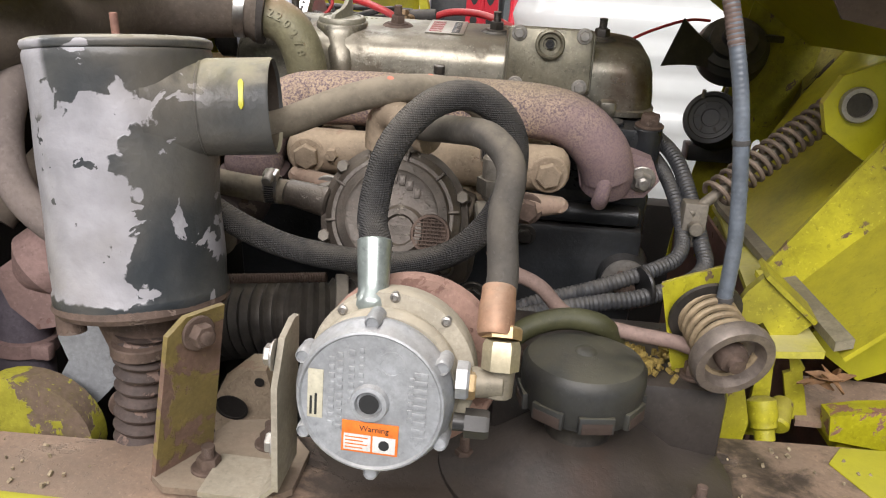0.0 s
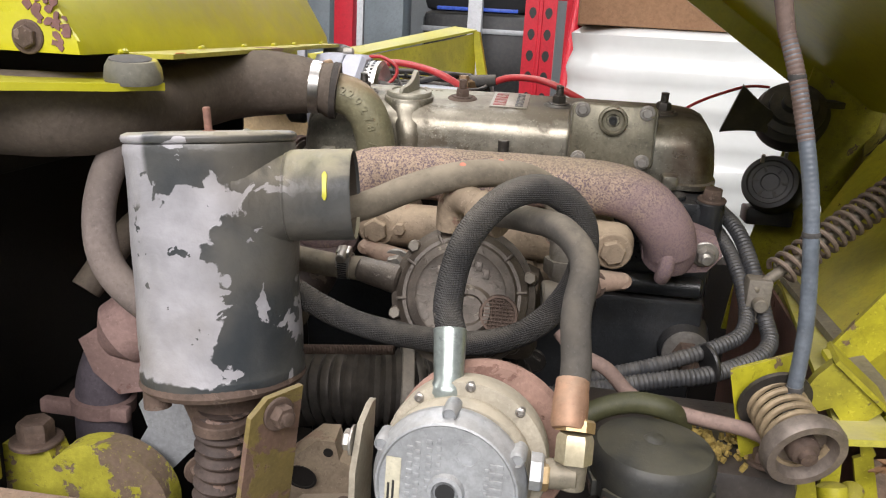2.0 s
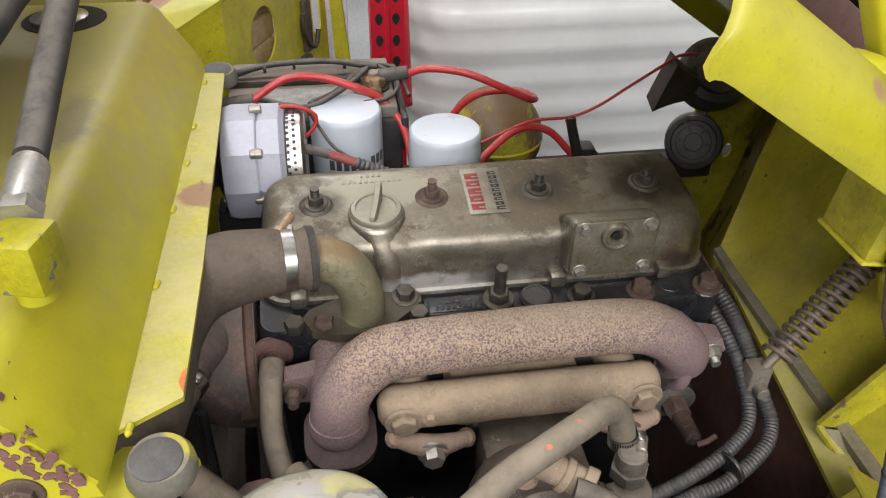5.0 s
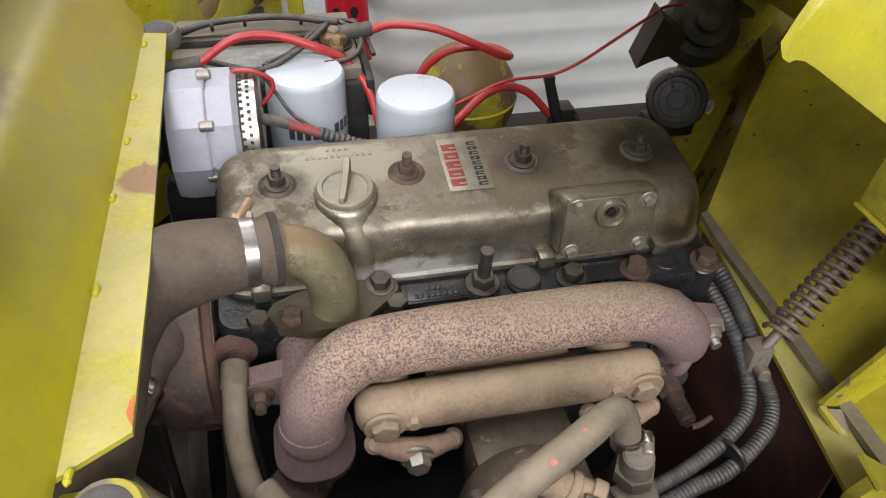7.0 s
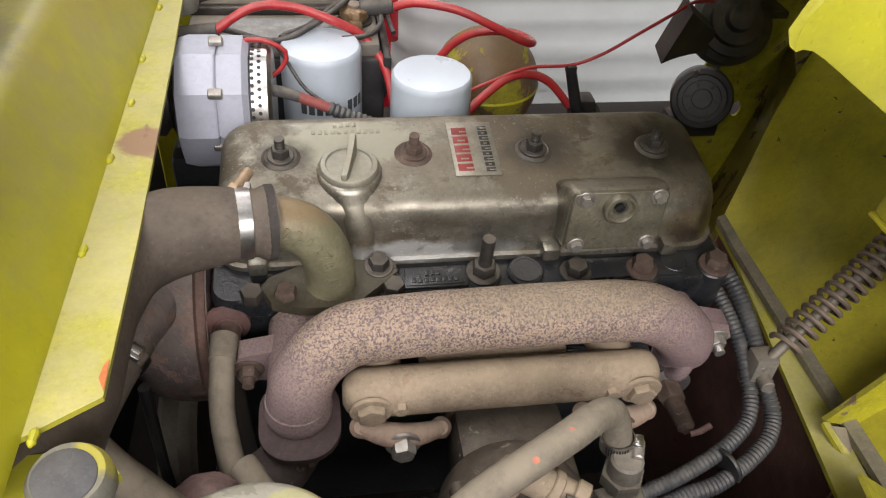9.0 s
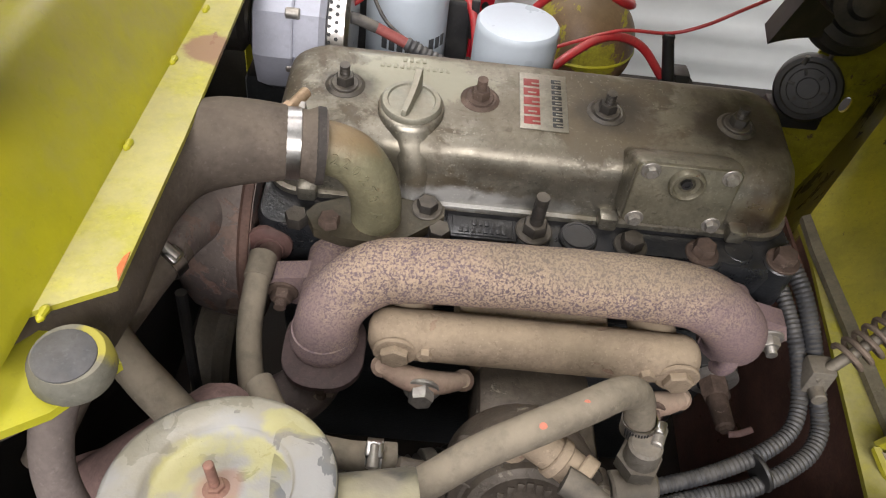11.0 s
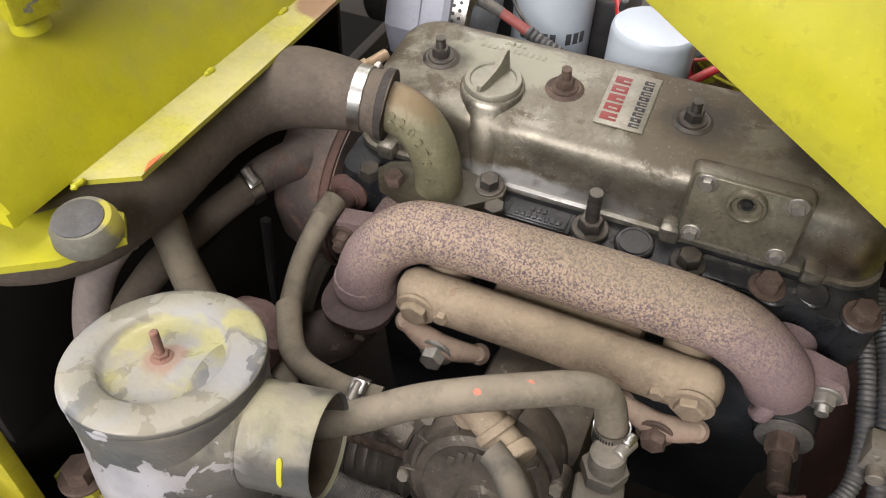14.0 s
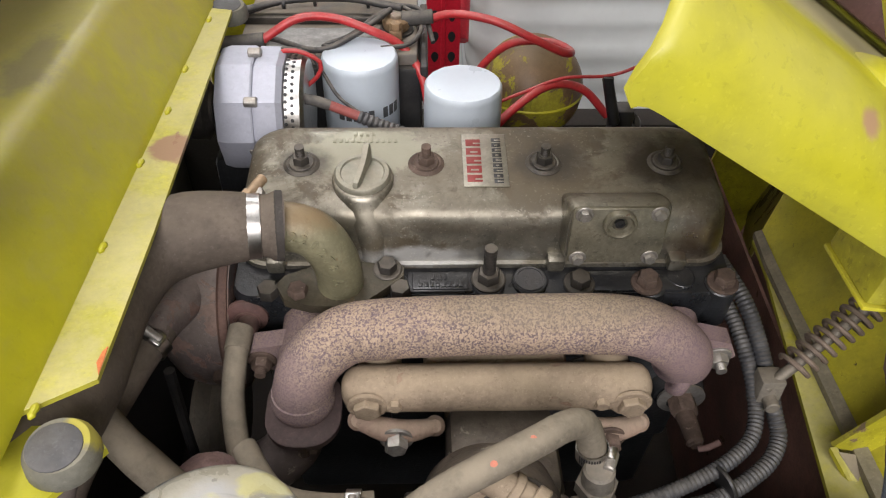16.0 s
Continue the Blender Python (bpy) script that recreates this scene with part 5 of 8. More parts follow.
def worm_clamp(at, axis, r, screw, parent_group="hose clamps"):
    """A slotted band with its screw housing."""
    cl = thing("hose_clamp", at, "bright slotted worm-drive hose clamp", "hose clamp", parent_group)
    axis = Vector(axis).normalized()
    at = Vector(at)
    band = part("band", lathe([(r, -0.006), (r + 0.001, -0.006), (r + 0.001, 0.006), (r, 0.006)], at, axis, 36, cap=False), CHROME, cl)
    s = Vector(screw)
    s = (s - axis * s.dot(axis)).normalized()
    t = axis.cross(s)
    fr = Matrix(((t.x, axis.x, s.x, at.x), (t.y, axis.y, s.y, at.y), (t.z, axis.z, s.z, at.z), (0, 0, 0, 1)))
    part("screw_housing", box((-0.006, -0.0065, r), (0.006, 0.0065, r + 0.007), 0.002, fr), CHROME, cl)
    part("screw", rod(fr @ Vector((-0.004, 0, r + 0.004)), fr @ Vector((0.014, 0, r + 0.004)), 0.0045, bev=0.001), STEEL, cl)
    side_ = t
    for i in range(9):
        a = radians(50 + 9 * i)
        d = s * math.cos(a) + t * math.sin(a)
        mm = Matrix(((t.x, axis.x, d.x, at.x), (t.y, axis.y, d.y, at.y), (t.z, axis.z, d.z, at.z), (0, 0, 0, 1)))
        tt = axis.cross(d)
        mm = Matrix(((tt.x, axis.x, d.x, at.x), (tt.y, axis.y, d.y, at.y), (tt.z, axis.z, d.z, at.z), (0, 0, 0, 1)))
        part("band_slot", box((-0.0006, -0.004, r + 0.0006), (0.0006, 0.004, r + 0.0013), 0, mm), LABEL_BLACK, band)
    return cl


worm_clamp((0.0725, -0.27, 0.893), (0.1, -0.08, -1), 0.0122, (0.9, -0.4, 0.1))
worm_clamp((-0.116, -0.288, 0.85), (1, 0, 0.0), 0.0112, (0, -0.3, 0.95))
h4 = thing("vacuum_hose", (-0.14, -0.29, 0.85), "tan rubber hose clamped to the mixer inlet", "hose")
part("hose_body", hose([(-0.1, -0.287, 0.848), (-0.14, -0.29, 0.851), (-0.18, -0.28, 0.855), (-0.21, -0.24, 0.86)], 0.0108), RUBBER_TAN, h4)
h5 = thing("bypass_hose", (-0.23, -0.13, 0.88), "tan rubber hose curving down from the water fitting", "hose")
part("hose_body", hose([(-0.229, -0.126, 0.877), (-0.23, -0.15, 0.872), (-0.229, -0.19, 0.852), (-0.217, -0.235, 0.83), (-0.195, -0.28, 0.81), (-0.15, -0.31, 0.805)], 0.0105), RUBBER_TAN, h5)
part("hose_cuff", rod((-0.229, -0.122, 0.879), (-0.2305, -0.146, 0.873), 0.0118, 0.0115, bev=0.001), RUBBER_TAN, h5)

# radiator hose with its clamp
h6 = thing("radiator_hose", (-0.3, -0.1, 0.97), "thick brown dusty radiator hose", "hose")
def hose_girth(t):
    return 0.03 if t < 0.011 else 0.0272 if t < 0.029 else min(0.0345, 0.0295 + (t - 0.029) * 0.11)


hose_line = smooth_path([(-0.181, -0.1025, 0.986), (-0.2, -0.1065, 0.989), (-0.232, -0.112, 0.991), (-0.262, -0.119, 0.99), (-0.288, -0.137, 0.986), (-0.303, -0.17, 0.981), (-0.308, -0.21, 0.978), (-0.309, -0.26, 0.975), (-0.321, -0.315, 0.973), (-0.362, -0.35, 0.973), (-0.46, -0.36, 0.973), (-0.65, -0.36, 0.971)], 0.005)
part("hose_body", sweep(hose_line, hose_girth, 32, wobble=0.02), BIG_HOSE, h6)
band_at, band_axis = hose_line[4], (hose_line[5] - hose_line[3]).normalized()
part("hose_band", lathe([(0.0274, -0.0075), (0.0284, -0.007), (0.0284, 0.007), (0.0274, 0.0075)], band_at, band_axis, 44, cap=False), CHROME, h6, "bright steel clamp band")
screw_at = band_at + Vector((0.001, 0.0275, 0.0165))
part("screw_housing", box((-0.0075, -0.008, -0.0055), (0.0075, 0.008, 0.001), 0.0015, Matrix.Translation(screw_at) @ Matrix.Rotation(radians(-58), 4, "X")), STEEL, h6)
bm = rod(screw_at + Vector((-0.004, -0.009, 0.0035)), screw_at + Vector((0.006, 0.01, 0.0075)), 0.0048, bev=0.0012)
hexagon(screw_at + Vector((-0.0035, -0.008, 0.0036)), (-0.45, -0.87, -0.18), 0.0066, 0.006, bm)
part("band_screw", bm, material("brassy_clamp_screw", (0.42, 0.3, 0.19), 0.5, metal=0.5, vary=0.2, scale=60, bump=0.2), h6, "brassy clamp screw with a hexagon head")
part("hose_lip", lathe([(0.0225, -0.002), (0.0305, -0.0015), (0.0308, 0.004), (0.0292, 0.006)], hose_line[0], band_axis, 36), material("cracked_hose_end", (0.05, 0.042, 0.036), 0.8, vary=0.3, scale=60, bump=0.5), h6, "cracked dark hose end")
h7 = thing("pump_hose", (-0.31, -0.17, 0.9), "dusty hose from the pump inlet", "hose")
part("hose_body", hose([(-0.296, -0.135, 0.892), (-0.305, -0.158, 0.888), (-0.322, -0.2, 0.876), (-0.345, -0.25, 0.85), (-0.37, -0.29, 0.8)], 0.0145), BIG_HOSE, h7)
worm_clamp((-0.301, -0.15, 0.889), (-0.35, -0.7, -0.12), 0.0152, (0.5, -0.3, 0.8))

# ---------------------------------------------------------------- cowl on the engine's end
cowl = thing("hydraulic_tank_cowl", (-0.5, -0.05, 1.02), "dusty lime-yellow sheet steel tank cowl with chipped corner", "tank cowl")
bm = B()
def cowl_ring(y, dx, z1):
    return [Vector(p) for p in ((-0.9, y, 1.024), (-0.9, y, z1), (-0.46, y, z1), (-0.362 + dx, y, z1), (-0.351 + dx, y, z1 - 0.003), (-0.343 + dx, y, z1 - 0.011), (-0.305 + dx, y, 1.034), (-0.303 + dx, y, 1.024))]
rows = [cowl_ring(y, dx, z) for y, dx, z in ((-0.374, 0.0, 1.085), (-0.371, 0.001, 1.1), (-0.362, 0.0, 1.107), (-0.34, 0, 1.11), (0.0, 0, 1.11), (0.255, 0, 1.11), (0.27, -0.003, 1.107), (0.276, -0.006, 1.09))]
rings(bm, rows)
part("cowl_shell", bm, YELLOW_DUSTY, cowl, angle=45)
bm = sheet([(-0.305, -0.325, 1.0205), (-0.266, -0.3, 1.0205), (-0.267, -0.16, 1.021), (-0.2715, 0.0, 1.0205), (-0.2745, 0.12, 1.0215), (-0.279, 0.242, 1.0205), (-0.308, 0.248, 1.0205)], 0.004, (0, 0, 1), 0.001)
part("side_flange", bm, material("pale_dusty_flange", (0.5, 0.465, 0.03), 0.5, vary=0.15, scale=16, bump=0.18, spots=(0.24, 0.14, 0.08), spot_at=0.7, spot_scale=30, dust=(0.5, 0.45, 0.26), dust_amount=0.5, grime=0.3, patches=[((-0.283, -0.04, 1.0245), (0.018, 0.022, 0.02), (0.3, 0.17, 0.11), 0.2, 0.9)]), cowl, "welded side flange, paint rubbed through")
for y, sx in ((-0.325, 0.004), (-0.1745, 0.0), (-0.065, -0.001), (0.02, 0.002), (0.1, 0.0), (0.215, 0.001)):
    bm = lathe([(0.001, -0.006), (0.0026, -0.0035), (0.0022, -0.001), (0.003, 0.002), (0.0022, 0.0045), (0.0008, 0.006)], (-0.3005 + sx, y, 1.0255), (0.05, 1, 0), 9)
    part("weld_bead", bm, YELLOW_DUSTY, cowl)
part("orange_corner", sheet([(-0.2662, -0.297, 1.0249), (-0.2705, -0.287, 1.0249), (-0.2695, -0.2775, 1.0249), (-0.2672, -0.273, 1.0249), (-0.2664, -0.284, 1.0249)], 0.0006, (0, 0, 1), 0), material("orange_primer", (0.7, 0.2, 0.06), 0.7, vary=0.2, bump=0.1), cowl)
part("face_bolt", bolt((-0.345, -0.374, 1.035), (0, -1, 0), 0.009, 0.005), RUST_STEEL, cowl)
part("oblong_hole", lathe([(0.044, 0), (0.044, 0.0008), (0.0, 0.0008)], (-0.435, 0.207, 1.1103), (0, 0, 1), 28), DARK_VOID, cowl)
# Added near-black sheets that close the gap below the cowl as shade would.
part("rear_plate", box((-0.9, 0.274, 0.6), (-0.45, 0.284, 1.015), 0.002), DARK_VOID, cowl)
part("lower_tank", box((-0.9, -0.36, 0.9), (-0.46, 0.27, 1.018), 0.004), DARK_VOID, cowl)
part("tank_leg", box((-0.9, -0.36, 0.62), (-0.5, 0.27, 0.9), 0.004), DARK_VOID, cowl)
bm = sheet([(-0.255, -0.337, 0.998), (-0.28, -0.372, 0.998), (-0.32, -0.4, 0.998), (-0.37, -0.445, 0.998), (-0.42, -0.47, 0.998), (-0.6, -0.47, 0.998), (-0.6, -0.33, 0.998), (-0.3, -0.32, 0.998), (-0.272, -0.318, 0.998)], 0.006, (0, 0, 1), 0.0015)
part("hinge_plate", bm, YELLOW, cowl, "yellow bent plate carrying a rubber bump stop")
bump = thing("bump_stop", (-0.277, -0.345, 1.004), "grey-topped round rubber bump stop with yellow overspray", "bump stop", "bump stops")
part("rubber_body", lathe([(0.0215, 0), (0.0225, 0.003), (0.0215, 0.012), (0.0185, 0.0175), (0.017, 0.018), (0.002, 0.0178)], (-0.277, -0.345, 1.004), (0.05, -0.1, 1), 32), material("oversprayed_rubber", (0.16, 0.155, 0.125), 0.75, vary=0.2, scale=20, bump=0.2, spots=(0.45, 0.41, 0.06), spot_at=0.7, spot_scale=24, dust=(0.33, 0.29, 0.2), dust_amount=0.3, patches=[((-0.262, -0.333, 1.019), (0.014, 0.016, 0.014), (0.46, 0.4, 0.05), 0.25, 0.85)]), bump)
part("top_pad", lathe([(0.0165, -0.0012), (0.0162, 0.0006), (0.015, 0.0012), (0.001, 0.0013)], (-0.2772, -0.3485, 1.0218), (0.05, -0.1, 1), 28), material("worn_black_pad", (0.085, 0.085, 0.088), 0.6, vary=0.3, scale=40, bump=0.3, dust=DUST, dust_amount=0.08), bump)
b = copy_thing(bump, Matrix.Translation((-0.289, 0.266, 1.004)))
for o in b.children_recursive:
    ORIGIN[o.name] = ORIGIN[bump.name]

# ---------------------------------------------------------------- hood, raised, with the seat on it
HX, HZ = 0.0135, 1.285
hood = thing("hood", (0.3, 0.0, 1.15), "lime-yellow raised engine hood, dusty on top", "hood")
mh = Matrix.Translation((HX, -0.382, HZ)) @ Matrix.Rotation(radians(2.2), 4, "Z") @ Matrix.Translation((0, 0.382, 0)) @ Matrix.Rotation(radians(33.3), 4, "Y")
# in the hood's own frame: x along the slope, z its thickness upwards
bm = B()
arc = [(-0.345 - 0.04 * math.cos(radians(a)), 0.002 + 0.037 * math.sin(radians(a))) for a in range(-10, 91, 10)]
prof = [(-0.3835, -0.007)] + arc + [(-0.2, 0.041), (0.0, 0.042), (0.34, 0.039), (0.36, 0.032), (0.366, 0.0), (0.362, 0.0), (0.357, 0.029), (0.33, 0.034), (0.0, 0.037), (-0.2, 0.036), (-0.342, 0.034)]
prof += [(-0.345 - 0.035 * math.cos(radians(a)), 0.002 + 0.032 * math.sin(radians(a))) for a in range(80, -11, -15)] + [(-0.3795, -0.007)]
rings(bm, [[mh @ Vector((x + dx * (1 if z < 0.02 else 0.2) + max(0.0, -0.002 - z) * 1.6, y + 0.0015 * noise.noise(Vector((x * 30, y * 20, z * 60))), z + dz)) for y, z in prof] for x, dx, dz in ((0.0, 0.0, -0.004), (0.0015, 0.0, -0.002), (0.005, 0.0, -0.0005), (0.012, 0, 0), (0.06, 0, 0), (0.12, 0, 0), (0.18, 0, 0), (0.3, 0, 0), (0.45, 0, 0), (0.62, 0, 0))])
HOODY = material("dusty_hood_paint", (0.4, 0.375, 0.011), 0.33, vary=0.12, scale=8, bump=0.05, grain=90, grain_amount=0.12, spots=(0.3, 0.2, 0.12), spot_at=0.74, spot_scale=50, dust=(0.42, 0.37, 0.2), dust_amount=0.28, grime=0.22, patches=[(tuple(mh @ Vector((0.1, -0.235, 0.04))), (0.17, 0.06, 0.17), (0.42, 0.37, 0.22), 0.6, 0.85), (tuple(mh @ Vector((0.2, -0.33, 0.045))), (0.2, 0.02, 0.12), (0.5, 0.47, 0.01), 0.5, 0.6), (tuple(mh @ Vector((0.1, -0.375, 0.032))), (0.006, 0.01, 0.006), (0.34, 0.2, 0.12), 0.3, 0.9), (tuple(mh @ Vector((0.27, -0.378, 0.03))), (0.006, 0.01, 0.006), (0.38, 0.27, 0.15), 0.3, 0.8)])
part("hood_skin", bm, HOODY, hood, angle=60)
bm = B()
rings(bm, [[mh @ Vector((x, yc + w * math.cos(a), 0.032 + h * math.sin(a))) for a in (math.pi * 2 * k / 28 for k in range(28))] for x, yc, w, h in
           ((0.128, -0.318, 0.014, 0.009), (0.132, -0.319, 0.028, 0.0135), (0.142, -0.321, 0.037, 0.0165), (0.165, -0.324, 0.042, 0.018), (0.195, -0.326, 0.043, 0.018), (0.23, -0.328, 0.043, 0.0175), (0.262, -0.329, 0.042, 0.0165), (0.28, -0.33, 0.038, 0.014), (0.29, -0.33, 0.022, 0.0105))])
part("hinge_bulge", bm, HOODY, hood)
part("safety_decal", box((0.305, -0.345, 0.0405), (0.46, -0.245, 0.0412), 0.0001, mh @ Matrix.Rotation(radians(0), 4, "Z")), material("orange_grained_decal", (0.75, 0.35, 0.02), 0.4, vary=0.3, scale=40, bump=0.02), hood, "orange decal with a black border")
part("hinge_bracket", sheet([(0.347, -0.2, 1.065), (0.347, -0.2, 1.035), (0.358, -0.2, 1.018), (0.395, -0.2, 1.012), (0.416, -0.2, 1.02), (0.416, -0.2, 1.035)], 0.004, (0, 1, 0), 0.001), material("maroon_grey_primer", (0.17, 0.12, 0.11), 0.5, vary=0.25, scale=14, bump=0.15, dust=DUST, dust_amount=0.3), hood, "maroon-grey hinge bracket under the hood")
# clevis and lift cylinder
for yy in (-0.324, -0.286):
    part("clevis_lug", sheet([mh @ Vector(q) for q in ((0.158, yy, 0.03), (0.222, yy, 0.03), (0.208, yy, 0.053), (0.192, yy, 0.063), (0.174, yy, 0.06), (0.162, yy, 0.049))], 0.006, (0, 1, 0), 0.0015), YELLOW, hood)
part("clevis_pin", rod(mh @ Vector((0.184, -0.33, 0.046)), mh @ Vector((0.184, -0.274, 0.046)), 0.0075, bev=0.001), YELLOW, hood)
part("hood_slot", lathe([(0.016, 0), (0.016, 0.002), (0.001, 0.002)], mh @ Vector((0.258, -0.315, 0.0475)), mh.to_3x3() @ Vector((0, -0.12, 1)), 24), DARK_VOID, hood, "dark slot behind the clevis")
p0 = mh @ Vector((0.184, -0.3025, 0.046))
p1 = Vector((0.121, -0.292, 1.354))
d01 = (p1 - p0).normalized()
side = d01.cross(Vector((0, 1, 0))).normalized()
turned = Matrix(((side.x, 0, d01.x, p0.x), (side.y, 1, d01.y, p0.y), (side.z, 0, d01.z, p0.z), (0, 0, 0, 1)))
cyl = thing("lift_cylinder", p0, "lime-yellow hood lift cylinder pinned to a clevis", "cylinder")
bm = B()
rings(bm, [[turned @ Vector((x, y, z)) for x, y in round_rect(hx, hy, 0.006, 4)] for z, hx, hy in ((-0.012, 0.0135, 0.011), (0.005, 0.0165, 0.0125), (0.05, 0.0155, 0.0125), (0.15, 0.0125, 0.012), (0.154, 0.0105, 0.0105))])
part("rod_end", bm, YELLOW, cyl, "tapered square rod end")
part("collar", lathe([(0.0105, 0), (0.0135, 0.002), (0.0135, 0.008), (0.0118, 0.01), (0.0118, 0.014), (0.0138, 0.016), (0.0138, 0.024), (0.011, 0.026)], p0 + d01 * 0.15, d01, 28), material("chipped_collar_paint", (0.4, 0.38, 0.03), 0.45, vary=0.15, scale=20, bump=0.2, spots=(0.22, 0.21, 0.2), spot_at=0.56, spot_scale=40), cyl, "grooved collar, paint chipped to grey")
part("cylinder_tube", rod(p0 + d01 * 0.165, p1 + d01 * 0.4, 0.0128), YELLOW, cyl)
# seat and its rail
seat = thing("seat", mh @ Vector((0.3, -0.05, 0.09)), "black vinyl operator seat fixed on the hood", "seat")
RAIL = material("maroon_brown_rail", (0.12, 0.06, 0.056), 0.5, vary=0.25, scale=20, bump=0.2, dust=DUST, dust_amount=0.3)
b2 = box((0.022, -0.213, 0.047), (0.36, -0.188, 0.072), 0.004, mh)
part("seat_rail", b2, RAIL, seat, "maroon-brown square tube seat rail")
part("rail_bore", box((0.0212, -0.209, 0.051), (0.0228, -0.192, 0.068), 0.002, mh), DARK_VOID, seat)
b2 = B()
rings(b2, [[mh @ Vector((xc + x, 0.055 + y, z)) for x, y in round_rect(hx, hy, 0.07, 8)] for z, xc, hx, hy in ((0.076, 0.33, 0.235, 0.205), (0.083, 0.328, 0.255, 0.225), (0.105, 0.325, 0.275, 0.245), (0.135, 0.323, 0.28, 0.25), (0.16, 0.323, 0.272, 0.242), (0.175, 0.326, 0.24, 0.21))])
part("seat_shell", b2, SEAT_BLACK, seat, angle=60)
part("seat_back", box((0.66, -0.18, 0.14), (0.75, 0.28, 0.6), 0.04, mh), SEAT_BLACK, seat)
part("rail_latch", box((0.325, -0.205, 0.072), (0.375, -0.17, 0.088), 0.004, mh), PLASTIC, seat)
part("rail_latch", box((0.045, -0.2, 0.072), (0.085, -0.17, 0.1), 0.006, mh), DARK_STEEL, seat)
part("rail_bolt", bolt(mh @ Vector((0.062, -0.19, 0.1)), mh.to_3x3() @ Vector((0, -0.3, 1)), 0.007, 0.008), RUST_STEEL, seat)

# ---------------------------------------------------------------- bulkhead side below the hood
bulk = thing("bulkhead", (0.45, 0.0, 0.64), "grimy yellow steel bulkhead panel beside the engine", "bulkhead")
bm = sheet([(0.36, -0.34, 0.765), (0.376, 0.137, 0.768), (0.46, 0.232, 0.857), (0.505, 0.277, 0.905), (0.62, 0.36, 1.03), (0.62, -0.36, 1.03)], 0.004, (0.7, 0, -0.7), 0.001)
part("slope_panel", bm, YELLOW_DARK, bulk)
part("seam_rail", sheet([(0.304, -0.34, 0.765), (0.346, -0.34, 0.769), (0.374, 0.07, 0.769), (0.376, 0.13, 0.769), (0.366, 0.13, 0.765), (0.362, 0.07, 0.765)], 0.006, (0, 0, -1), 0.001), bpy.data.materials["pale_dusty_flange"], bulk, "dusty pale seam rail")
part("seam_rail", sheet([(0.352, -0.34, 0.778), (0.366, -0.34, 0.782), (0.37, 0.07, 0.782), (0.373, 0.13, 0.782), (0.364, 0.13, 0.778), (0.359, 0.07, 0.778)], 0.008, (0, 0, -1), 0.001), material("dusty_grey_rail", (0.25, 0.22, 0.15), 0.7, vary=0.25, scale=20, bump=0.2), bulk, "dusty grey seam rail")
part("lower_panel", sheet([(0.336, -0.24, 0.755), (0.366, 0.33, 0.755), (0.366, 0.33, 0.3), (0.336, -0.24, 0.3)], 0.004, (1, 0, 0), 0.001), SLUDGE, bulk)
# far skirt: a plate with a round hole, its curved edge folded towards the slope
def pierced(outer, hole, push):
    """A flat plate with one opening through it."""
    b = B()
    edges = []
    for lp in (outer, hole):
        vs = [b.verts.new(Vector(q)) for q in lp]
        edges += [b.edges.new((vs[i], vs[(i + 1) % len(vs)])) for i in range(len(vs))]
    bmesh.ops.triangle_fill(b, use_beauty=True, edges=edges)
    ext = bmesh.ops.extrude_face_region(b, geom=b.faces[:])
    bmesh.ops.translate(b, verts=[v for v in ext["geom"] if isinstance(v, bmesh.types.BMVert)], vec=Vector(push))
    return b


hole = [(0.4735 + 0.0078 * math.cos(a), 0.34, 0.812 + 0.0125 * math.sin(a)) for a in (radians(18 * k) for k in range(20))]
bm = pierced([(0.44, 0.34, 1.08), (0.40, 0.34, 0.86), (0.37, 0.34, 0.7), (0.36, 0.34, 0.6), (0.46, 0.34, 0.6), (0.468, 0.34, 0.64), (0.489, 0.34, 0.705), (0.505, 0.34, 0.77), (0.517, 0.34, 0.838), (0.526, 0.34, 0.88), (0.534, 0.34, 0.925), (0.56, 0.34, 1.08)], hole, (0, 0.004, 0))
part("far_skirt", bm, YELLOW_WORN, bulk, "yellow skirt plate with a round hole")
bm = B()
pa = [Vector(p) for p in ((0.462, 0.3425, 0.64), (0.484, 0.3425, 0.705), (0.5, 0.3425, 0.77), (0.512, 0.3425, 0.838), (0.525, 0.3425, 0.925), (0.545, 0.3425, 1.06))]
pb = [Vector(p) for p in ((0.345, 0.1, 0.70), (0.366, 0.12, 0.745), (0.40, 0.16, 0.785), (0.456, 0.228, 0.849), (0.503, 0.275, 0.9), (0.61, 0.33, 1.03))]
rings(bm, [[q, r_, r_ + Vector((0.003, 0.003, -0.003)), q + Vector((0.003, 0.003, -0.003))] for q, r_ in zip(pa, pb)])
part("folded_edge", bm, material("brown_mottled_edge", (0.3, 0.25, 0.04), 0.5, vary=0.35, scale=12, bump=0.2, spots=(0.07, 0.045, 0.03), spot_at=0.58, spot_scale=14, grime=0.5), bulk, "brown-mottled folded skirt edge")
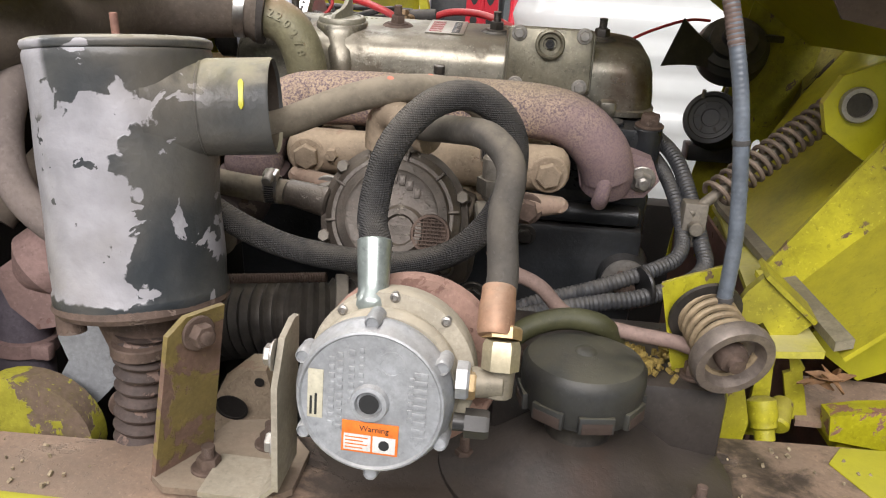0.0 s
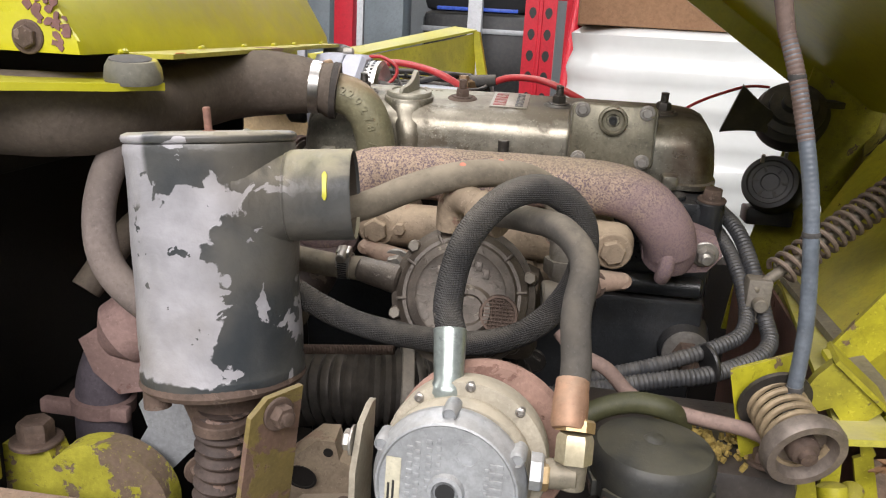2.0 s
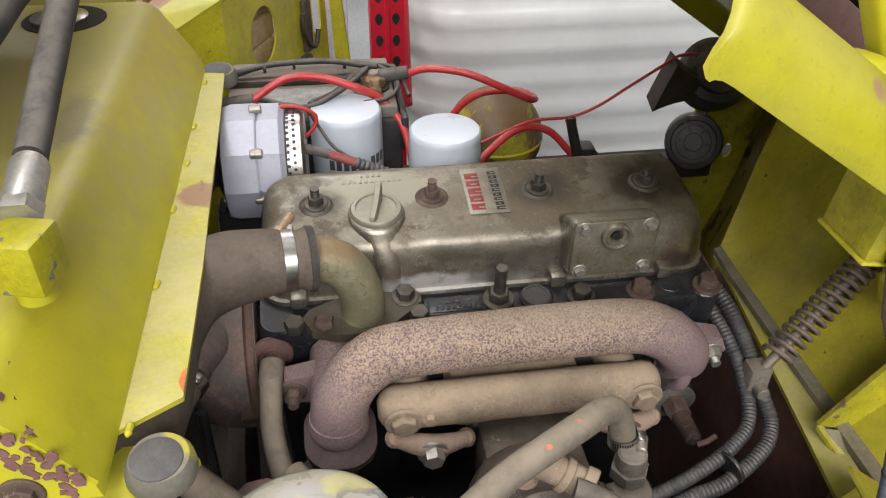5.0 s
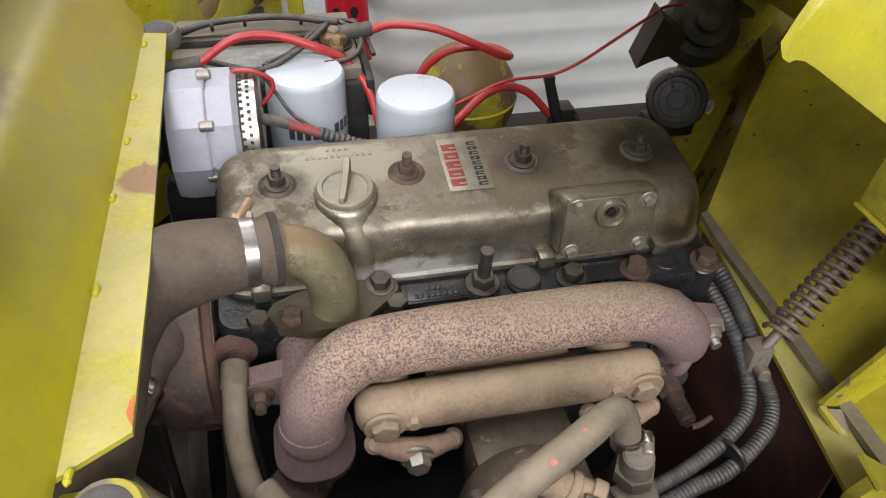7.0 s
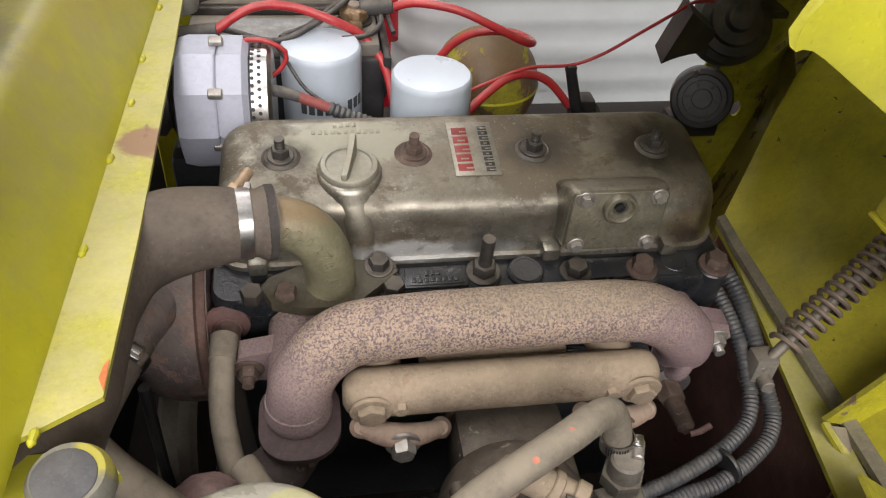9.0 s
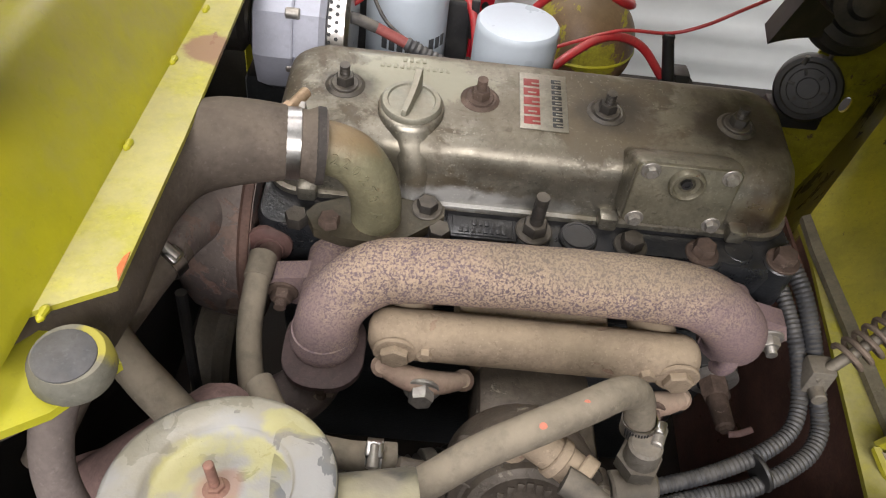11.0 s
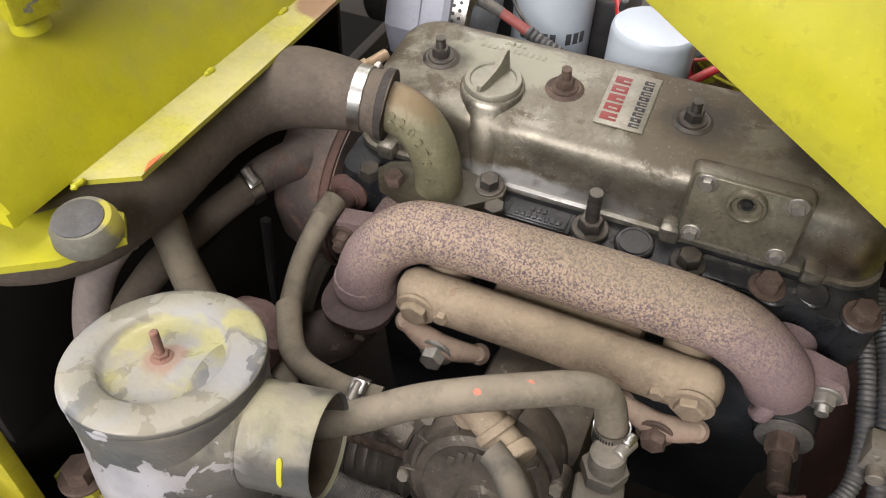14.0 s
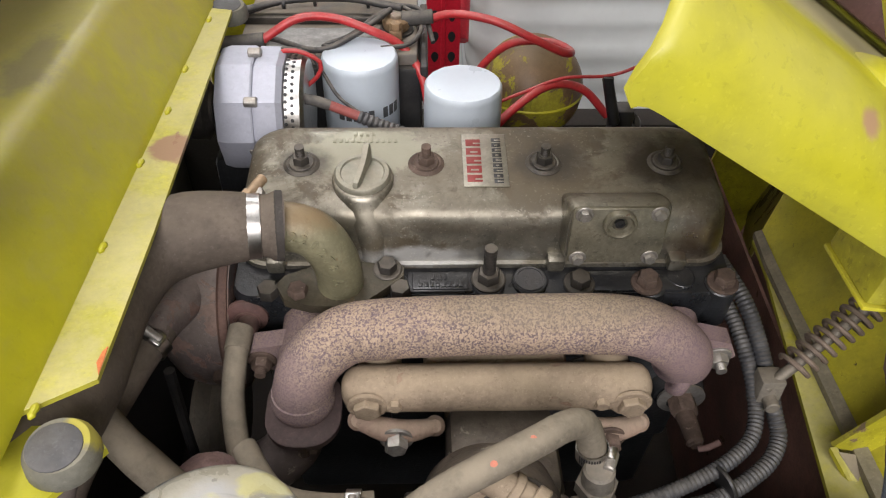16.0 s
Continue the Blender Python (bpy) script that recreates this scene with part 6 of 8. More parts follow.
# eye bracket and assist spring
bm = sheet([(0.425, -0.16, 0.985), (0.385, -0.16, 0.968), (0.372, -0.16, 0.942), (0.38, -0.16, 0.915), (0.43, -0.16, 0.885), (0.5, -0.16, 0.9), (0.5, -0.16, 1.02)], 0.01, (0, 1, 0), 0.002)
eb = part("eye_bracket", bm, YELLOW, bulk, "yellow eye bracket for the hood spring")
part("bush_ring", lathe([(0.0165, -0.002), (0.0168, 0.0025), (0.0158, 0.0045), (0.0118, 0.0045), (0.0112, 0.0)], (0.402, -0.163, 0.943), (0, -1, 0), 28, cap=False), STEEL, eb)
part("eye_bush", lathe([(0.0112, 0), (0.0112, 0.0015), (0.001, 0.0015)], (0.402, -0.163, 0.943), (0, -1, 0), 28), DARK_STEEL, eb)
spr = thing("assist_spring", (0.3, -0.145, 0.85), "rusty open coil spring on a guide rod", "spring", "coil springs")
sp0, sp1 = Vector((0.292, -0.146, 0.842)), Vector((0.41, -0.095, 0.932))
part("coil", coil(sp0, sp1, 0.0145, 0.0026, 15), material("rusty_spring_wire", (0.25, 0.19, 0.15), 0.6, metal=0.4, vary=0.25, scale=60, bump=0.3, dust=DUST, dust_amount=0.3), spr)
part("guide_rod", rod(sp0 - (sp1 - sp0) * 0.2, sp1, 0.0055), material("dull_guide_rod", (0.2, 0.18, 0.15), 0.5, metal=0.5, vary=0.2, scale=50, bump=0.2, dust=DUST, dust_amount=0.4), spr)
bm = box((0.262, -0.16, 0.79), (0.286, -0.138, 0.836), 0.003)
rod((0.274, -0.172, 0.812), (0.274, -0.13, 0.812), 0.007, bm=bm, bev=0.001)
part("anchor_block", bm, CAST, spr, "cast anchor block with pin")

# spring post on the deck
post = thing("latch_post", (0.255, -0.39, 0.672), "bright yellow post carrying a rusty buffer spring", "latch post", turn=recede(1.085) @ Matrix.Translation((-0.012, -0.023, 0.018)))
part("post_plate", sheet([(0.207, -0.392, 0.823), (0.255, -0.375, 0.835), (0.292, -0.368, 0.71), (0.288, -0.368, 0.673), (0.245, -0.386, 0.673)], 0.005, (0.25, 0.95, 0), 0.001), YELLOW_WORN, post)
q0, q1 = Vector((0.24, -0.388, 0.803)), Vector((0.2495, -0.428, 0.791))
part("buffer_spring", coil(q0, q1, 0.018, 0.0025, 6), material("pale_rusty_spring", (0.34, 0.26, 0.16), 0.6, metal=0.3, vary=0.25, scale=60, bump=0.3), post, "rust-flecked buffer spring")
part("back_washer", lathe([(0.024, -0.002), (0.026, 0.0), (0.026, 0.003), (0.015, 0.004)], q0, q1 - q0, 32), DARK_STEEL, post)
qd = (q1 - q0).normalized()
part("spring_cup", lathe([(0.018, -0.004), (0.0265, -0.003), (0.0275, 0.0), (0.0275, 0.006), (0.026, 0.009), (0.0205, 0.009), (0.0185, 0.002), (0.0175, -0.002), (0.002, -0.002)], q1, qd, 40), material("worn_steel_cup", (0.24, 0.2, 0.17), 0.5, metal=0.5, vary=0.25, scale=40, bump=0.3), post, "worn round spring cup")
part("centre_bolt", lathe([(0.0105, -0.02), (0.0105, 0.004), (0.009, 0.007), (0.006, 0.008), (0.0055, 0.012), (0.001, 0.0125)], q1, qd, 20), RUST_STEEL, post)

# ---------------------------------------------------------------- behind the engine
bat = thing("battery", (-0.18, 0.34, 0.62), "dusty black truck battery with cables across its top", "battery")
part("battery_case", box((-0.295, 0.25, 0.64), (-0.06, 0.43, 0.945), 0.006), PLASTIC, bat)
part("battery_top", box((-0.29, 0.255, 0.945), (-0.065, 0.425, 0.962), 0.004), material("dusty_grey_battery_top", (0.2, 0.18, 0.16), 0.7, vary=0.25, scale=20, bump=0.2, dust=DUST, dust_amount=0.5), bat)
part("hold_down", box((-0.3, 0.335, 0.962), (-0.05, 0.35, 0.972), 0.002), DARK_STEEL, bat)
part("carry_rim", box((-0.062, 0.245, 0.9), (-0.052, 0.43, 0.95), 0.003), PLASTIC, bat)
part("top_label", box((-0.25, 0.27, 0.962), (-0.12, 0.325, 0.9632), 0.0004), material("grey_battery_label", (0.3, 0.29, 0.27), 0.6, vary=0.3, scale=60, bump=0.05), bat)
part("battery_tray", box((-0.31, 0.24, 0.6), (-0.04, 0.45, 0.64), 0.003), YELLOW_DARK, bat)
# Added leg, near-black to sink into the bay's shade.
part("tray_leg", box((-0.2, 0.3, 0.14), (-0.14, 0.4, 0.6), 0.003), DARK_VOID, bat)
part("terminal_post", rod((-0.092, 0.318, 0.96), (-0.092, 0.318, 0.985), 0.009, 0.008, bev=0.001), material("lead_terminal", (0.3, 0.24, 0.18), 0.6, metal=0.4, vary=0.25, scale=60, bump=0.3), bat)
bm = lathe([(0.016, 0), (0.018, 0.004), (0.018, 0.012), (0.014, 0.015)], (-0.092, 0.318, 0.966), (0, 0, 1), 20)
box((-0.1, 0.28, 0.966), (-0.084, 0.318, 0.98), 0.003, bm=bm)
hexagon((-0.092, 0.287, 0.98), (0, 0, 1), 0.008, 0.008, bm)
part("terminal_clamp", bm, material("corroded_brass_clamp", (0.3, 0.2, 0.11), 0.6, metal=0.4, vary=0.3, scale=60, bump=0.4), bat, "corroded brass battery clamp")
part("terminal_washer", lathe([(0.022, 0), (0.022, 0.003), (0.012, 0.004)], (-0.092, 0.318, 0.962), (0, 0, 1), 24), PLASTIC, bat)


def cable(name, pts, r, mat_, label, category="cable", seg=10):
    return solo(name, hose(pts, r, seg, step=0.008, wobble=0.02), mat_, pts[0], label, category, "cables")


cable("battery_cable", [(-0.05, 0.318, 0.978), (-0.02, 0.312, 0.988), (0.03, 0.295, 0.987), (0.08, 0.285, 0.968), (0.122, 0.292, 0.945), (0.136, 0.312, 0.936), (0.112, 0.335, 0.938), (0.06, 0.355, 0.925), (0.02, 0.365, 0.88), (0.0, 0.37, 0.82)], 0.0054, RED_CABLE, "thick red battery cable looping past the reservoir")
solo("cable_boot", rod((-0.085, 0.318, 0.978), (-0.045, 0.318, 0.982), 0.0098, 0.0092, bev=0.001), RUBBER, (-0.085, 0.318, 0.978), "grey rubber boot on the battery cable", "cable boot")
cable("battery_cable", [(-0.255, 0.257, 0.978), (-0.21, 0.272, 1.0), (-0.166, 0.278, 0.998), (-0.12, 0.268, 0.986), (-0.085, 0.27, 0.965), (-0.06, 0.25, 0.935), (-0.05, 0.215, 0.895), (-0.04, 0.19, 0.85)], 0.0054, RED_CABLE, "thick red battery cable crossing the battery")
solo("cable_boot", rod((-0.34, 0.255, 0.97), (-0.25, 0.258, 0.979), 0.01, 0.0095, bev=0.001), RUBBER, (-0.34, 0.255, 0.97), "grey rubber boot on the battery cable", "cable boot")
cable("starter_cable", [(0.03, 0.215, 0.88), (0.06, 0.235, 0.9), (0.095, 0.255, 0.915), (0.125, 0.266, 0.914), (0.155, 0.27, 0.9), (0.185, 0.264, 0.868)], 0.0055, RED_CABLE, "red starter cable beside the oil filter")
cable("horn_wire", [(0.03, 0.24, 0.9), (0.07, 0.25, 0.912), (0.12, 0.26, 0.926), (0.178, 0.266, 0.926), (0.215, 0.26, 0.944), (0.252, 0.255, 0.972), (0.3, 0.27, 0.992), (0.333, 0.287, 1.0), (0.36, 0.29, 1.0)], 0.0022, RED_CABLE, "thin red horn wire", "wire")
cable("alternator_wire", [(-0.222, 0.165, 1.0), (-0.218, 0.165, 1.01), (-0.196, 0.162, 1.014), (-0.172, 0.162, 1.001), (-0.176, 0.16, 0.984), (-0.197, 0.155, 0.968)], 0.0026, RED_CABLE, "small red alternator wire loop", "wire")
cable("alternator_wire", [(-0.223, 0.168, 1.002), (-0.212, 0.168, 1.014), (-0.185, 0.168, 1.008), (-0.17, 0.165, 0.985), (-0.152, 0.15, 0.962), (-0.12, 0.13, 0.948)], 0.002, BLACK_CABLE, "thin black alternator wire", "wire")
har = thing("wiring_harness", (-0.15, 0.12, 0.96), "taped black and red wiring harness behind the valve cover", "wiring harness")
part("plug_end", hose([(-0.202, 0.132, 0.96), (-0.2, 0.122, 0.978), (-0.18, 0.12, 0.978), (-0.16, 0.12, 0.971)], 0.006), RUBBER, har)
part("red_sleeve", hose([(-0.162, 0.12, 0.972), (-0.14, 0.12, 0.962), (-0.128, 0.119, 0.957)], 0.0055), material("faded_red_sleeve", (0.3, 0.08, 0.07), 0.6, vary=0.2, bump=0.1), har)
part("ribbed_sleeve", ribbed([(-0.13, 0.119, 0.958), (-0.11, 0.118, 0.949), (-0.08, 0.116, 0.938), (-0.04, 0.116, 0.925), (0.0, 0.118, 0.915)], 0.0075, 0.006, 0.0014), CONDUIT, har)
for i, pts in enumerate((
        [(-0.33, 0.3, 0.975), (-0.28, 0.345, 0.98), (-0.226, 0.362, 0.984), (-0.156, 0.363, 0.985), (-0.11, 0.345, 0.985), (-0.085, 0.335, 0.985)],
        [(-0.34, 0.29, 0.97), (-0.27, 0.355, 0.976), (-0.2, 0.375, 0.982), (-0.13, 0.37, 0.98), (-0.08, 0.35, 0.978), (-0.06, 0.31, 0.972), (-0.075, 0.27, 0.968), (-0.11, 0.255, 0.97)],
        [(-0.1, 0.33, 0.985), (-0.115, 0.295, 0.988), (-0.14, 0.268, 0.982), (-0.174, 0.25, 0.972), (-0.2, 0.256, 0.968), (-0.235, 0.275, 0.97), (-0.26, 0.29, 0.968)],
        [(-0.105, 0.335, 0.982), (-0.125, 0.3, 0.984), (-0.15, 0.275, 0.976), (-0.18, 0.262, 0.97), (-0.16, 0.255, 0.97)],
        [(-0.3, 0.37, 0.968), (-0.22, 0.39, 0.974), (-0.15, 0.392, 0.972), (-0.1, 0.375, 0.972), (-0.06, 0.35, 0.975), (-0.045, 0.3, 0.955)])):
    cable("ground_wire", pts, (0.0042, 0.003, 0.0038, 0.003, 0.0032)[i], BLACK_CABLE, "dusty black wire lying across the battery", "wire")
for x, y in ((-0.2, 0.368), (-0.24, 0.36), (-0.13, 0.362)):
    solo("cable_tie", lathe([(0.007, -0.002), (0.0075, 0), (0.007, 0.002)], (x, y, 0.98), (1, 0.05, 0), 14), PLASTIC, (x, y, 0.975), "black cable tie round battery wires", "cable tie", "cable ties")

for i, (x, y) in enumerate(((-0.135, 0.238), (-0.011, 0.195))):
    fl = thing("oil_filter", (x, y, 0.7), ("white spin-on oil filter with black lettering bars", "shiny plain white spin-on oil filter")[i], "oil filter", "oil filters")
    z1 = (0.972, 0.957)[i]
    b2 = B()
    N_ = 64
    pr = [(0.044, 0.8), (0.0468, 0.805), (0.0468, z1 - 0.03), (0.0468, z1 - 0.009), (0.0462, z1 - 0.0035), (0.0438, z1 - 0.0008), (0.034, z1), (0.002, z1 + 0.0008)]
    loops = []
    for j, (r, z) in enumerate(pr):
        flute = 0.012 if j in (3, 4, 5) else 0.0
        loops.append([Vector((x + r * (1 - flute * (0.5 - 0.5 * math.cos(15 * a))) * math.cos(a), y + r * (1 - flute * (0.5 - 0.5 * math.cos(15 * a))) * math.sin(a), z)) for a in (2 * math.pi * k / N_ for k in range(N_))])
    rings(b2, loops)
    can_f = part("filter_can", b2, WHITE_FILTER, fl)
    part("filter_base", lathe([(0.03, 0.7), (0.05, 0.71), (0.05, 0.8), (0.044, 0.802)], (x, y, 0), (0, 0, 1), 40), BLACK_IRON, fl)
    if i == 0:
        for k in range(9):
            if k == 5:
                continue
            a = radians(-118 + 11.5 * k)
            c = Vector((x + 0.0468 * math.cos(a), y + 0.0468 * math.sin(a), 0.912))
            m_ = Matrix.Translation(c) @ Matrix.Rotation(a, 4, "Z")
            part("label_glyph", box((-0.0012, -0.0034, -0.007), (0.0005, 0.0034, 0.007), 0.0002, m_), material("grey_ink", (0.08, 0.085, 0.09), 0.5, bump=0) if k == 0 else bpy.data.materials["grey_ink"], can_f)

alt = thing("alternator", (-0.24, 0.15, 0.8), "bright new aluminium alternator with perforated end", "alternator")
bm = lathe([(0.05, -0.045), (0.067, -0.04), (0.07, -0.03), (0.07, -0.003), (0.069, -0.001), (0.066, -0.001), (0.066, 0.002), (0.0695, 0.002), (0.069, 0.024), (0.064, 0.03), (0.03, 0.031)], (-0.238, 0.15, 0.949), (1, 0, 0), 10)
ab = part("alternator_body", bm, ALU_CLEAN, alt, angle=22)
part("end_shield", lathe([(0.058, 0.0), (0.06, 0.002), (0.06, 0.018), (0.055, 0.022), (0.03, 0.022)], (-0.208, 0.15, 0.949), (1, 0, 0), 36), CHROME, alt, "perforated bright end shield")
for j in range(2):
    for k in range(16):
        a = radians(60 + 7.5 * k) + j * 0.065
        part("vent_hole", lathe([(0.0021, 0), (0.0021, 0.0006), (0.0001, 0.0006)], (-0.2045 + 0.007 * j, 0.15 + 0.06 * math.cos(a), 0.949 + 0.06 * math.sin(a)), (0, math.cos(a), math.sin(a)), 6), LABEL_BLACK, alt)
for k, (y, z) in enumerate(((0.095, 0.99), (0.088, 0.935), (0.15, 1.018))):
    part("through_bolt", rod((-0.246, y, z), (-0.232, y, z), 0.0055, bev=0.001), STEEL, ab)
bm = box((-0.226, 0.155, 0.99), (-0.214, 0.17, 1.006), 0.002)
part("terminal_plug", bm, material("brown_plug", (0.2, 0.1, 0.06), 0.6, bump=0.1), alt)
bm = lathe([(0.02, -0.04), (0.03, -0.04), (0.034, -0.036), (0.034, -0.018), (0.026, -0.012), (0.026, -0.008), (0.036, -0.004), (0.03, 0)], (-0.283, 0.15, 0.949), (1, 0, 0), 40)
part("pulley", bm, DARK_STEEL, alt)
part("mount_arm", box((-0.3, 0.12, 0.7), (-0.22, 0.17, 0.9), 0.01), BLACK_IRON, alt)

tank = thing("round_reservoir", (0.1, 0.43, 0.55), "brown and yellow flaking round-topped metal reservoir", "reservoir")
part("reservoir_shell", lathe([(0.04, -0.066)] + [(0.077 * math.cos(radians(g)), 0.077 * math.sin(radians(g))) for g in range(-55, 88, 8)] + [(0.002, 0.077)], (0.102, 0.405, 0.832), (0, 0, 1), 48), material("brown_yellow_flaking", (0.2, 0.12, 0.06), 0.45, vary=0.25, scale=12, bump=0.3, spots=(0.45, 0.4, 0.03), spot_at=0.54, spot_scale=16, dust=(0.2, 0.15, 0.07), dust_amount=0.3), tank)
part("shell_seam", lathe([(0.0768, -0.003), (0.0785, 0), (0.0768, 0.003)], (0.102, 0.405, 0.832), (0, 0, 1), 48), YELLOW_DARK, tank)
# Unseen foot, coloured dark like the shade around it.
part("tank_foot", box((0.06, 0.37, 0.14), (0.145, 0.45, 0.772), 0.004), DARK_VOID, tank)
part("filler_stub", rod((0.045, 0.36, 0.86), (0.03, 0.345, 0.862), 0.012, bev=0.002), ALU_CLEAN, tank)

clip = thing("fuse_holder", (0.19, 0.26, 0.82), "taped black inline fuse holder with a red wire", "fuse holder")
part("fuse_tube", rod((0.178, 0.266, 0.923), (0.195, 0.258, 0.86), 0.007, 0.008, bev=0.001), PLASTIC, clip)
part("tie_head", box((0.172, 0.259, 0.917), (0.185, 0.27, 0.926), 0.001), PLASTIC, clip)
bm = lathe([(0.02, 0), (0.02, 0.03), (0.014, 0.032), (0.012, 0.028), (0.002, 0.028)], (0.225, 0.3, 0.83), (-0.3, -0.7, 0.5), 28)
box((0.195, 0.27, 0.8), (0.225, 0.3, 0.87), 0.004, bm=bm)
part("relay_box", bm, PLASTIC, clip)
part("relay_bracket", box((0.2, 0.28, 0.6), (0.21, 0.3, 0.82), 0.002), YELLOW_DARK, clip)

# ---------------------------------------------------------------- horns on the far skirt
hr = thing("disc_horn", (0.4, 0.33, 0.97), "dusty black snail horn on the skirt", "horn", "horns")
hx_ = Vector((-0.15, -0.75, 0.6))
HORN = material("dusty_black_horn", (0.02, 0.02, 0.02), 0.5, vary=0.3, scale=25, bump=0.15, dust=(0.2, 0.17, 0.13), dust_amount=0.5)
part("horn_disc", lathe([(0.03, -0.04), (0.05, -0.03), (0.053, -0.012), (0.053, 0.0), (0.046, 0.008), (0.046, 0.012), (0.035, 0.016), (0.033, 0.022), (0.018, 0.024), (0.016, 0.034), (0.008, 0.036)], (0.4, 0.3, 0.965), hx_, 44), HORN, hr)
b2 = B()
loops = []
for i in range(9):
    t_ = i / 8
    c = Vector((0.4 - 0.092 * t_, 0.3 - 0.024 * t_, 0.94 + 0.028 * t_))
    w, h = 0.012 + 0.014 * t_ * t_, 0.012 + 0.022 * t_ * t_
    loops.append([c + Vector((0.2 * w * sx, 0.98 * w * sx, h * sy)) + Vector((0.012 * sy * t_, 0, 0)) for sx, sy in ((-1, -1), (1, -1), (1, 1), (-1, 1))])
rings(b2, loops)
part("horn_mouth", b2, HORN, hr, "flared square horn mouth")
part("horn_strap", box((0.4, 0.29, 0.975), (0.47, 0.345, 0.985), 0.002), DARK_STEEL, hr)
bz = thing("back_up_alarm", (0.39, 0.33, 0.8), "round black reversing alarm with a white tag", "alarm")
ba = Vector((-0.4, -0.8, 0.35))
body_a = part("alarm_body", lathe([(0.039, -0.04), (0.0425, -0.035), (0.0425, 0.018), (0.04, 0.023), (0.034, 0.024), (0.032, 0.022), (0.026, 0.0225), (0.025, 0.0215), (0.014, 0.022), (0.013, 0.02), (0.002, 0.02)], (0.392, 0.305, 0.853), ba, 44), PLASTIC, bz)
ma = Matrix.Translation((0.392, 0.305, 0.853)) @ rot_to(ba)
for k in range(6):
    a = radians(60 * k)
    part("sound_slot", box((0.017, -0.002, 0.0205), (0.03, 0.002, 0.0222), 0.0003, ma @ Matrix.Rotation(a, 4, "Z")), HORN, body_a)
bu = Vector((-0.85, -0.1, 0.35))
bu = (bu - ba.normalized() * bu.dot(ba.normalized())).normalized()
bt = ba.normalized().cross(bu)
bc = Vector((0.392, 0.305, 0.853)) + ba.normalized() * 0.002 + bu * 0.0425
part("alarm_tag", box((-0.007, -0.012, 0), (0.007, 0.012, 0.0006), 0.0001, Matrix(((bt.x, ba.normalized().x, bu.x, bc.x), (bt.y, ba.normalized().y, bu.y, bc.y), (bt.z, ba.normalized().z, bu.z, bc.z), (0, 0, 0, 1)))), LABEL_WHITE, bz, "small white tag")
part("alarm_bracket", box((0.36, 0.3, 0.79), (0.43, 0.345, 0.815), 0.003), PLASTIC, bz)
for p in ((0.37, 0.3, 0.888), (0.405, 0.31, 0.893)):
    part("terminal", rod(p, (p[0], p[1] - 0.003, p[2] + 0.012), 0.003), STEEL, bz)

# box under the hood with the wiring conduit
jb = thing("wiring_box", (0.21, -0.29, 1.09), "chipped yellow sheet box under the hood edge", "junction box")
mj = Matrix.Translation((0.207, -0.3, 1.145)) @ Matrix.Rotation(radians(8), 4, "Y")
part("box_shell", box((-0.02, -0.026, -0.036), (0.024, 0.026, 0.05), 0.003, mj), YELLOW_WORN, jb)
part("box_lip", box((-0.021, -0.027, -0.039), (0.025, 0.027, -0.036), 0.001, mj), YELLOW_DARK, jb)
cd = thing("wiring_conduit", (0.213, -0.29, 0.8), "grey ribbed wiring conduit running down to the latch post", "conduit", turn=Matrix.Translation((-0.012, -0.03, 0.01)))
part("upper_sleeve", rod((0.211, -0.303, 1.112), (0.226, -0.304, 1.056), 0.0066, 0.006, bev=0.001), material("brown_dusty_sleeve", (0.16, 0.11, 0.09), 0.7, vary=0.2, scale=30, bump=0.2), cd, "brown upper sleeve")
tube_line = [(0.225, -0.304, 1.06), (0.235, -0.312, 1.03), (0.246, -0.322, 0.987), (0.254, -0.33, 0.947), (0.26, -0.337, 0.898), (0.263, -0.343, 0.852), (0.261, -0.35, 0.811), (0.262, -0.35, 0.79)]
part("ribbed_sleeve", ribbed(tube_line[:3], 0.0062, 0.0035, 0.0006), bpy.data.materials["brown_dusty_sleeve"], cd, "brown ribbed sleeve")
part("conduit_tube", ribbed(tube_line, 0.0058, 0.004, 0.0002), material("silver_grey_conduit", (0.115, 0.135, 0.16), 0.38, vary=0.25, scale=40, bump=0.2, spots=(0.3, 0.28, 0.08), spot_at=0.66, spot_scale=22, dust=(0.25, 0.22, 0.17), dust_amount=0.15), cd)
for p in smooth_path([Vector(q) for q in tube_line], 0.03)[2::5]:
    part("tape_ring", lathe([(0.006, -0.002), (0.0065, 0), (0.006, 0.002)], p, (0.1, 0.05, -1), 18), RUBBER, cd)
loom = thing("engine_loom", (0.27, -0.13, 0.78), "pair of ribbed black conduits along the block", "conduit", turn=Matrix.Translation((-0.003, -0.012, 0.011)))
part("conduit_run", ribbed([(0.247, -0.02, 0.87), (0.264, -0.07, 0.855), (0.276, -0.11, 0.825), (0.286, -0.15, 0.785), (0.288, -0.17, 0.77), (0.276, -0.19, 0.762), (0.255, -0.205, 0.756), (0.235, -0.215, 0.751), (0.211, -0.225, 0.747), (0.182, -0.23, 0.743), (0.151, -0.238, 0.738), (0.1, -0.25, 0.727), (0.05, -0.265, 0.705), (0.01, -0.27, 0.68)], 0.0086, 0.0044, 0.0011), CONDUIT, loom)
part("conduit_run", ribbed([(0.238, -0.0, 0.855), (0.252, -0.06, 0.842), (0.262, -0.11, 0.82), (0.268, -0.145, 0.79), (0.26, -0.172, 0.776), (0.24, -0.19, 0.769), (0.21, -0.205, 0.761), (0.172, -0.217, 0.75), (0.12, -0.228, 0.735), (0.06, -0.245, 0.71)], 0.008, 0.0044, 0.0011), CONDUIT, loom)
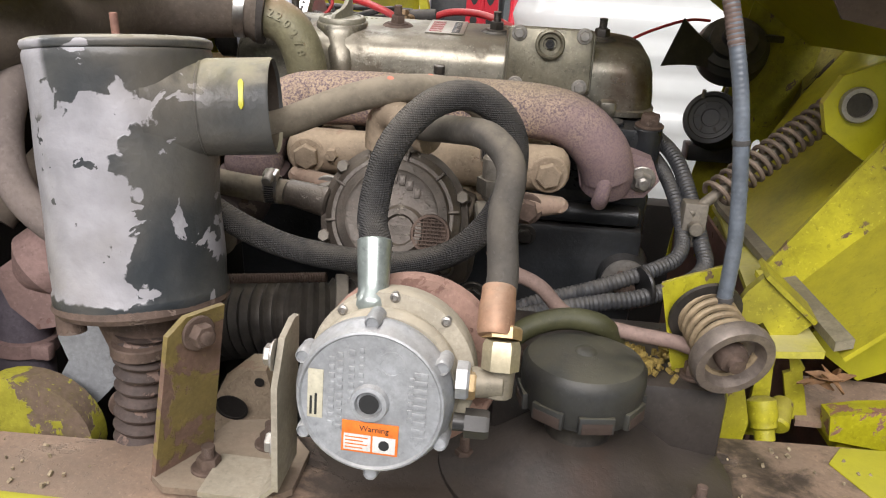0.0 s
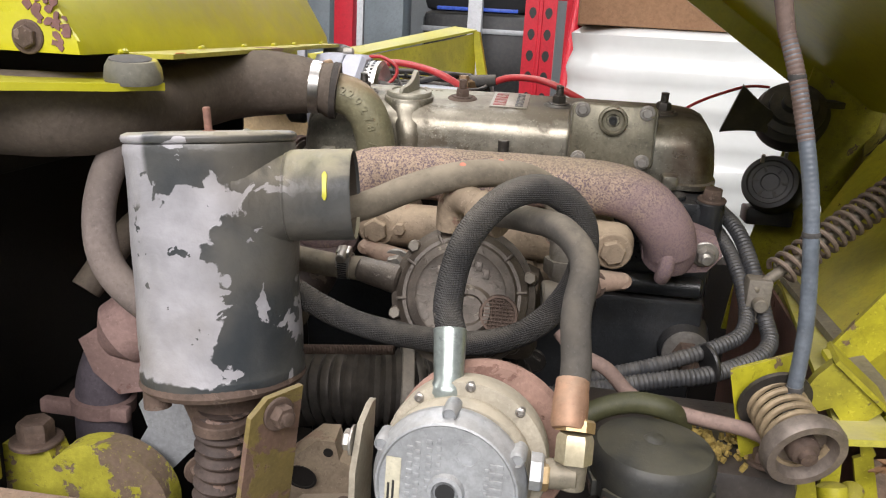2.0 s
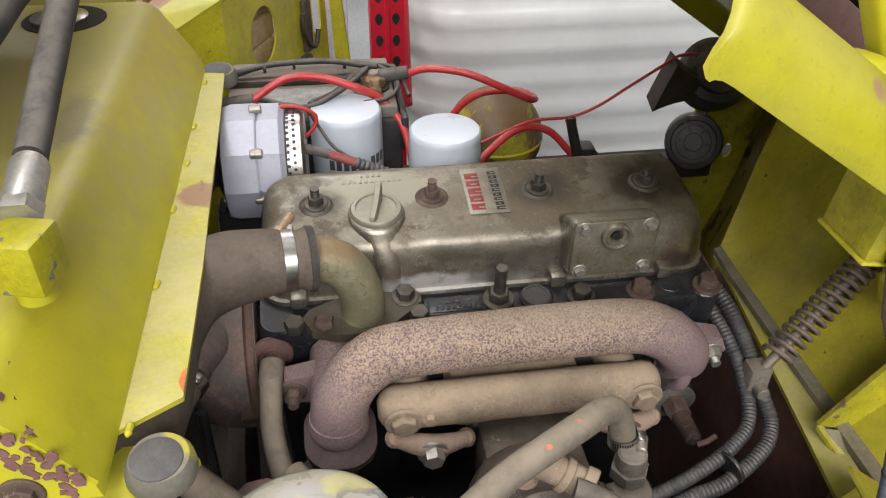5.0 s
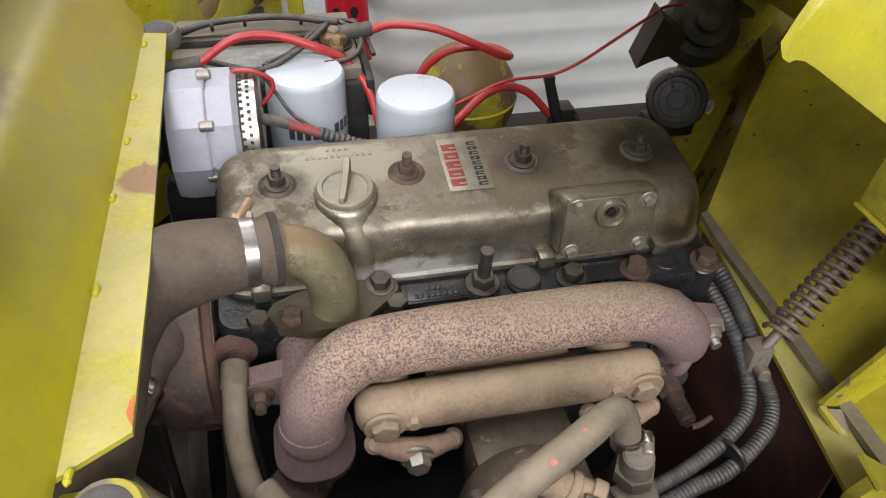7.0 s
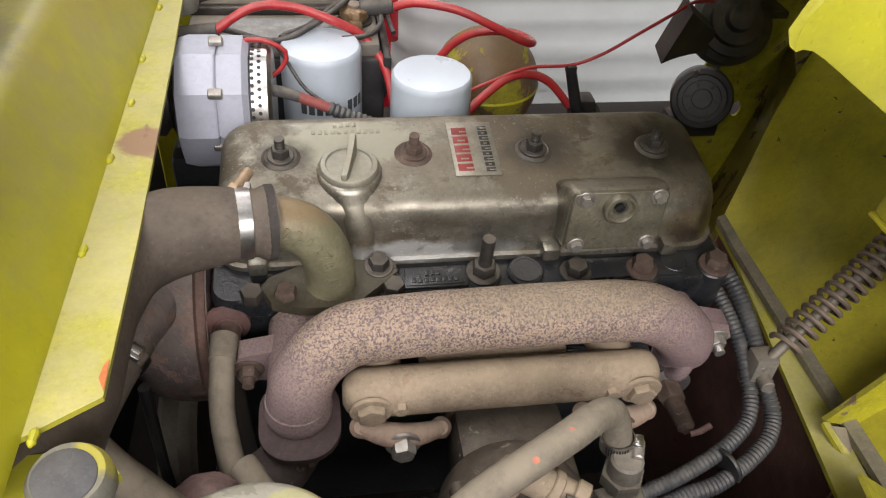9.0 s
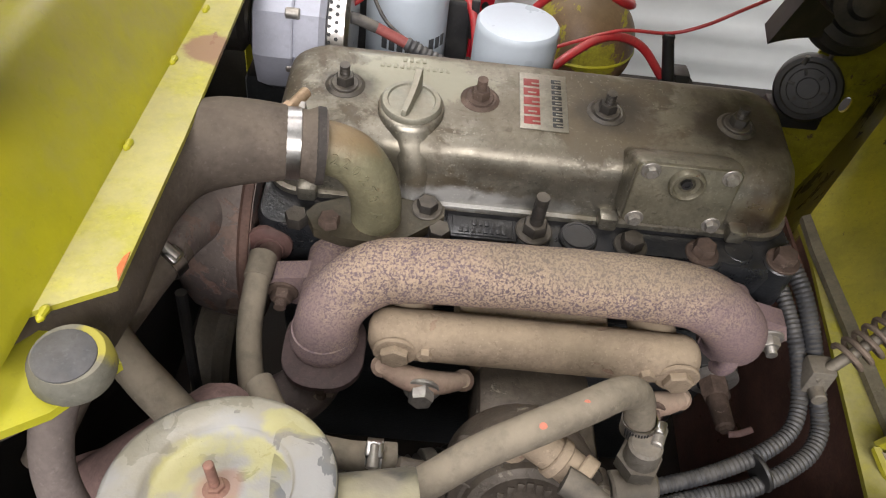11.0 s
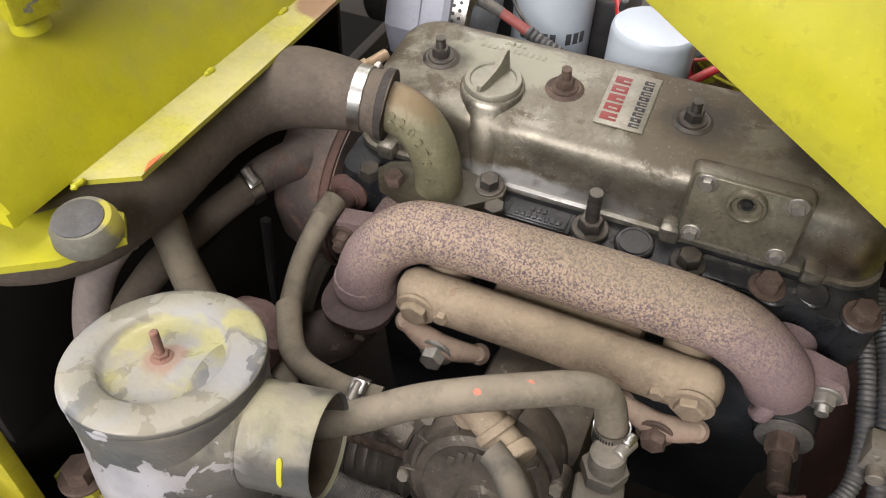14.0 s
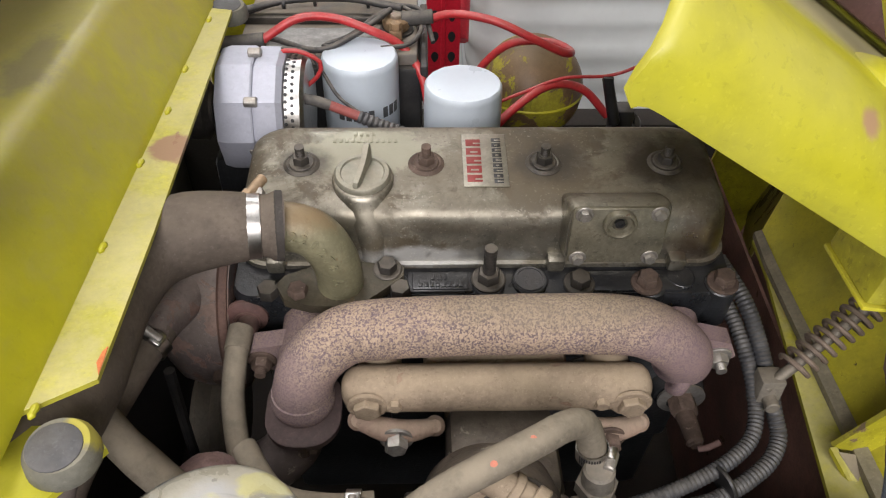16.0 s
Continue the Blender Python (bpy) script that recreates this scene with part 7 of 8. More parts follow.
part("loom_tie", lathe([(0.0175, -0.002), (0.0185, 0), (0.0175, 0.002)], (0.225, -0.212, 0.758), (1, 0.4, 0.2), 20), PLASTIC, loom)
solo("fuel_line", hose([(0.085, -0.32, 0.815), (0.1, -0.33, 0.803), (0.124, -0.33, 0.792), (0.149, -0.33, 0.77), (0.191, -0.335, 0.763), (0.232, -0.345, 0.762), (0.25, -0.36, 0.76)], 0.0058, wobble=0.02), material("dusty_pink_line", (0.26, 0.18, 0.15), 0.75, vary=0.15, scale=30, bump=0.15), (0.085, -0.32, 0.8), "dusty brown fuel line crossing to the post", "fuel line", turn=Matrix.Translation((-0.008, -0.029, 0.018)))
solo("drain_hose", hose([(0.09, -0.36, 0.735), (0.11, -0.35, 0.76), (0.14, -0.345, 0.772), (0.17, -0.345, 0.77), (0.185, -0.33, 0.75)], 0.0085, wobble=0.04), material("green_black_hose", (0.07, 0.07, 0.03), 0.6, vary=0.4, scale=20, bump=0.2), (0.09, -0.36, 0.73), "greenish black drain hose behind the breather cap", "hose", turn=Matrix.Translation((-0.006, -0.027, 0.018)))
moss = B()
rnd = random.Random(4)
for i in range(160):
    p = Vector((0.19 + rnd.gauss(0, 0.022), -0.34 + rnd.gauss(0, 0.012), 0.735 + rnd.random() * 0.012))
    q = rnd.uniform(0.001, 0.0035)
    box(p - Vector((q, q * 0.6, q * 0.5)), p + Vector((q, q * 0.6, q * 0.5)), 0, Matrix.Translation(p) @ Euler((rnd.random() * 3, rnd.random() * 3, rnd.random() * 3)).to_matrix().to_4x4() @ Matrix.Translation(-p), moss)
solo("dried_debris", moss, material("yellow_brown_debris", (0.28, 0.2, 0.05), 0.9, vary=0.4, scale=200, bump=0), (0.19, -0.34, 0.72), "yellow-brown dried debris on the engine foot", "debris", kind="stuff", turn=Matrix.Translation((-0.005, -0.022, 0.018)))
crumbs = B()
rk = random.Random(21)
for i in range(260):
    p = Vector((rk.uniform(-0.4, 0.5), rk.uniform(-0.495, -0.33), 0.6735))
    if (p.x - 0.158) ** 2 + (p.y + 0.395) ** 2 < 0.0117 or p.y > (-0.442 if p.x < 0.06 else -0.345) or -0.16 < p.x < -0.04 or -0.05 < p.x < 0.06 and p.y < -0.44:
        continue
    q = rk.uniform(0.0006, 0.0022)
    box(-Vector((q, q * 0.7, q * 0.5)), Vector((q, q * 0.7, q * 0.5)), 0, Matrix.Translation(p) @ Euler((rk.random() * 3, rk.random() * 3, rk.random() * 3)).to_matrix().to_4x4(), crumbs)
solo("deck_debris", crumbs, material("pale_grit", (0.32, 0.26, 0.17), 0.9, vary=0.5, scale=300, bump=0), (0, -0.4, 0.673), "scattered grit and crumbs on the deck", "debris", kind="stuff", turn=Matrix.Translation((0, -0.016, 0.018)))
em = thing("engine_mount", (0.18, -0.3, 0.66), "dark oily engine mounting foot", "engine mount", turn=Matrix.Translation((-0.005, -0.022, 0.018)))
part("mount_foot", box((0.09, -0.37, 0.66), (0.27, -0.24, 0.735), 0.012), OIL_PLATE, em)
for x in (0.11, 0.245):
    part("mount_bolt", bolt((x, -0.35, 0.735), (0, 0, 1), 0.009, 0.009), RUST_STEEL, em)

# ---------------------------------------------------------------- brackets by the latch post
arm = thing("hood_latch", (0.31, -0.32, 0.672), "yellow arched latch arm with a round boss", "latch arm", turn=recede(1.06) @ Matrix.Translation((-0.012, -0.023, 0.018)))
part("arch_plate", sheet([(0.284, -0.32, 0.787), (0.289, -0.32, 0.797), (0.299, -0.32, 0.809), (0.318, -0.32, 0.794), (0.342, -0.32, 0.774), (0.33, -0.32, 0.762), (0.322, -0.32, 0.757), (0.32, -0.32, 0.734), (0.325, -0.32, 0.672), (0.308, -0.32, 0.672), (0.308, -0.32, 0.73), (0.307, -0.32, 0.753), (0.312, -0.32, 0.763), (0.305, -0.32, 0.772), (0.296, -0.32, 0.768), (0.285, -0.32, 0.77)], 0.012, (0.2, 1, 0), 0.003), YELLOW_WORN, arm)
part("round_boss", lathe([(0.006, -0.028), (0.0115, -0.025), (0.012, -0.012), (0.0105, -0.009), (0.0105, -0.004), (0.008, -0.002), (0.008, 0.006), (0.005, 0.009), (0.001, 0.0095)], (0.314, -0.345, 0.69), (0.15, -0.4, -0.9), 24), YELLOW_WORN, arm)
part("arch_edge", sheet([(0.299, -0.324, 0.81), (0.342, -0.324, 0.775), (0.345, -0.29, 0.778), (0.302, -0.29, 0.813)], 0.004, (0.6, 0, 0.8), 0.001), YELLOW_WORN, arm)
part("rear_pin", rod((0.327, -0.335, 0.69), (0.337, -0.31, 0.7), 0.009, bev=0.002), YELLOW_WORN, arm)
gus = thing("corner_gusset", (0.4, -0.27, 0.672), "bright yellow folded corner gusset, scuffed edge", "gusset", turn=recede(1.1) @ Matrix.Translation((-0.019, -0.032, 0.018)))
part("upright_sheet", sheet([(0.329, -0.23, 0.786), (0.409, -0.23, 0.909), (0.47, -0.23, 0.988), (0.586, -0.23, 0.988), (0.586, -0.23, 0.72), (0.45, -0.23, 0.735), (0.39, -0.23, 0.768)], 0.005, (0, 1, 0), 0.001), YELLOW_WORN, gus)
part("shelf_bar", sheet([(0.331, -0.234, 0.785), (0.357, -0.278, 0.756), (0.376, -0.278, 0.75), (0.355, -0.234, 0.778)], 0.003, (0.3, -0.5, 0.8), 0.0008), material("dusty_grey_shelf", (0.24, 0.21, 0.14), 0.7, vary=0.25, scale=20, bump=0.2, dust=DUST, dust_amount=0.5), gus, "dusty grey sloping shelf")
part("shelf_edge", sheet([(0.325, -0.232, 0.789), (0.331, -0.232, 0.789), (0.358, -0.28, 0.759), (0.35, -0.28, 0.756)], 0.005, (0, 0, -1), 0.001), YELLOW_WORN, gus)
part("lower_flap", sheet([(0.349, -0.302, 0.758), (0.365, -0.301, 0.774), (0.403, -0.3, 0.801), (0.47, -0.3, 0.835), (0.47, -0.3, 0.76), (0.397, -0.303, 0.726)], 0.005, (0, 1, 0), 0.001), YELLOW, gus)
part("small_tab", sheet([(0.33, -0.325, 0.737), (0.336, -0.325, 0.74), (0.344, -0.324, 0.741), (0.357, -0.324, 0.696), (0.34, -0.326, 0.699)], 0.004, (0, 1, 0), 0.001), YELLOW_WORN, gus)
part("tab_upright", sheet([(0.329, -0.325, 0.759), (0.3335, -0.325, 0.758), (0.345, -0.325, 0.741), (0.336, -0.325, 0.736)], 0.003, (0.6, 1, 0.3), 0.0008), YELLOW_WORN, gus)
part("rust_shelf", sheet([(0.345, -0.33, 0.7), (0.35, -0.28, 0.715), (0.44, -0.28, 0.715), (0.42, -0.33, 0.7)], 0.005, (0, 0, -1), 0.001), DECK, gus)
part("end_slab", sheet([(0.363, -0.346, 0.714), (0.387, -0.346, 0.72), (0.5, -0.346, 0.735), (0.5, -0.346, 0.68), (0.366, -0.346, 0.694)], 0.02, (0, 1, 0), 0.002), material("chipped_yellow_slab", (0.44, 0.41, 0.014), 0.4, vary=0.12, scale=14, bump=0.15, spots=(0.3, 0.15, 0.11), spot_at=0.57, spot_scale=22), gus, "yellow slab with paint chipped to primer")
part("foot", box((0.38, -0.33, 0.672), (0.5, -0.27, 0.7), 0.002), YELLOW_DARK, gus)
lf = B()
for i in range(9):
    p = Vector((0.362 + rnd.uniform(-0.012, 0.02), -0.312 + rnd.uniform(-0.01, 0.01), 0.722 + rnd.uniform(-0.004, 0.006)))
    m_ = Matrix.Translation(p) @ Euler((rnd.uniform(-0.8, 0.8), rnd.uniform(-0.8, 0.8), rnd.uniform(0, 6))).to_matrix().to_4x4()
    rings(lf, [[m_ @ Vector((x, w, z)) for w, z in ((-wd, 0.001), (0, -0.001), (wd, 0.001), (0, 0.0002))] for x, wd in ((-0.014, 0.0005), (-0.006, 0.0035), (0.004, 0.004), (0.014, 0.0005))])
solo("dry_leaves", lf, material("dry_brown_leaf", (0.24, 0.13, 0.06), 0.8, vary=0.3, scale=60, bump=0.1), (0.362, -0.312, 0.71), "curled dry brown leaves in the corner", "leaves", kind="stuff", turn=Matrix.Translation((-0.011, -0.02, 0.018)))
part("paint_patch", sheet([(0.345, -0.5, 0.6725), (0.375, -0.42, 0.6725), (0.352, -0.36, 0.6725), (0.37, -0.335, 0.6725), (0.6, -0.32, 0.6725), (0.6, -0.5, 0.6725)], 0.0008, (0, 0, 1), 0), YELLOW, deck, "patch of yellow paint on the deck")

# ---------------------------------------------------------------- low left of the engine
ex = thing("muffler", (-0.33, -0.27, 0.66), "pink-brown rusted muffler body and outlet cone", "muffler")
MUFF = material("pink_brown_rust", (0.3, 0.2, 0.18), 0.85, vary=0.18, scale=14, bump=0.25, spots=(0.2, 0.12, 0.1), spot_at=0.62, spec=0.2)
part("muffler_body", sweep([Vector((-0.215, -0.262, 0.852)), Vector((-0.22, -0.264, 0.848)), Vector((-0.23, -0.266, 0.84)), Vector((-0.33, -0.295, 0.762)), Vector((-0.34, -0.298, 0.754)), Vector((-0.345, -0.3, 0.75))], lambda s: 0.034 - 0.014 * max(0, 1 - s / 0.012) - 0.02 * max(0, (s - 0.15) / 0.02), 28), MUFF, ex)
b2 = B()
rings(b2, [[Vector((cx + wx * sx, -0.285 + 0.025 * sy, cz + wz * sx)) for sx, sy in ((-1, -1), (1, -1), (1, 1), (-1, 1))] for cx, cz, wx, wz in ((-0.35, 0.77, 0.018, 0.013), (-0.325, 0.745, 0.03, 0.02), (-0.29, 0.715, 0.04, 0.01))])
bevel(b2, 0.006)
part("outlet_box", b2, MUFF, ex)
EXP = material("purple_grey_pipe", (0.13, 0.11, 0.13), 0.7, vary=0.2, scale=18, bump=0.25, spots=(0.35, 0.3, 0.3), spot_at=0.66, spot_scale=16)
part("elbow_pipe", sweep(smooth_path([(-0.33, -0.272, 0.75), (-0.355, -0.27, 0.73), (-0.37, -0.268, 0.7), (-0.375, -0.268, 0.66), (-0.375, -0.268, 0.6), (-0.37, -0.268, 0.5)], 0.008), 0.027, 24), EXP, ex)
bm = lathe([(0.028, -0.008), (0.032, -0.007), (0.032, 0.007), (0.028, 0.008)], (-0.374, -0.268, 0.672), (0.1, 0, 1), 30)
box((-0.43, -0.292, 0.662), (-0.335, -0.28, 0.678), 0.003, bm=bm)
part("pipe_clamp", bm, MUFF, ex)
mount = thing("engine_mount_link", (-0.3, -0.40, 0.672), "chipped yellow cast mount link with a big rusty bolt", "mount link", turn=recede(1.09) @ Matrix.Translation((0.023, -0.023, 0.018)))
b2 = B()
pts = [(-0.375, 0.63), (-0.375, 0.7), (-0.335, 0.7)] + [(-0.29 + 0.055 * math.cos(radians(a)), 0.66 + 0.05 * math.sin(radians(a))) for a in range(140, -76, -12)]
sheet([(x, -0.415, z) for x, z in pts], 0.022, (0, 1, 0), 0.004, b2)
part("link_casting", b2, material("chipped_yellow_casting", (0.4, 0.37, 0.04), 0.6, vary=0.2, scale=20, bump=0.4, spots=(0.2, 0.14, 0.1), spot_at=0.5, spot_scale=24), mount)
part("link_bolt", bolt((-0.352, -0.405, 0.7), (0, 0, 1), 0.014, 0.016), RUST_STEEL, mount)
lev = thing("cast_lever", (-0.25, -0.37, 0.672), "grey cast lever with chipped paint", "lever", turn=recede(1.09) @ Matrix.Translation((0.021, -0.027, 0.018)))
b2 = sheet([(-0.285, -0.375, 0.68), (-0.25, -0.375, 0.672), (-0.225, -0.375, 0.7), (-0.215, -0.375, 0.74), (-0.265, -0.375, 0.745), (-0.275, -0.375, 0.73), (-0.268, -0.375, 0.71)], 0.02, (0, 1, 0), 0.006)
part("lever_body", b2, material("grey_chipped_casting", (0.28, 0.29, 0.3), 0.55, vary=0.2, scale=24, bump=0.3, spots=(0.5, 0.48, 0.46), spot_at=0.62, spot_scale=20), lev)
part("lever_bolt", bolt((-0.222, -0.378, 0.68), (0.6, -0.8, 0), 0.009, 0.01), RUST_STEEL, lev)
pil = thing("side_pillar", (-0.40, -0.41, 0.672), "dusty yellow body pillar at the bay's edge", "pillar")
part("pillar_plate", box((-0.46, -0.43, 0.672), (-0.375, -0.415, 0.998), 0.002), YELLOW_DARK, pil)
duct = thing("ribbed_duct", (-0.12, -0.25, 0.62), "black ribbed air duct below the mixer", "duct")
part("duct_tube", sweep(smooth_path([(-0.2, -0.235, 0.69), (-0.17, -0.25, 0.705), (-0.12, -0.255, 0.715), (-0.07, -0.245, 0.715), (-0.02, -0.22, 0.71), (0.05, -0.2, 0.7)], 0.0022), lambda s: 0.036 + 0.003 * math.sin(s * 2 * math.pi / 0.009), 28), DARK_STEEL, duct)
part("duct_clamp", lathe([(0.041, -0.006), (0.042, -0.005), (0.042, 0.005), (0.041, 0.006)], (-0.065, -0.244, 0.7155), (1, 0.25, -0.05), 36), CAST, duct)
solo("threaded_rod", sweep([Vector((-0.16 + 0.09 * i / 120, -0.28, 0.76 + 0.01 * i / 120)) for i in range(121)], lambda s: 0.0048 - 0.0007 * (int(s / 0.00075) % 2), 12), RUST_STEEL, (-0.12, -0.28, 0.76), "rusty threaded rod behind the air cleaner", "rod")
cst = thing("drilled_casting", (-0.12, -0.36, 0.62), "tan cast bracket with a large bored hole", "casting", turn=recede(1.09) @ Matrix.Translation((0.01, -0.022, 0.018)))
b2 = sheet([(-0.148, -0.372, 0.672), (-0.14, -0.37, 0.69), (-0.12, -0.36, 0.706), (-0.105, -0.358, 0.706), (-0.1, -0.36, 0.69), (-0.085, -0.36, 0.685), (-0.085, -0.37, 0.655), (-0.14, -0.375, 0.65)], 0.02, (0, 1, 0.3), 0.003)
part("casting_body", b2, INTAKE, cst)
part("bored_hole", lathe([(0.013, 0), (0.0135, 0.0012), (0.0115, 0.0012), (0.0112, 0.0004), (0.001, 0.0004)], (-0.128, -0.374, 0.68), (0, -1, -0.3), 28), DARK_VOID, cst)
part("small_hole", lathe([(0.004, 0), (0.004, 0.001), (0.001, 0.001)], (-0.109, -0.362, 0.698), (0, -1, -0.1), 16), DARK_VOID, cst)
rh = thing("return_hose", (-0.31, -0.37, 0.9), "dusty grey return hose beside the air cleaner", "hose")
part("hose_body", hose([(-0.298, -0.3, 0.965), (-0.312, -0.325, 0.935), (-0.315, -0.345, 0.895), (-0.303, -0.358, 0.855), (-0.275, -0.36, 0.825), (-0.24, -0.35, 0.8)], 0.0135, wobble=0.02), material("pink_grey_dusty_hose", (0.2, 0.165, 0.15), 0.8, vary=0.15, scale=20, bump=0.2, dust=(0.3, 0.25, 0.21), dust_amount=0.4, spec=0.2), rh)
part("end_clamp", lathe([(0.0145, -0.005), (0.0152, -0.004), (0.0152, 0.004), (0.0145, 0.005)], (-0.3, -0.303, 0.961), (0.35, 0.6, 0.72), 28, cap=False), CAST, rh)
solo("cross_hose", hose([(-0.33, -0.235, 0.925), (-0.29, -0.265, 0.9), (-0.25, -0.29, 0.875), (-0.21, -0.315, 0.85)], 0.0145, wobble=0.05), RUBBER_TAN, (-0.28, -0.27, 0.88), "fuzzy dust-caked hose behind the air cleaner", "hose")

blt = thing("fan_belt", (-0.3, -0.1, 0.62), "black fan belt running down to the crank pulley", "fan belt")
part("belt_loop", sweep(smooth_path([(-0.3, -0.14, 0.84), (-0.3, -0.145, 0.7), (-0.3, -0.12, 0.6), (-0.3, -0.05, 0.57), (-0.3, 0.02, 0.6), (-0.3, 0.03, 0.7), (-0.3, 0.03, 0.8)], 0.02), 0.0055, 8), PLASTIC, blt)
part("crank_pulley", lathe([(0.02, -0.02), (0.07, -0.02), (0.075, -0.014), (0.066, 0.0), (0.075, 0.014), (0.07, 0.02), (0.02, 0.02)], (-0.3, -0.05, 0.645), (1, 0, 0), 32), CAST, blt)

# ---------------------------------------------------------------- on top of the cowl
lp = thing("gas_cylinder", (-0.62, 0.0, 1.2), "dull grey gas cylinder held by a yellow strap", "gas cylinder")
LP = material("dull_grey_cylinder", (0.36, 0.34, 0.29), 0.5, metal=0.3, vary=0.2, scale=9, bump=0.2, spots=(0.16, 0.13, 0.1), spot_at=0.66, spot_scale=24)
part("cylinder_shell", lathe([(0.02, -0.36), (0.09, -0.345), (0.14, -0.31), (0.155, -0.26), (0.155, 0.19), (0.14, 0.24), (0.09, 0.275), (0.02, 0.29)], (-0.55, 0.0, 1.335), (0, 1, 0), 64), LP, lp)
for yy in (-0.12, 0.13):
    part("strap_band", lathe([(0.157, -0.022), (0.163, -0.022), (0.163, 0.022), (0.157, 0.022)], (-0.55, yy, 1.335), (0, 1, 0), 64, cap=False), YELLOW, lp, "lime-yellow strap band")
    part("strap_edge", lathe([(0.157, -0.003), (0.174, -0.003), (0.174, 0.003), (0.157, 0.003)], (-0.55, yy - 0.025, 1.335), (0, 1, 0), 64, cap=False), YELLOW, lp)
part("saddle", box((-0.52, -0.16, 1.11), (-0.43, -0.08, 1.185), 0.025), YELLOW, lp)
part("saddle_plate", box((-0.8, -0.18, 1.11), (-0.56, 0.26, 1.118), 0.002), YELLOW, lp)
part("saddle_block", box((-0.68, -0.15, 1.118), (-0.56, 0.24, 1.185), 0.01), YELLOW_DARK, lp)
gp = thing("guard_post", (-0.44, 0.34, 1.02), "lime-yellow overhead guard post with a gusset", "guard post")
part("post_tube", box((-0.487, 0.325, 0.9), (-0.398, 0.4, 2.3), 0.006), YELLOW, gp)
part("post_gusset", sheet([(-0.56, 0.29, 1.1), (-0.472, 0.29, 1.17), (-0.46, 0.29, 1.17), (-0.385, 0.29, 1.1)], 0.006, (0, 1, 0), 0.001), YELLOW, gp)
part("post_foot", box((-0.56, 0.285, 1.1), (-0.385, 0.42, 1.112), 0.002), YELLOW_DUSTY, gp)
hb = thing("hydraulic_fitting", (-0.335, -0.29, 1.11), "yellow square hydraulic elbow block", "fitting")
mb = Matrix.Translation((-0.338, -0.285, 1.139)) @ Matrix.Rotation(radians(-14), 4, "Z")
part("fitting_block", box((-0.0165, -0.0165, -0.02), (0.0165, 0.0165, 0.0165), 0.003, mb), material("chipped_fitting_paint", (0.44, 0.41, 0.014), 0.4, vary=0.12, scale=14, bump=0.15, spots=(0.2, 0.19, 0.18), spot_at=0.63, spot_scale=36), hb)
part("fitting_base", rod((-0.338, -0.285, 1.108), (-0.338, -0.285, 1.125), 0.012), YELLOW, hb)
part("side_stub", rod((-0.355, -0.285, 1.148), (-0.42, -0.29, 1.147), 0.012, bev=0.002), YELLOW, hb)
hh = thing("hydraulic_hose", (-0.37, -0.2, 1.15), "thick grey hydraulic hose arching over the cowl", "hose")
part("hose_body", hose([(-0.345, -0.215, 1.166), (-0.345, -0.15, 1.19), (-0.34, -0.09, 1.222), (-0.338, -0.055, 1.238), (-0.352, -0.045, 1.24), (-0.37, -0.075, 1.232), (-0.385, -0.14, 1.213), (-0.41, -0.22, 1.19), (-0.46, -0.3, 1.18), (-0.56, -0.36, 1.18)], 0.0108), RUBBER, hh)
bm = lathe([(0.0105, 0), (0.0122, 0.003), (0.0122, 0.04), (0.0105, 0.044)], (-0.342, -0.262, 1.154), (-0.05, 0.92, 0.22), 24)
hexagon((-0.341, -0.268, 1.153), (-0.05, 0.92, 0.22), 0.0135, 0.012, bm)
part("crimped_end", bm, material("bright_crimp", (0.5, 0.49, 0.45), 0.4, metal=0.6, vary=0.15, scale=30, bump=0.15), hh, "silver crimped hose end")
part("scuffed_patch", hose([(-0.391, -0.16, 1.2135), (-0.404, -0.205, 1.1995), (-0.415, -0.23, 1.193)], 0.0111), material("scuffed_white_rubber", (0.3, 0.3, 0.3), 0.7, vary=0.3, scale=60, bump=0.4, spots=(0.08, 0.08, 0.08), spot_at=0.5, spot_scale=90), hh)
solo("filler_lid", lathe([(0.03, 0), (0.03, 0.003), (0.024, 0.006), (0.008, 0.007), (0.007, 0.009), (0.001, 0.009)], (-0.44, 0.207, 1.1115), (0, 0, 1), 28), CHROME, (-0.44, 0.207, 1.11), "dull metal filler lid set in the cowl", "filler lid")
rndc = random.Random(11)
chip = material("bare_rusty_chip", (0.2, 0.1, 0.09), 0.8, vary=0.2, scale=60, bump=0.3)
for i in range(64):
    t_ = rndc.random()
    r_ = rndc.uniform(0.0014, 0.0035) * (1.0 if rndc.random() < 0.8 else 1.6)
    if i < 36:
        x, z = -0.316 + rndc.gauss(0, 0.007) - 0.026 * t_, 1.03 + 0.055 * t_ + rndc.gauss(0, 0.004)
        p, nrm = Vector((x, -0.3745, min(z, 1.085))), Vector((0, -1, 0.02))
    else:
        s_ = rndc.random()
        p = Vector((-0.345 + 0.002, -0.36 + 0.1 * s_ * s_, 1.0985))
        nrm = Vector((0.88, 0, 0.47))
        p = Vector((-0.3435 + 0.036 * t_ * 0.5, -0.365 + 0.12 * s_ * s_, 1.0985 - 0.0705 * t_ * 0.5))
    m_ = Matrix.Translation(p) @ rot_to(nrm) @ Matrix.Rotation(rndc.random() * 6, 4, "Z")
    n_ = 7
    b2 = B()
    loop_ = [(r_ * rndc.uniform(0.5, 1.2) * math.cos(6.283 * k / n_) * 1.3, r_ * rndc.uniform(0.5, 1.2) * math.sin(6.283 * k / n_)) for k in range(n_)]
    rings(b2, [[m_ @ Vector((x, y, z)) for x, y in loop_] for z in (-0.0006, 0.0004)])
    part("paint_chip", b2, chip, cowl)

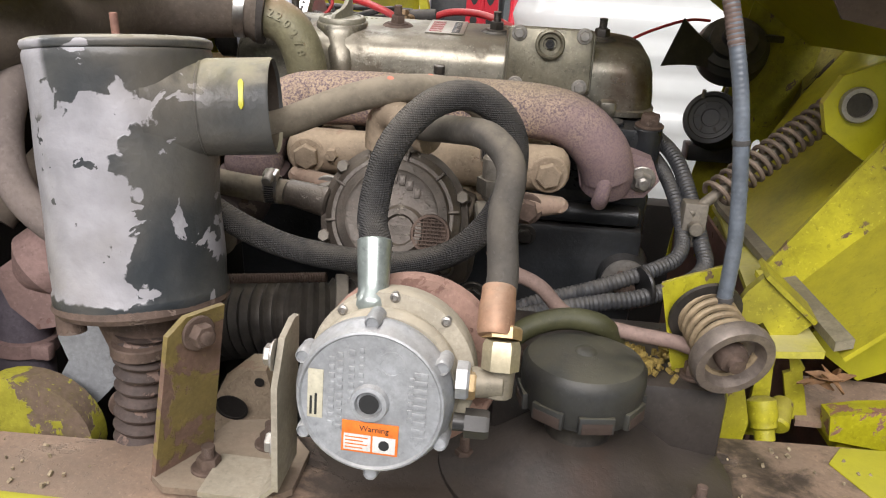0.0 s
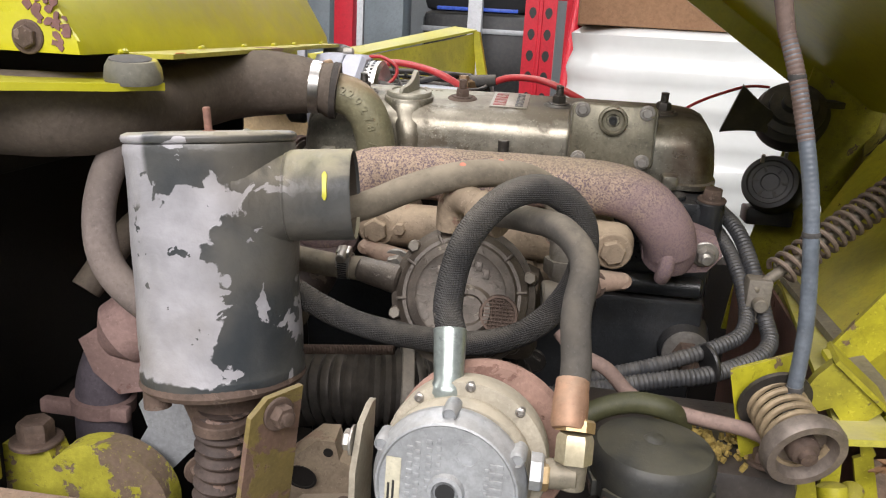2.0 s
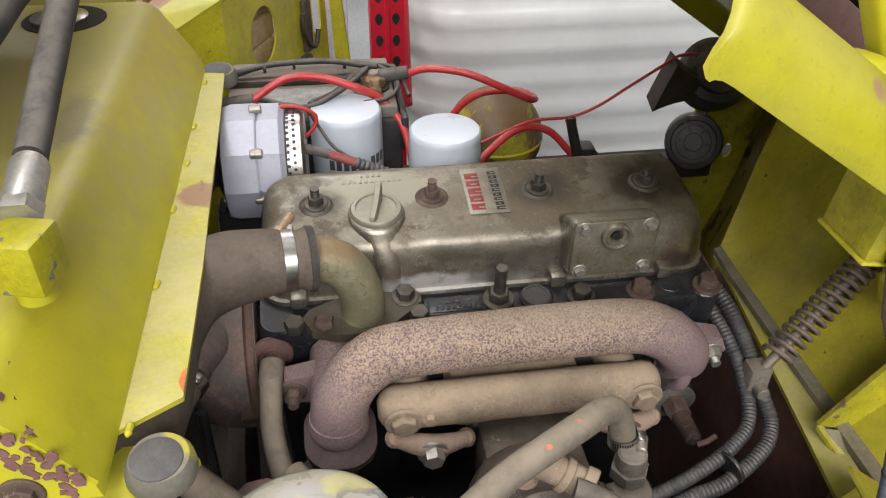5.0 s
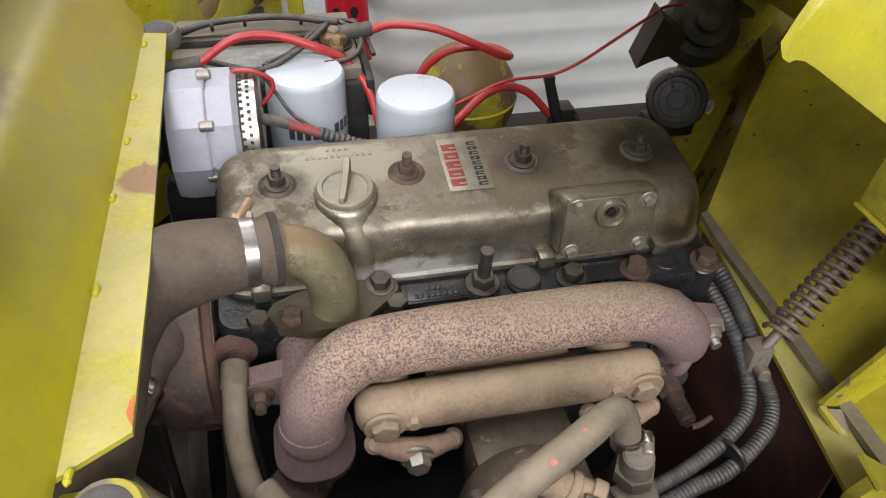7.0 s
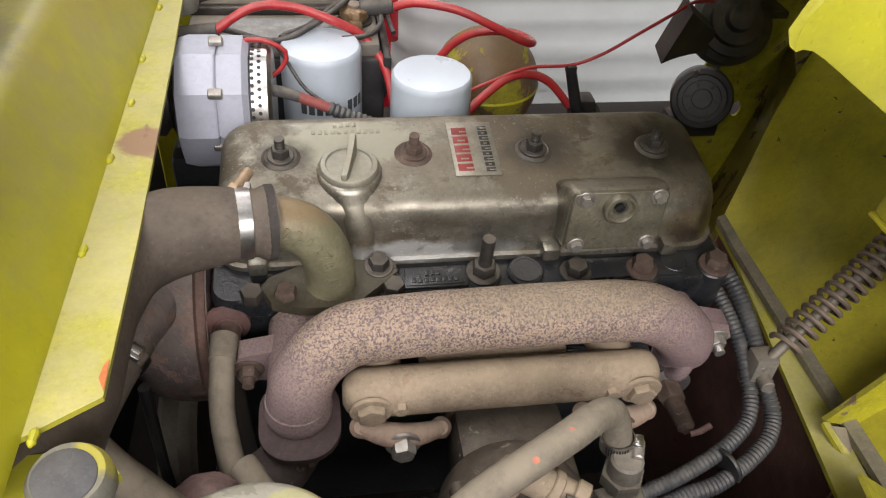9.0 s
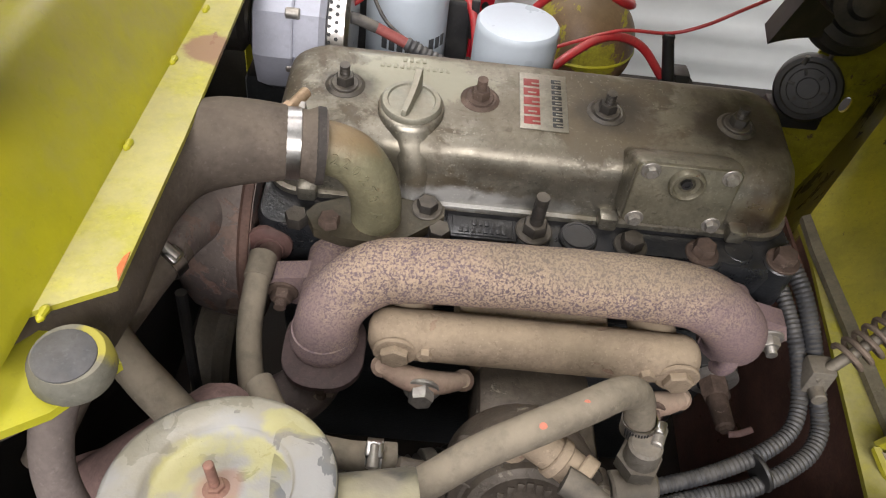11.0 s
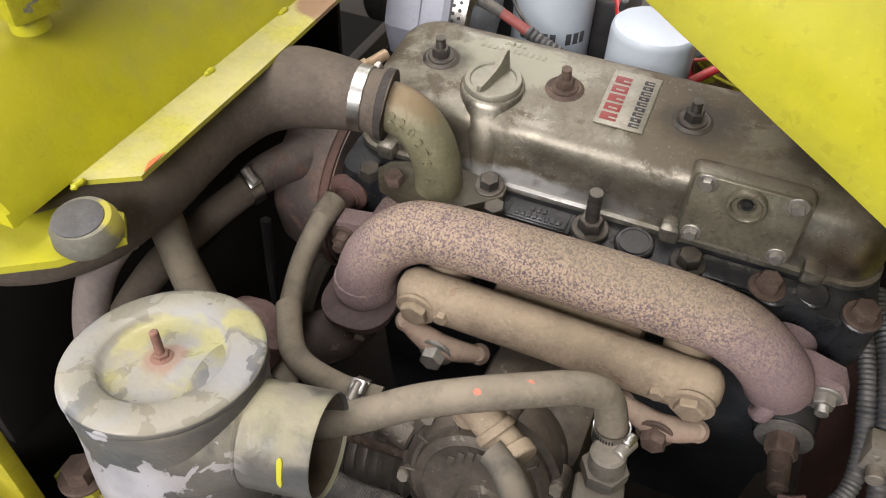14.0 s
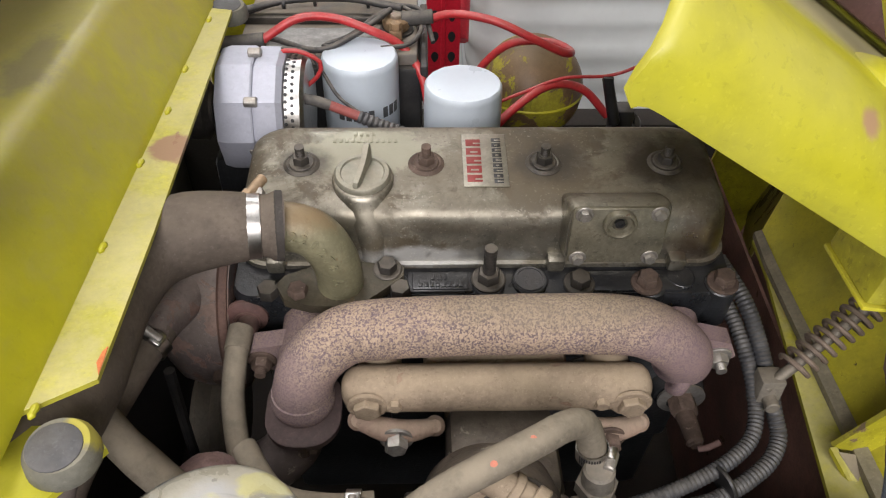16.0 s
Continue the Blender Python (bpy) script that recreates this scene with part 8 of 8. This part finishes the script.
# ---------------------------------------------------------------- far side panel
fend = thing("far_fender", (-0.3, 0.9, 0.0), "lime-yellow far side panel with oval hole and latch", "fender")
near = [Vector(q) for q in ((-0.4, 0.515, 0.966), (-0.314, 0.58, 1.0), (-0.235, 0.75, 1.024), (-0.15, 0.93, 1.05))]
away = [Vector(q) for q in ((-0.425, 0.53, 0.99), (-0.345, 0.67, 1.01), (-0.28, 0.8, 1.031), (-0.205, 0.95, 1.055))]
b2 = B()
rings(b2, [[a, c, c + Vector((0, 0, 0.005)), a + Vector((0, 0, 0.005))] for a, c in zip(near, away)])
part("top_face", b2, YELLOW, fend, "bright yellow top face")
du = (near[3] - near[1])
du.z = 0
du.normalize()
up = Vector((0, 0, 1))
hc = Vector((-0.261, 0.693, 0.903))
ell = [hc + du * (0.047 * math.cos(a)) + up * (0.052 * math.sin(a)) for a in (radians(15 * k) for k in range(24))]
slot = near[1] + du * 0.345 + up * -0.125
win = [slot + du * x + up * z for x, z in round_rect(0.02, 0.045, 0.018, 4)]
mid = near[1] + du * 0.27
w1 = pierced([near[1] - up * 0.4, near[1] - up * 0.002, mid + up * 0.03, mid - up * 0.4], ell, Vector((-0.9, 0.42, 0)) * 0.004)
part("panel_wall", w1, YELLOW_DARK, fend, "shaded inner wall with an oval hole")
w2 = pierced([mid - up * 0.4, mid + up * 0.03, near[3] - up * 0.002, near[3] + du * 0.01 - up * 0.4], win, Vector((-0.9, 0.42, 0)) * 0.004)
part("panel_wall", w2, YELLOW_DARK, fend, "shaded inner wall with a slot window")
part("left_return", sheet([near[0], near[1], near[1] - up * 0.4, near[0] - up * 0.4], 0.004, (-0.4, 0.6, 0), 0.001), YELLOW_DARK, fend)
end = near[3]
part("end_rim", sheet([end + Vector((-0.01, -0.01, 0.004)), end + Vector((0.006, -0.006, 0.0)), end + Vector((0.03, -0.006, -0.1)), end + Vector((0.045, -0.006, -0.3)), end + Vector((0.015, -0.01, -0.3)), end + Vector((0.008, -0.01, -0.1))], 0.012, (0.2, 1, 0), 0.003), YELLOW_DARK, fend, "rolled end rim")
pw = Matrix(((du.x, -du.y, 0, hc.x), (du.y, du.x, 0, hc.y), (0, 0, 1, hc.z), (0, 0, 0, 1)))
for k in range(3):
    part("wood_packer", box((-0.075, 0.02, -0.075 + 0.05 * k), (0.075, 0.05, -0.028 + 0.05 * k), 0.003, pw), TAN_BOX, fend, "pale wood seen through the oval hole")
lt = near[1] + du * 0.285 + up * -0.13
ml = Matrix(((du.x, -du.y, 0, lt.x), (du.y, du.x, 0, lt.y), (0, 0, 1, lt.z), (0, 0, 0, 1)))
part("latch_plate", box((-0.014, -0.012, -0.055), (0.014, 0.0, 0.05), 0.004, ml), RUST_STEEL, fend, "rusty latch mechanism")
part("latch_hook", sweep(smooth_path([ml @ Vector(q) for q in ((-0.03, -0.014, 0.03), (-0.035, -0.016, 0.0), (-0.02, -0.018, -0.03), (0.01, -0.018, -0.045), (0.03, -0.016, -0.02))], 0.006), 0.005, 10), DARK_STEEL, fend)
part("latch_block", box((-0.05, -0.02, -0.09), (-0.01, -0.002, -0.055), 0.004, ml), DARK_STEEL, fend)
part("latch_bolt", bolt(ml @ Vector((-0.03, -0.02, -0.07)), ml.to_3x3() @ Vector((0, -1, 0)), 0.008, 0.008), RUST_STEEL, fend)
# Unseen leg, in the same painted shade.
part("panel_leg", box((-0.31, 0.72, 0.0), (-0.25, 0.78, 0.62), 0.003), DARK_VOID, fend)

# ---------------------------------------------------------------- warehouse beyond
def tear(bm, x, y, z, s):
    pts_ = [(0.009 * math.cos(a) * (1 - 0.35 * max(0, -math.sin(a))), 0.0135 * math.sin(a)) for a in (2 * math.pi * k / 14 for k in range(14))]
    rings(bm, [[Vector((x + px * s, yy, z + pz * s)) for px, pz in pts_] for yy in (y, y - 0.0012)])


rack = thing("rack_upright", (-0.01, 1.08, 0.0), "red perforated pallet rack upright with brace", "pallet rack", "rack uprights")
b2 = B()
sheet([(-0.049, 1.05, 0), (0.028, 1.05, 0), (0.028, 1.12, 0), (0.024, 1.12, 0), (0.024, 1.054, 0), (-0.045, 1.054, 0), (-0.045, 1.12, 0), (-0.049, 1.12, 0)], 3.4, (0, 0, 1), 0.0008, b2)
sheet([(-0.0165, 1.0505, 0), (-0.0045, 1.0505, 0), (-0.0065, 1.047, 0), (-0.0145, 1.047, 0)], 3.4, (0, 0, 1), 0.0005, b2)
rp = part("rack_post", b2, RACK_RED, rack)
for i in range(30):
    for x in (-0.03, 0.009):
        b2 = B()
        tear(b2, x, 1.0505, 0.34 + 0.0508 * i, 1.0)
        part("teardrop_hole", b2, LABEL_BLACK, rp)
part("rear_post", box((0.045, 1.95, 0), (0.125, 2.02, 3.4), 0.004), RACK_RED, rack)
part("brace_bar", rod((0.035, 1.12, 0.55), (0.1, 1.98, 1.35), 0.018, seg=12), RACK_RED, rack)
part("brace_bar", rod((0.035, 1.12, 1.95), (0.1, 1.98, 1.35), 0.018, seg=12), RACK_RED, rack)
part("foot_plate", box((-0.08, 1.03, 0), (0.06, 1.16, 0.01), 0.001), RACK_RED, rack)
far = thing("pallet_rack", (-1.3, 4.0, 0.0), "far red pallet rack frame with crossbeam", "pallet rack", "rack uprights")
part("rack_post", box((-1.395, 3.95, 0), (-1.275, 4.05, 3.4), 0.004), RACK_RED, far)
part("rack_post", box((-3.6, 3.95, 0), (-3.48, 4.05, 3.4), 0.004), RACK_RED, far)
part("crossbeam", box((-3.6, 3.96, 1.24), (0.6, 4.02, 1.36), 0.004), RACK_RED, far)
part("rack_post", box((0.6, 3.95, 0), (0.72, 4.05, 3.4), 0.004), RACK_RED, far)
part("rack_brace", rod((-1.75, 4.0, 0.5), (-1.33, 4.0, 0.0), 0.02, seg=12), RACK_RED, far)
wr = thing("wrapped_pallet", (0.7, 1.9, 0.0), "pallet load in glossy white stretch film", "wrapped pallet")
b2 = B()
lv = []
for k in range(40):
    z = 0.13 + 0.955 * k / 39
    w = 0.006 * math.sin(k * 1.7) + 0.005 * math.sin(k * 0.6 + 1)
    lv.append((z, 0.62 + w - (0.03 if k == 39 else 0), 0.55 + w - (0.03 if k == 39 else 0), 0.16))
rings(b2, [[Vector((0.69 + x, 1.85 + y + 0.006 * noise.noise(Vector((x * 5, y * 5, z * 3))), z)) for x, y in round_rect(hx, hy, r, 6)] for z, hx, hy, r in lv])
part("film_wrap", b2, WRAP, wr, "white stretch film with folds", angle=60)
for i in range(5):
    part("pallet_board", box((0.1, 1.32 + 0.24 * i, 0.1), (1.28, 1.42 + 0.24 * i, 0.125), 0.002), TAN_BOX, wr)
for x in (0.12, 0.65, 1.18):
    part("pallet_bearer", box((x, 1.32, 0.0), (x + 0.08, 2.38, 0.1), 0.002), TAN_BOX, wr)
cb = thing("cardboard_carton", (0.6, 1.8, 1.085), "brown cardboard carton on the wrapped load", "carton", "cartons")
part("carton_body", box((0.085, 1.32, 1.085), (0.98, 2.2, 1.7), 0.004), CARDBOARD, cb)
part("carton_tape", box((0.08, 1.7, 1.2), (0.0855, 1.76, 1.69), 0), TAN_BOX, cb)
for i, (x0, x1, z) in enumerate(((0.2, 0.32, 1.17), (0.45, 0.6, 1.165))):
    part("print_bar", box((x0, 1.3185, z), (x1, 1.3205, z + 0.012), 0), material("blue_print", (0.08, 0.14, 0.3), 0.8, bump=0) if i == 0 else bpy.data.materials["blue_print"], cb)
wb = thing("white_cabinet", (-0.2, 1.75, 0.0), "plain white sheet metal cabinet", "cabinet")
part("cabinet_body", box((-0.33, 1.55, 0.0), (-0.085, 2.0, 0.8), 0.005), WHITE_PAINT, wb)
part("cabinet_lid", box((-0.335, 1.545, 0.8), (-0.08, 2.005, 0.815), 0.003), WHITE_PAINT, wb)
bb = thing("open_carton", (-0.75, 1.8, 0.0), "open brown cardboard box with loose planks", "carton", "cartons")
for lo, hi in (((-1.05, 1.62, 0.1), (-0.455, 1.63, 0.8)), ((-1.05, 2.02, 0.1), (-0.455, 2.03, 0.86)), ((-1.05, 1.63, 0.1), (-1.04, 2.02, 0.86)), ((-0.465, 1.63, 0.1), (-0.455, 2.02, 0.86)), ((-1.05, 1.62, 0.0), (-0.455, 2.03, 0.1))):
    part("carton_wall", box(lo, hi, 0.001), CARDBOARD, bb)
pk = thing("plank_stack", (-0.57, 1.24, 0.0), "stack of worn wooden planks", "planks")
WOODY = material("worn_dirty_plank", (0.38, 0.25, 0.14), 0.75, vary=0.3, scale=8, grain=90, bump=0.2, spots=(0.06, 0.05, 0.045), spot_at=0.6, spot_scale=9)
turned = Matrix.Translation((-0.57, 1.24, 0.845)) @ Matrix.Rotation(radians(-11), 4, "Z")
for i in range(4):
    part("plank", box((-0.19 + 0.097 * i, -0.3 - 0.02 * (i % 2), 0.004 * (i % 3)), (-0.19 + 0.09 + 0.097 * i, 0.31 + 0.015 * (i % 3), 0.024 + 0.004 * (i % 3)), 0.002, turned), WOODY, pk)
for k, y in enumerate((-0.2, 0.18)):
    part("plank_bearer", box((-0.2, y, -0.845), (0.2, y + 0.09, 0.0), 0.003, turned), TAN_BOX, pk)
part("wood_chip", box((-0.05, -0.1, 0.03), (-0.02, 0.02, 0.04), 0.002, turned @ Matrix.Rotation(0.5, 4, "Z")), RUST_STEEL, pk)
lk = thing("grey_lockers", (-2.0, 6.7, 0.0), "row of grey-blue steel lockers", "lockers")
for x0, x1 in ((-3.6, -2.62), (-2.42, -2.2), (-1.86, -1.49)):
    part("locker_door", box((x0, 6.5, 0.05), (x1, 6.9, 2.3), 0.006), STEEL_GREY, lk)
for x in (-2.5, -1.93):
    part("white_panel", box((x - 0.05, 6.52, 0.0), (x + 0.05, 6.8, 2.3), 0.004), WHITE_PAINT, lk)
mc = thing("covered_machine", (-0.8, 7.3, 0.0), "dark parked machine with a blue strip", "machine")
part("machine_body", box((-1.4, 7.0, 0.05), (-0.1, 8.2, 1.2), 0.08), PLASTIC, mc)
part("machine_top", box((-1.4, 7.1, 1.2), (-0.1, 8.1, 1.9), 0.08), SEAT_BLACK, mc)
part("blue_strip", box((-1.25, 6.985, 1.21), (-0.45, 7.0, 1.245), 0.004), material("blue_trim", (0.05, 0.12, 0.6), 0.3, bump=0), mc)
part("machine_rail", box((-1.4, 6.98, 1.0), (-0.1, 7.0, 1.05), 0.004), ALU, mc)
wp = thing("building_column", (-0.8, 6.4, 0.0), "square white-painted steel building column", "column")
part("column_shaft", box((-0.86, 6.35, 0), (-0.735, 6.48, 4.6), 0.005), WHITE_PAINT, wp)
sk = thing("low_skid", (-0.5, 5.0, 0.0), "dark low skid on the workshop floor", "skid")
part("skid_deck", box((-1.9, 6.2, 0.2), (-0.2, 6.35, 0.5), 0.01), PLASTIC, sk)
part("skid_runner", box((-1.9, 6.2, 0.0), (-1.7, 6.35, 0.2), 0.01), PLASTIC, sk)
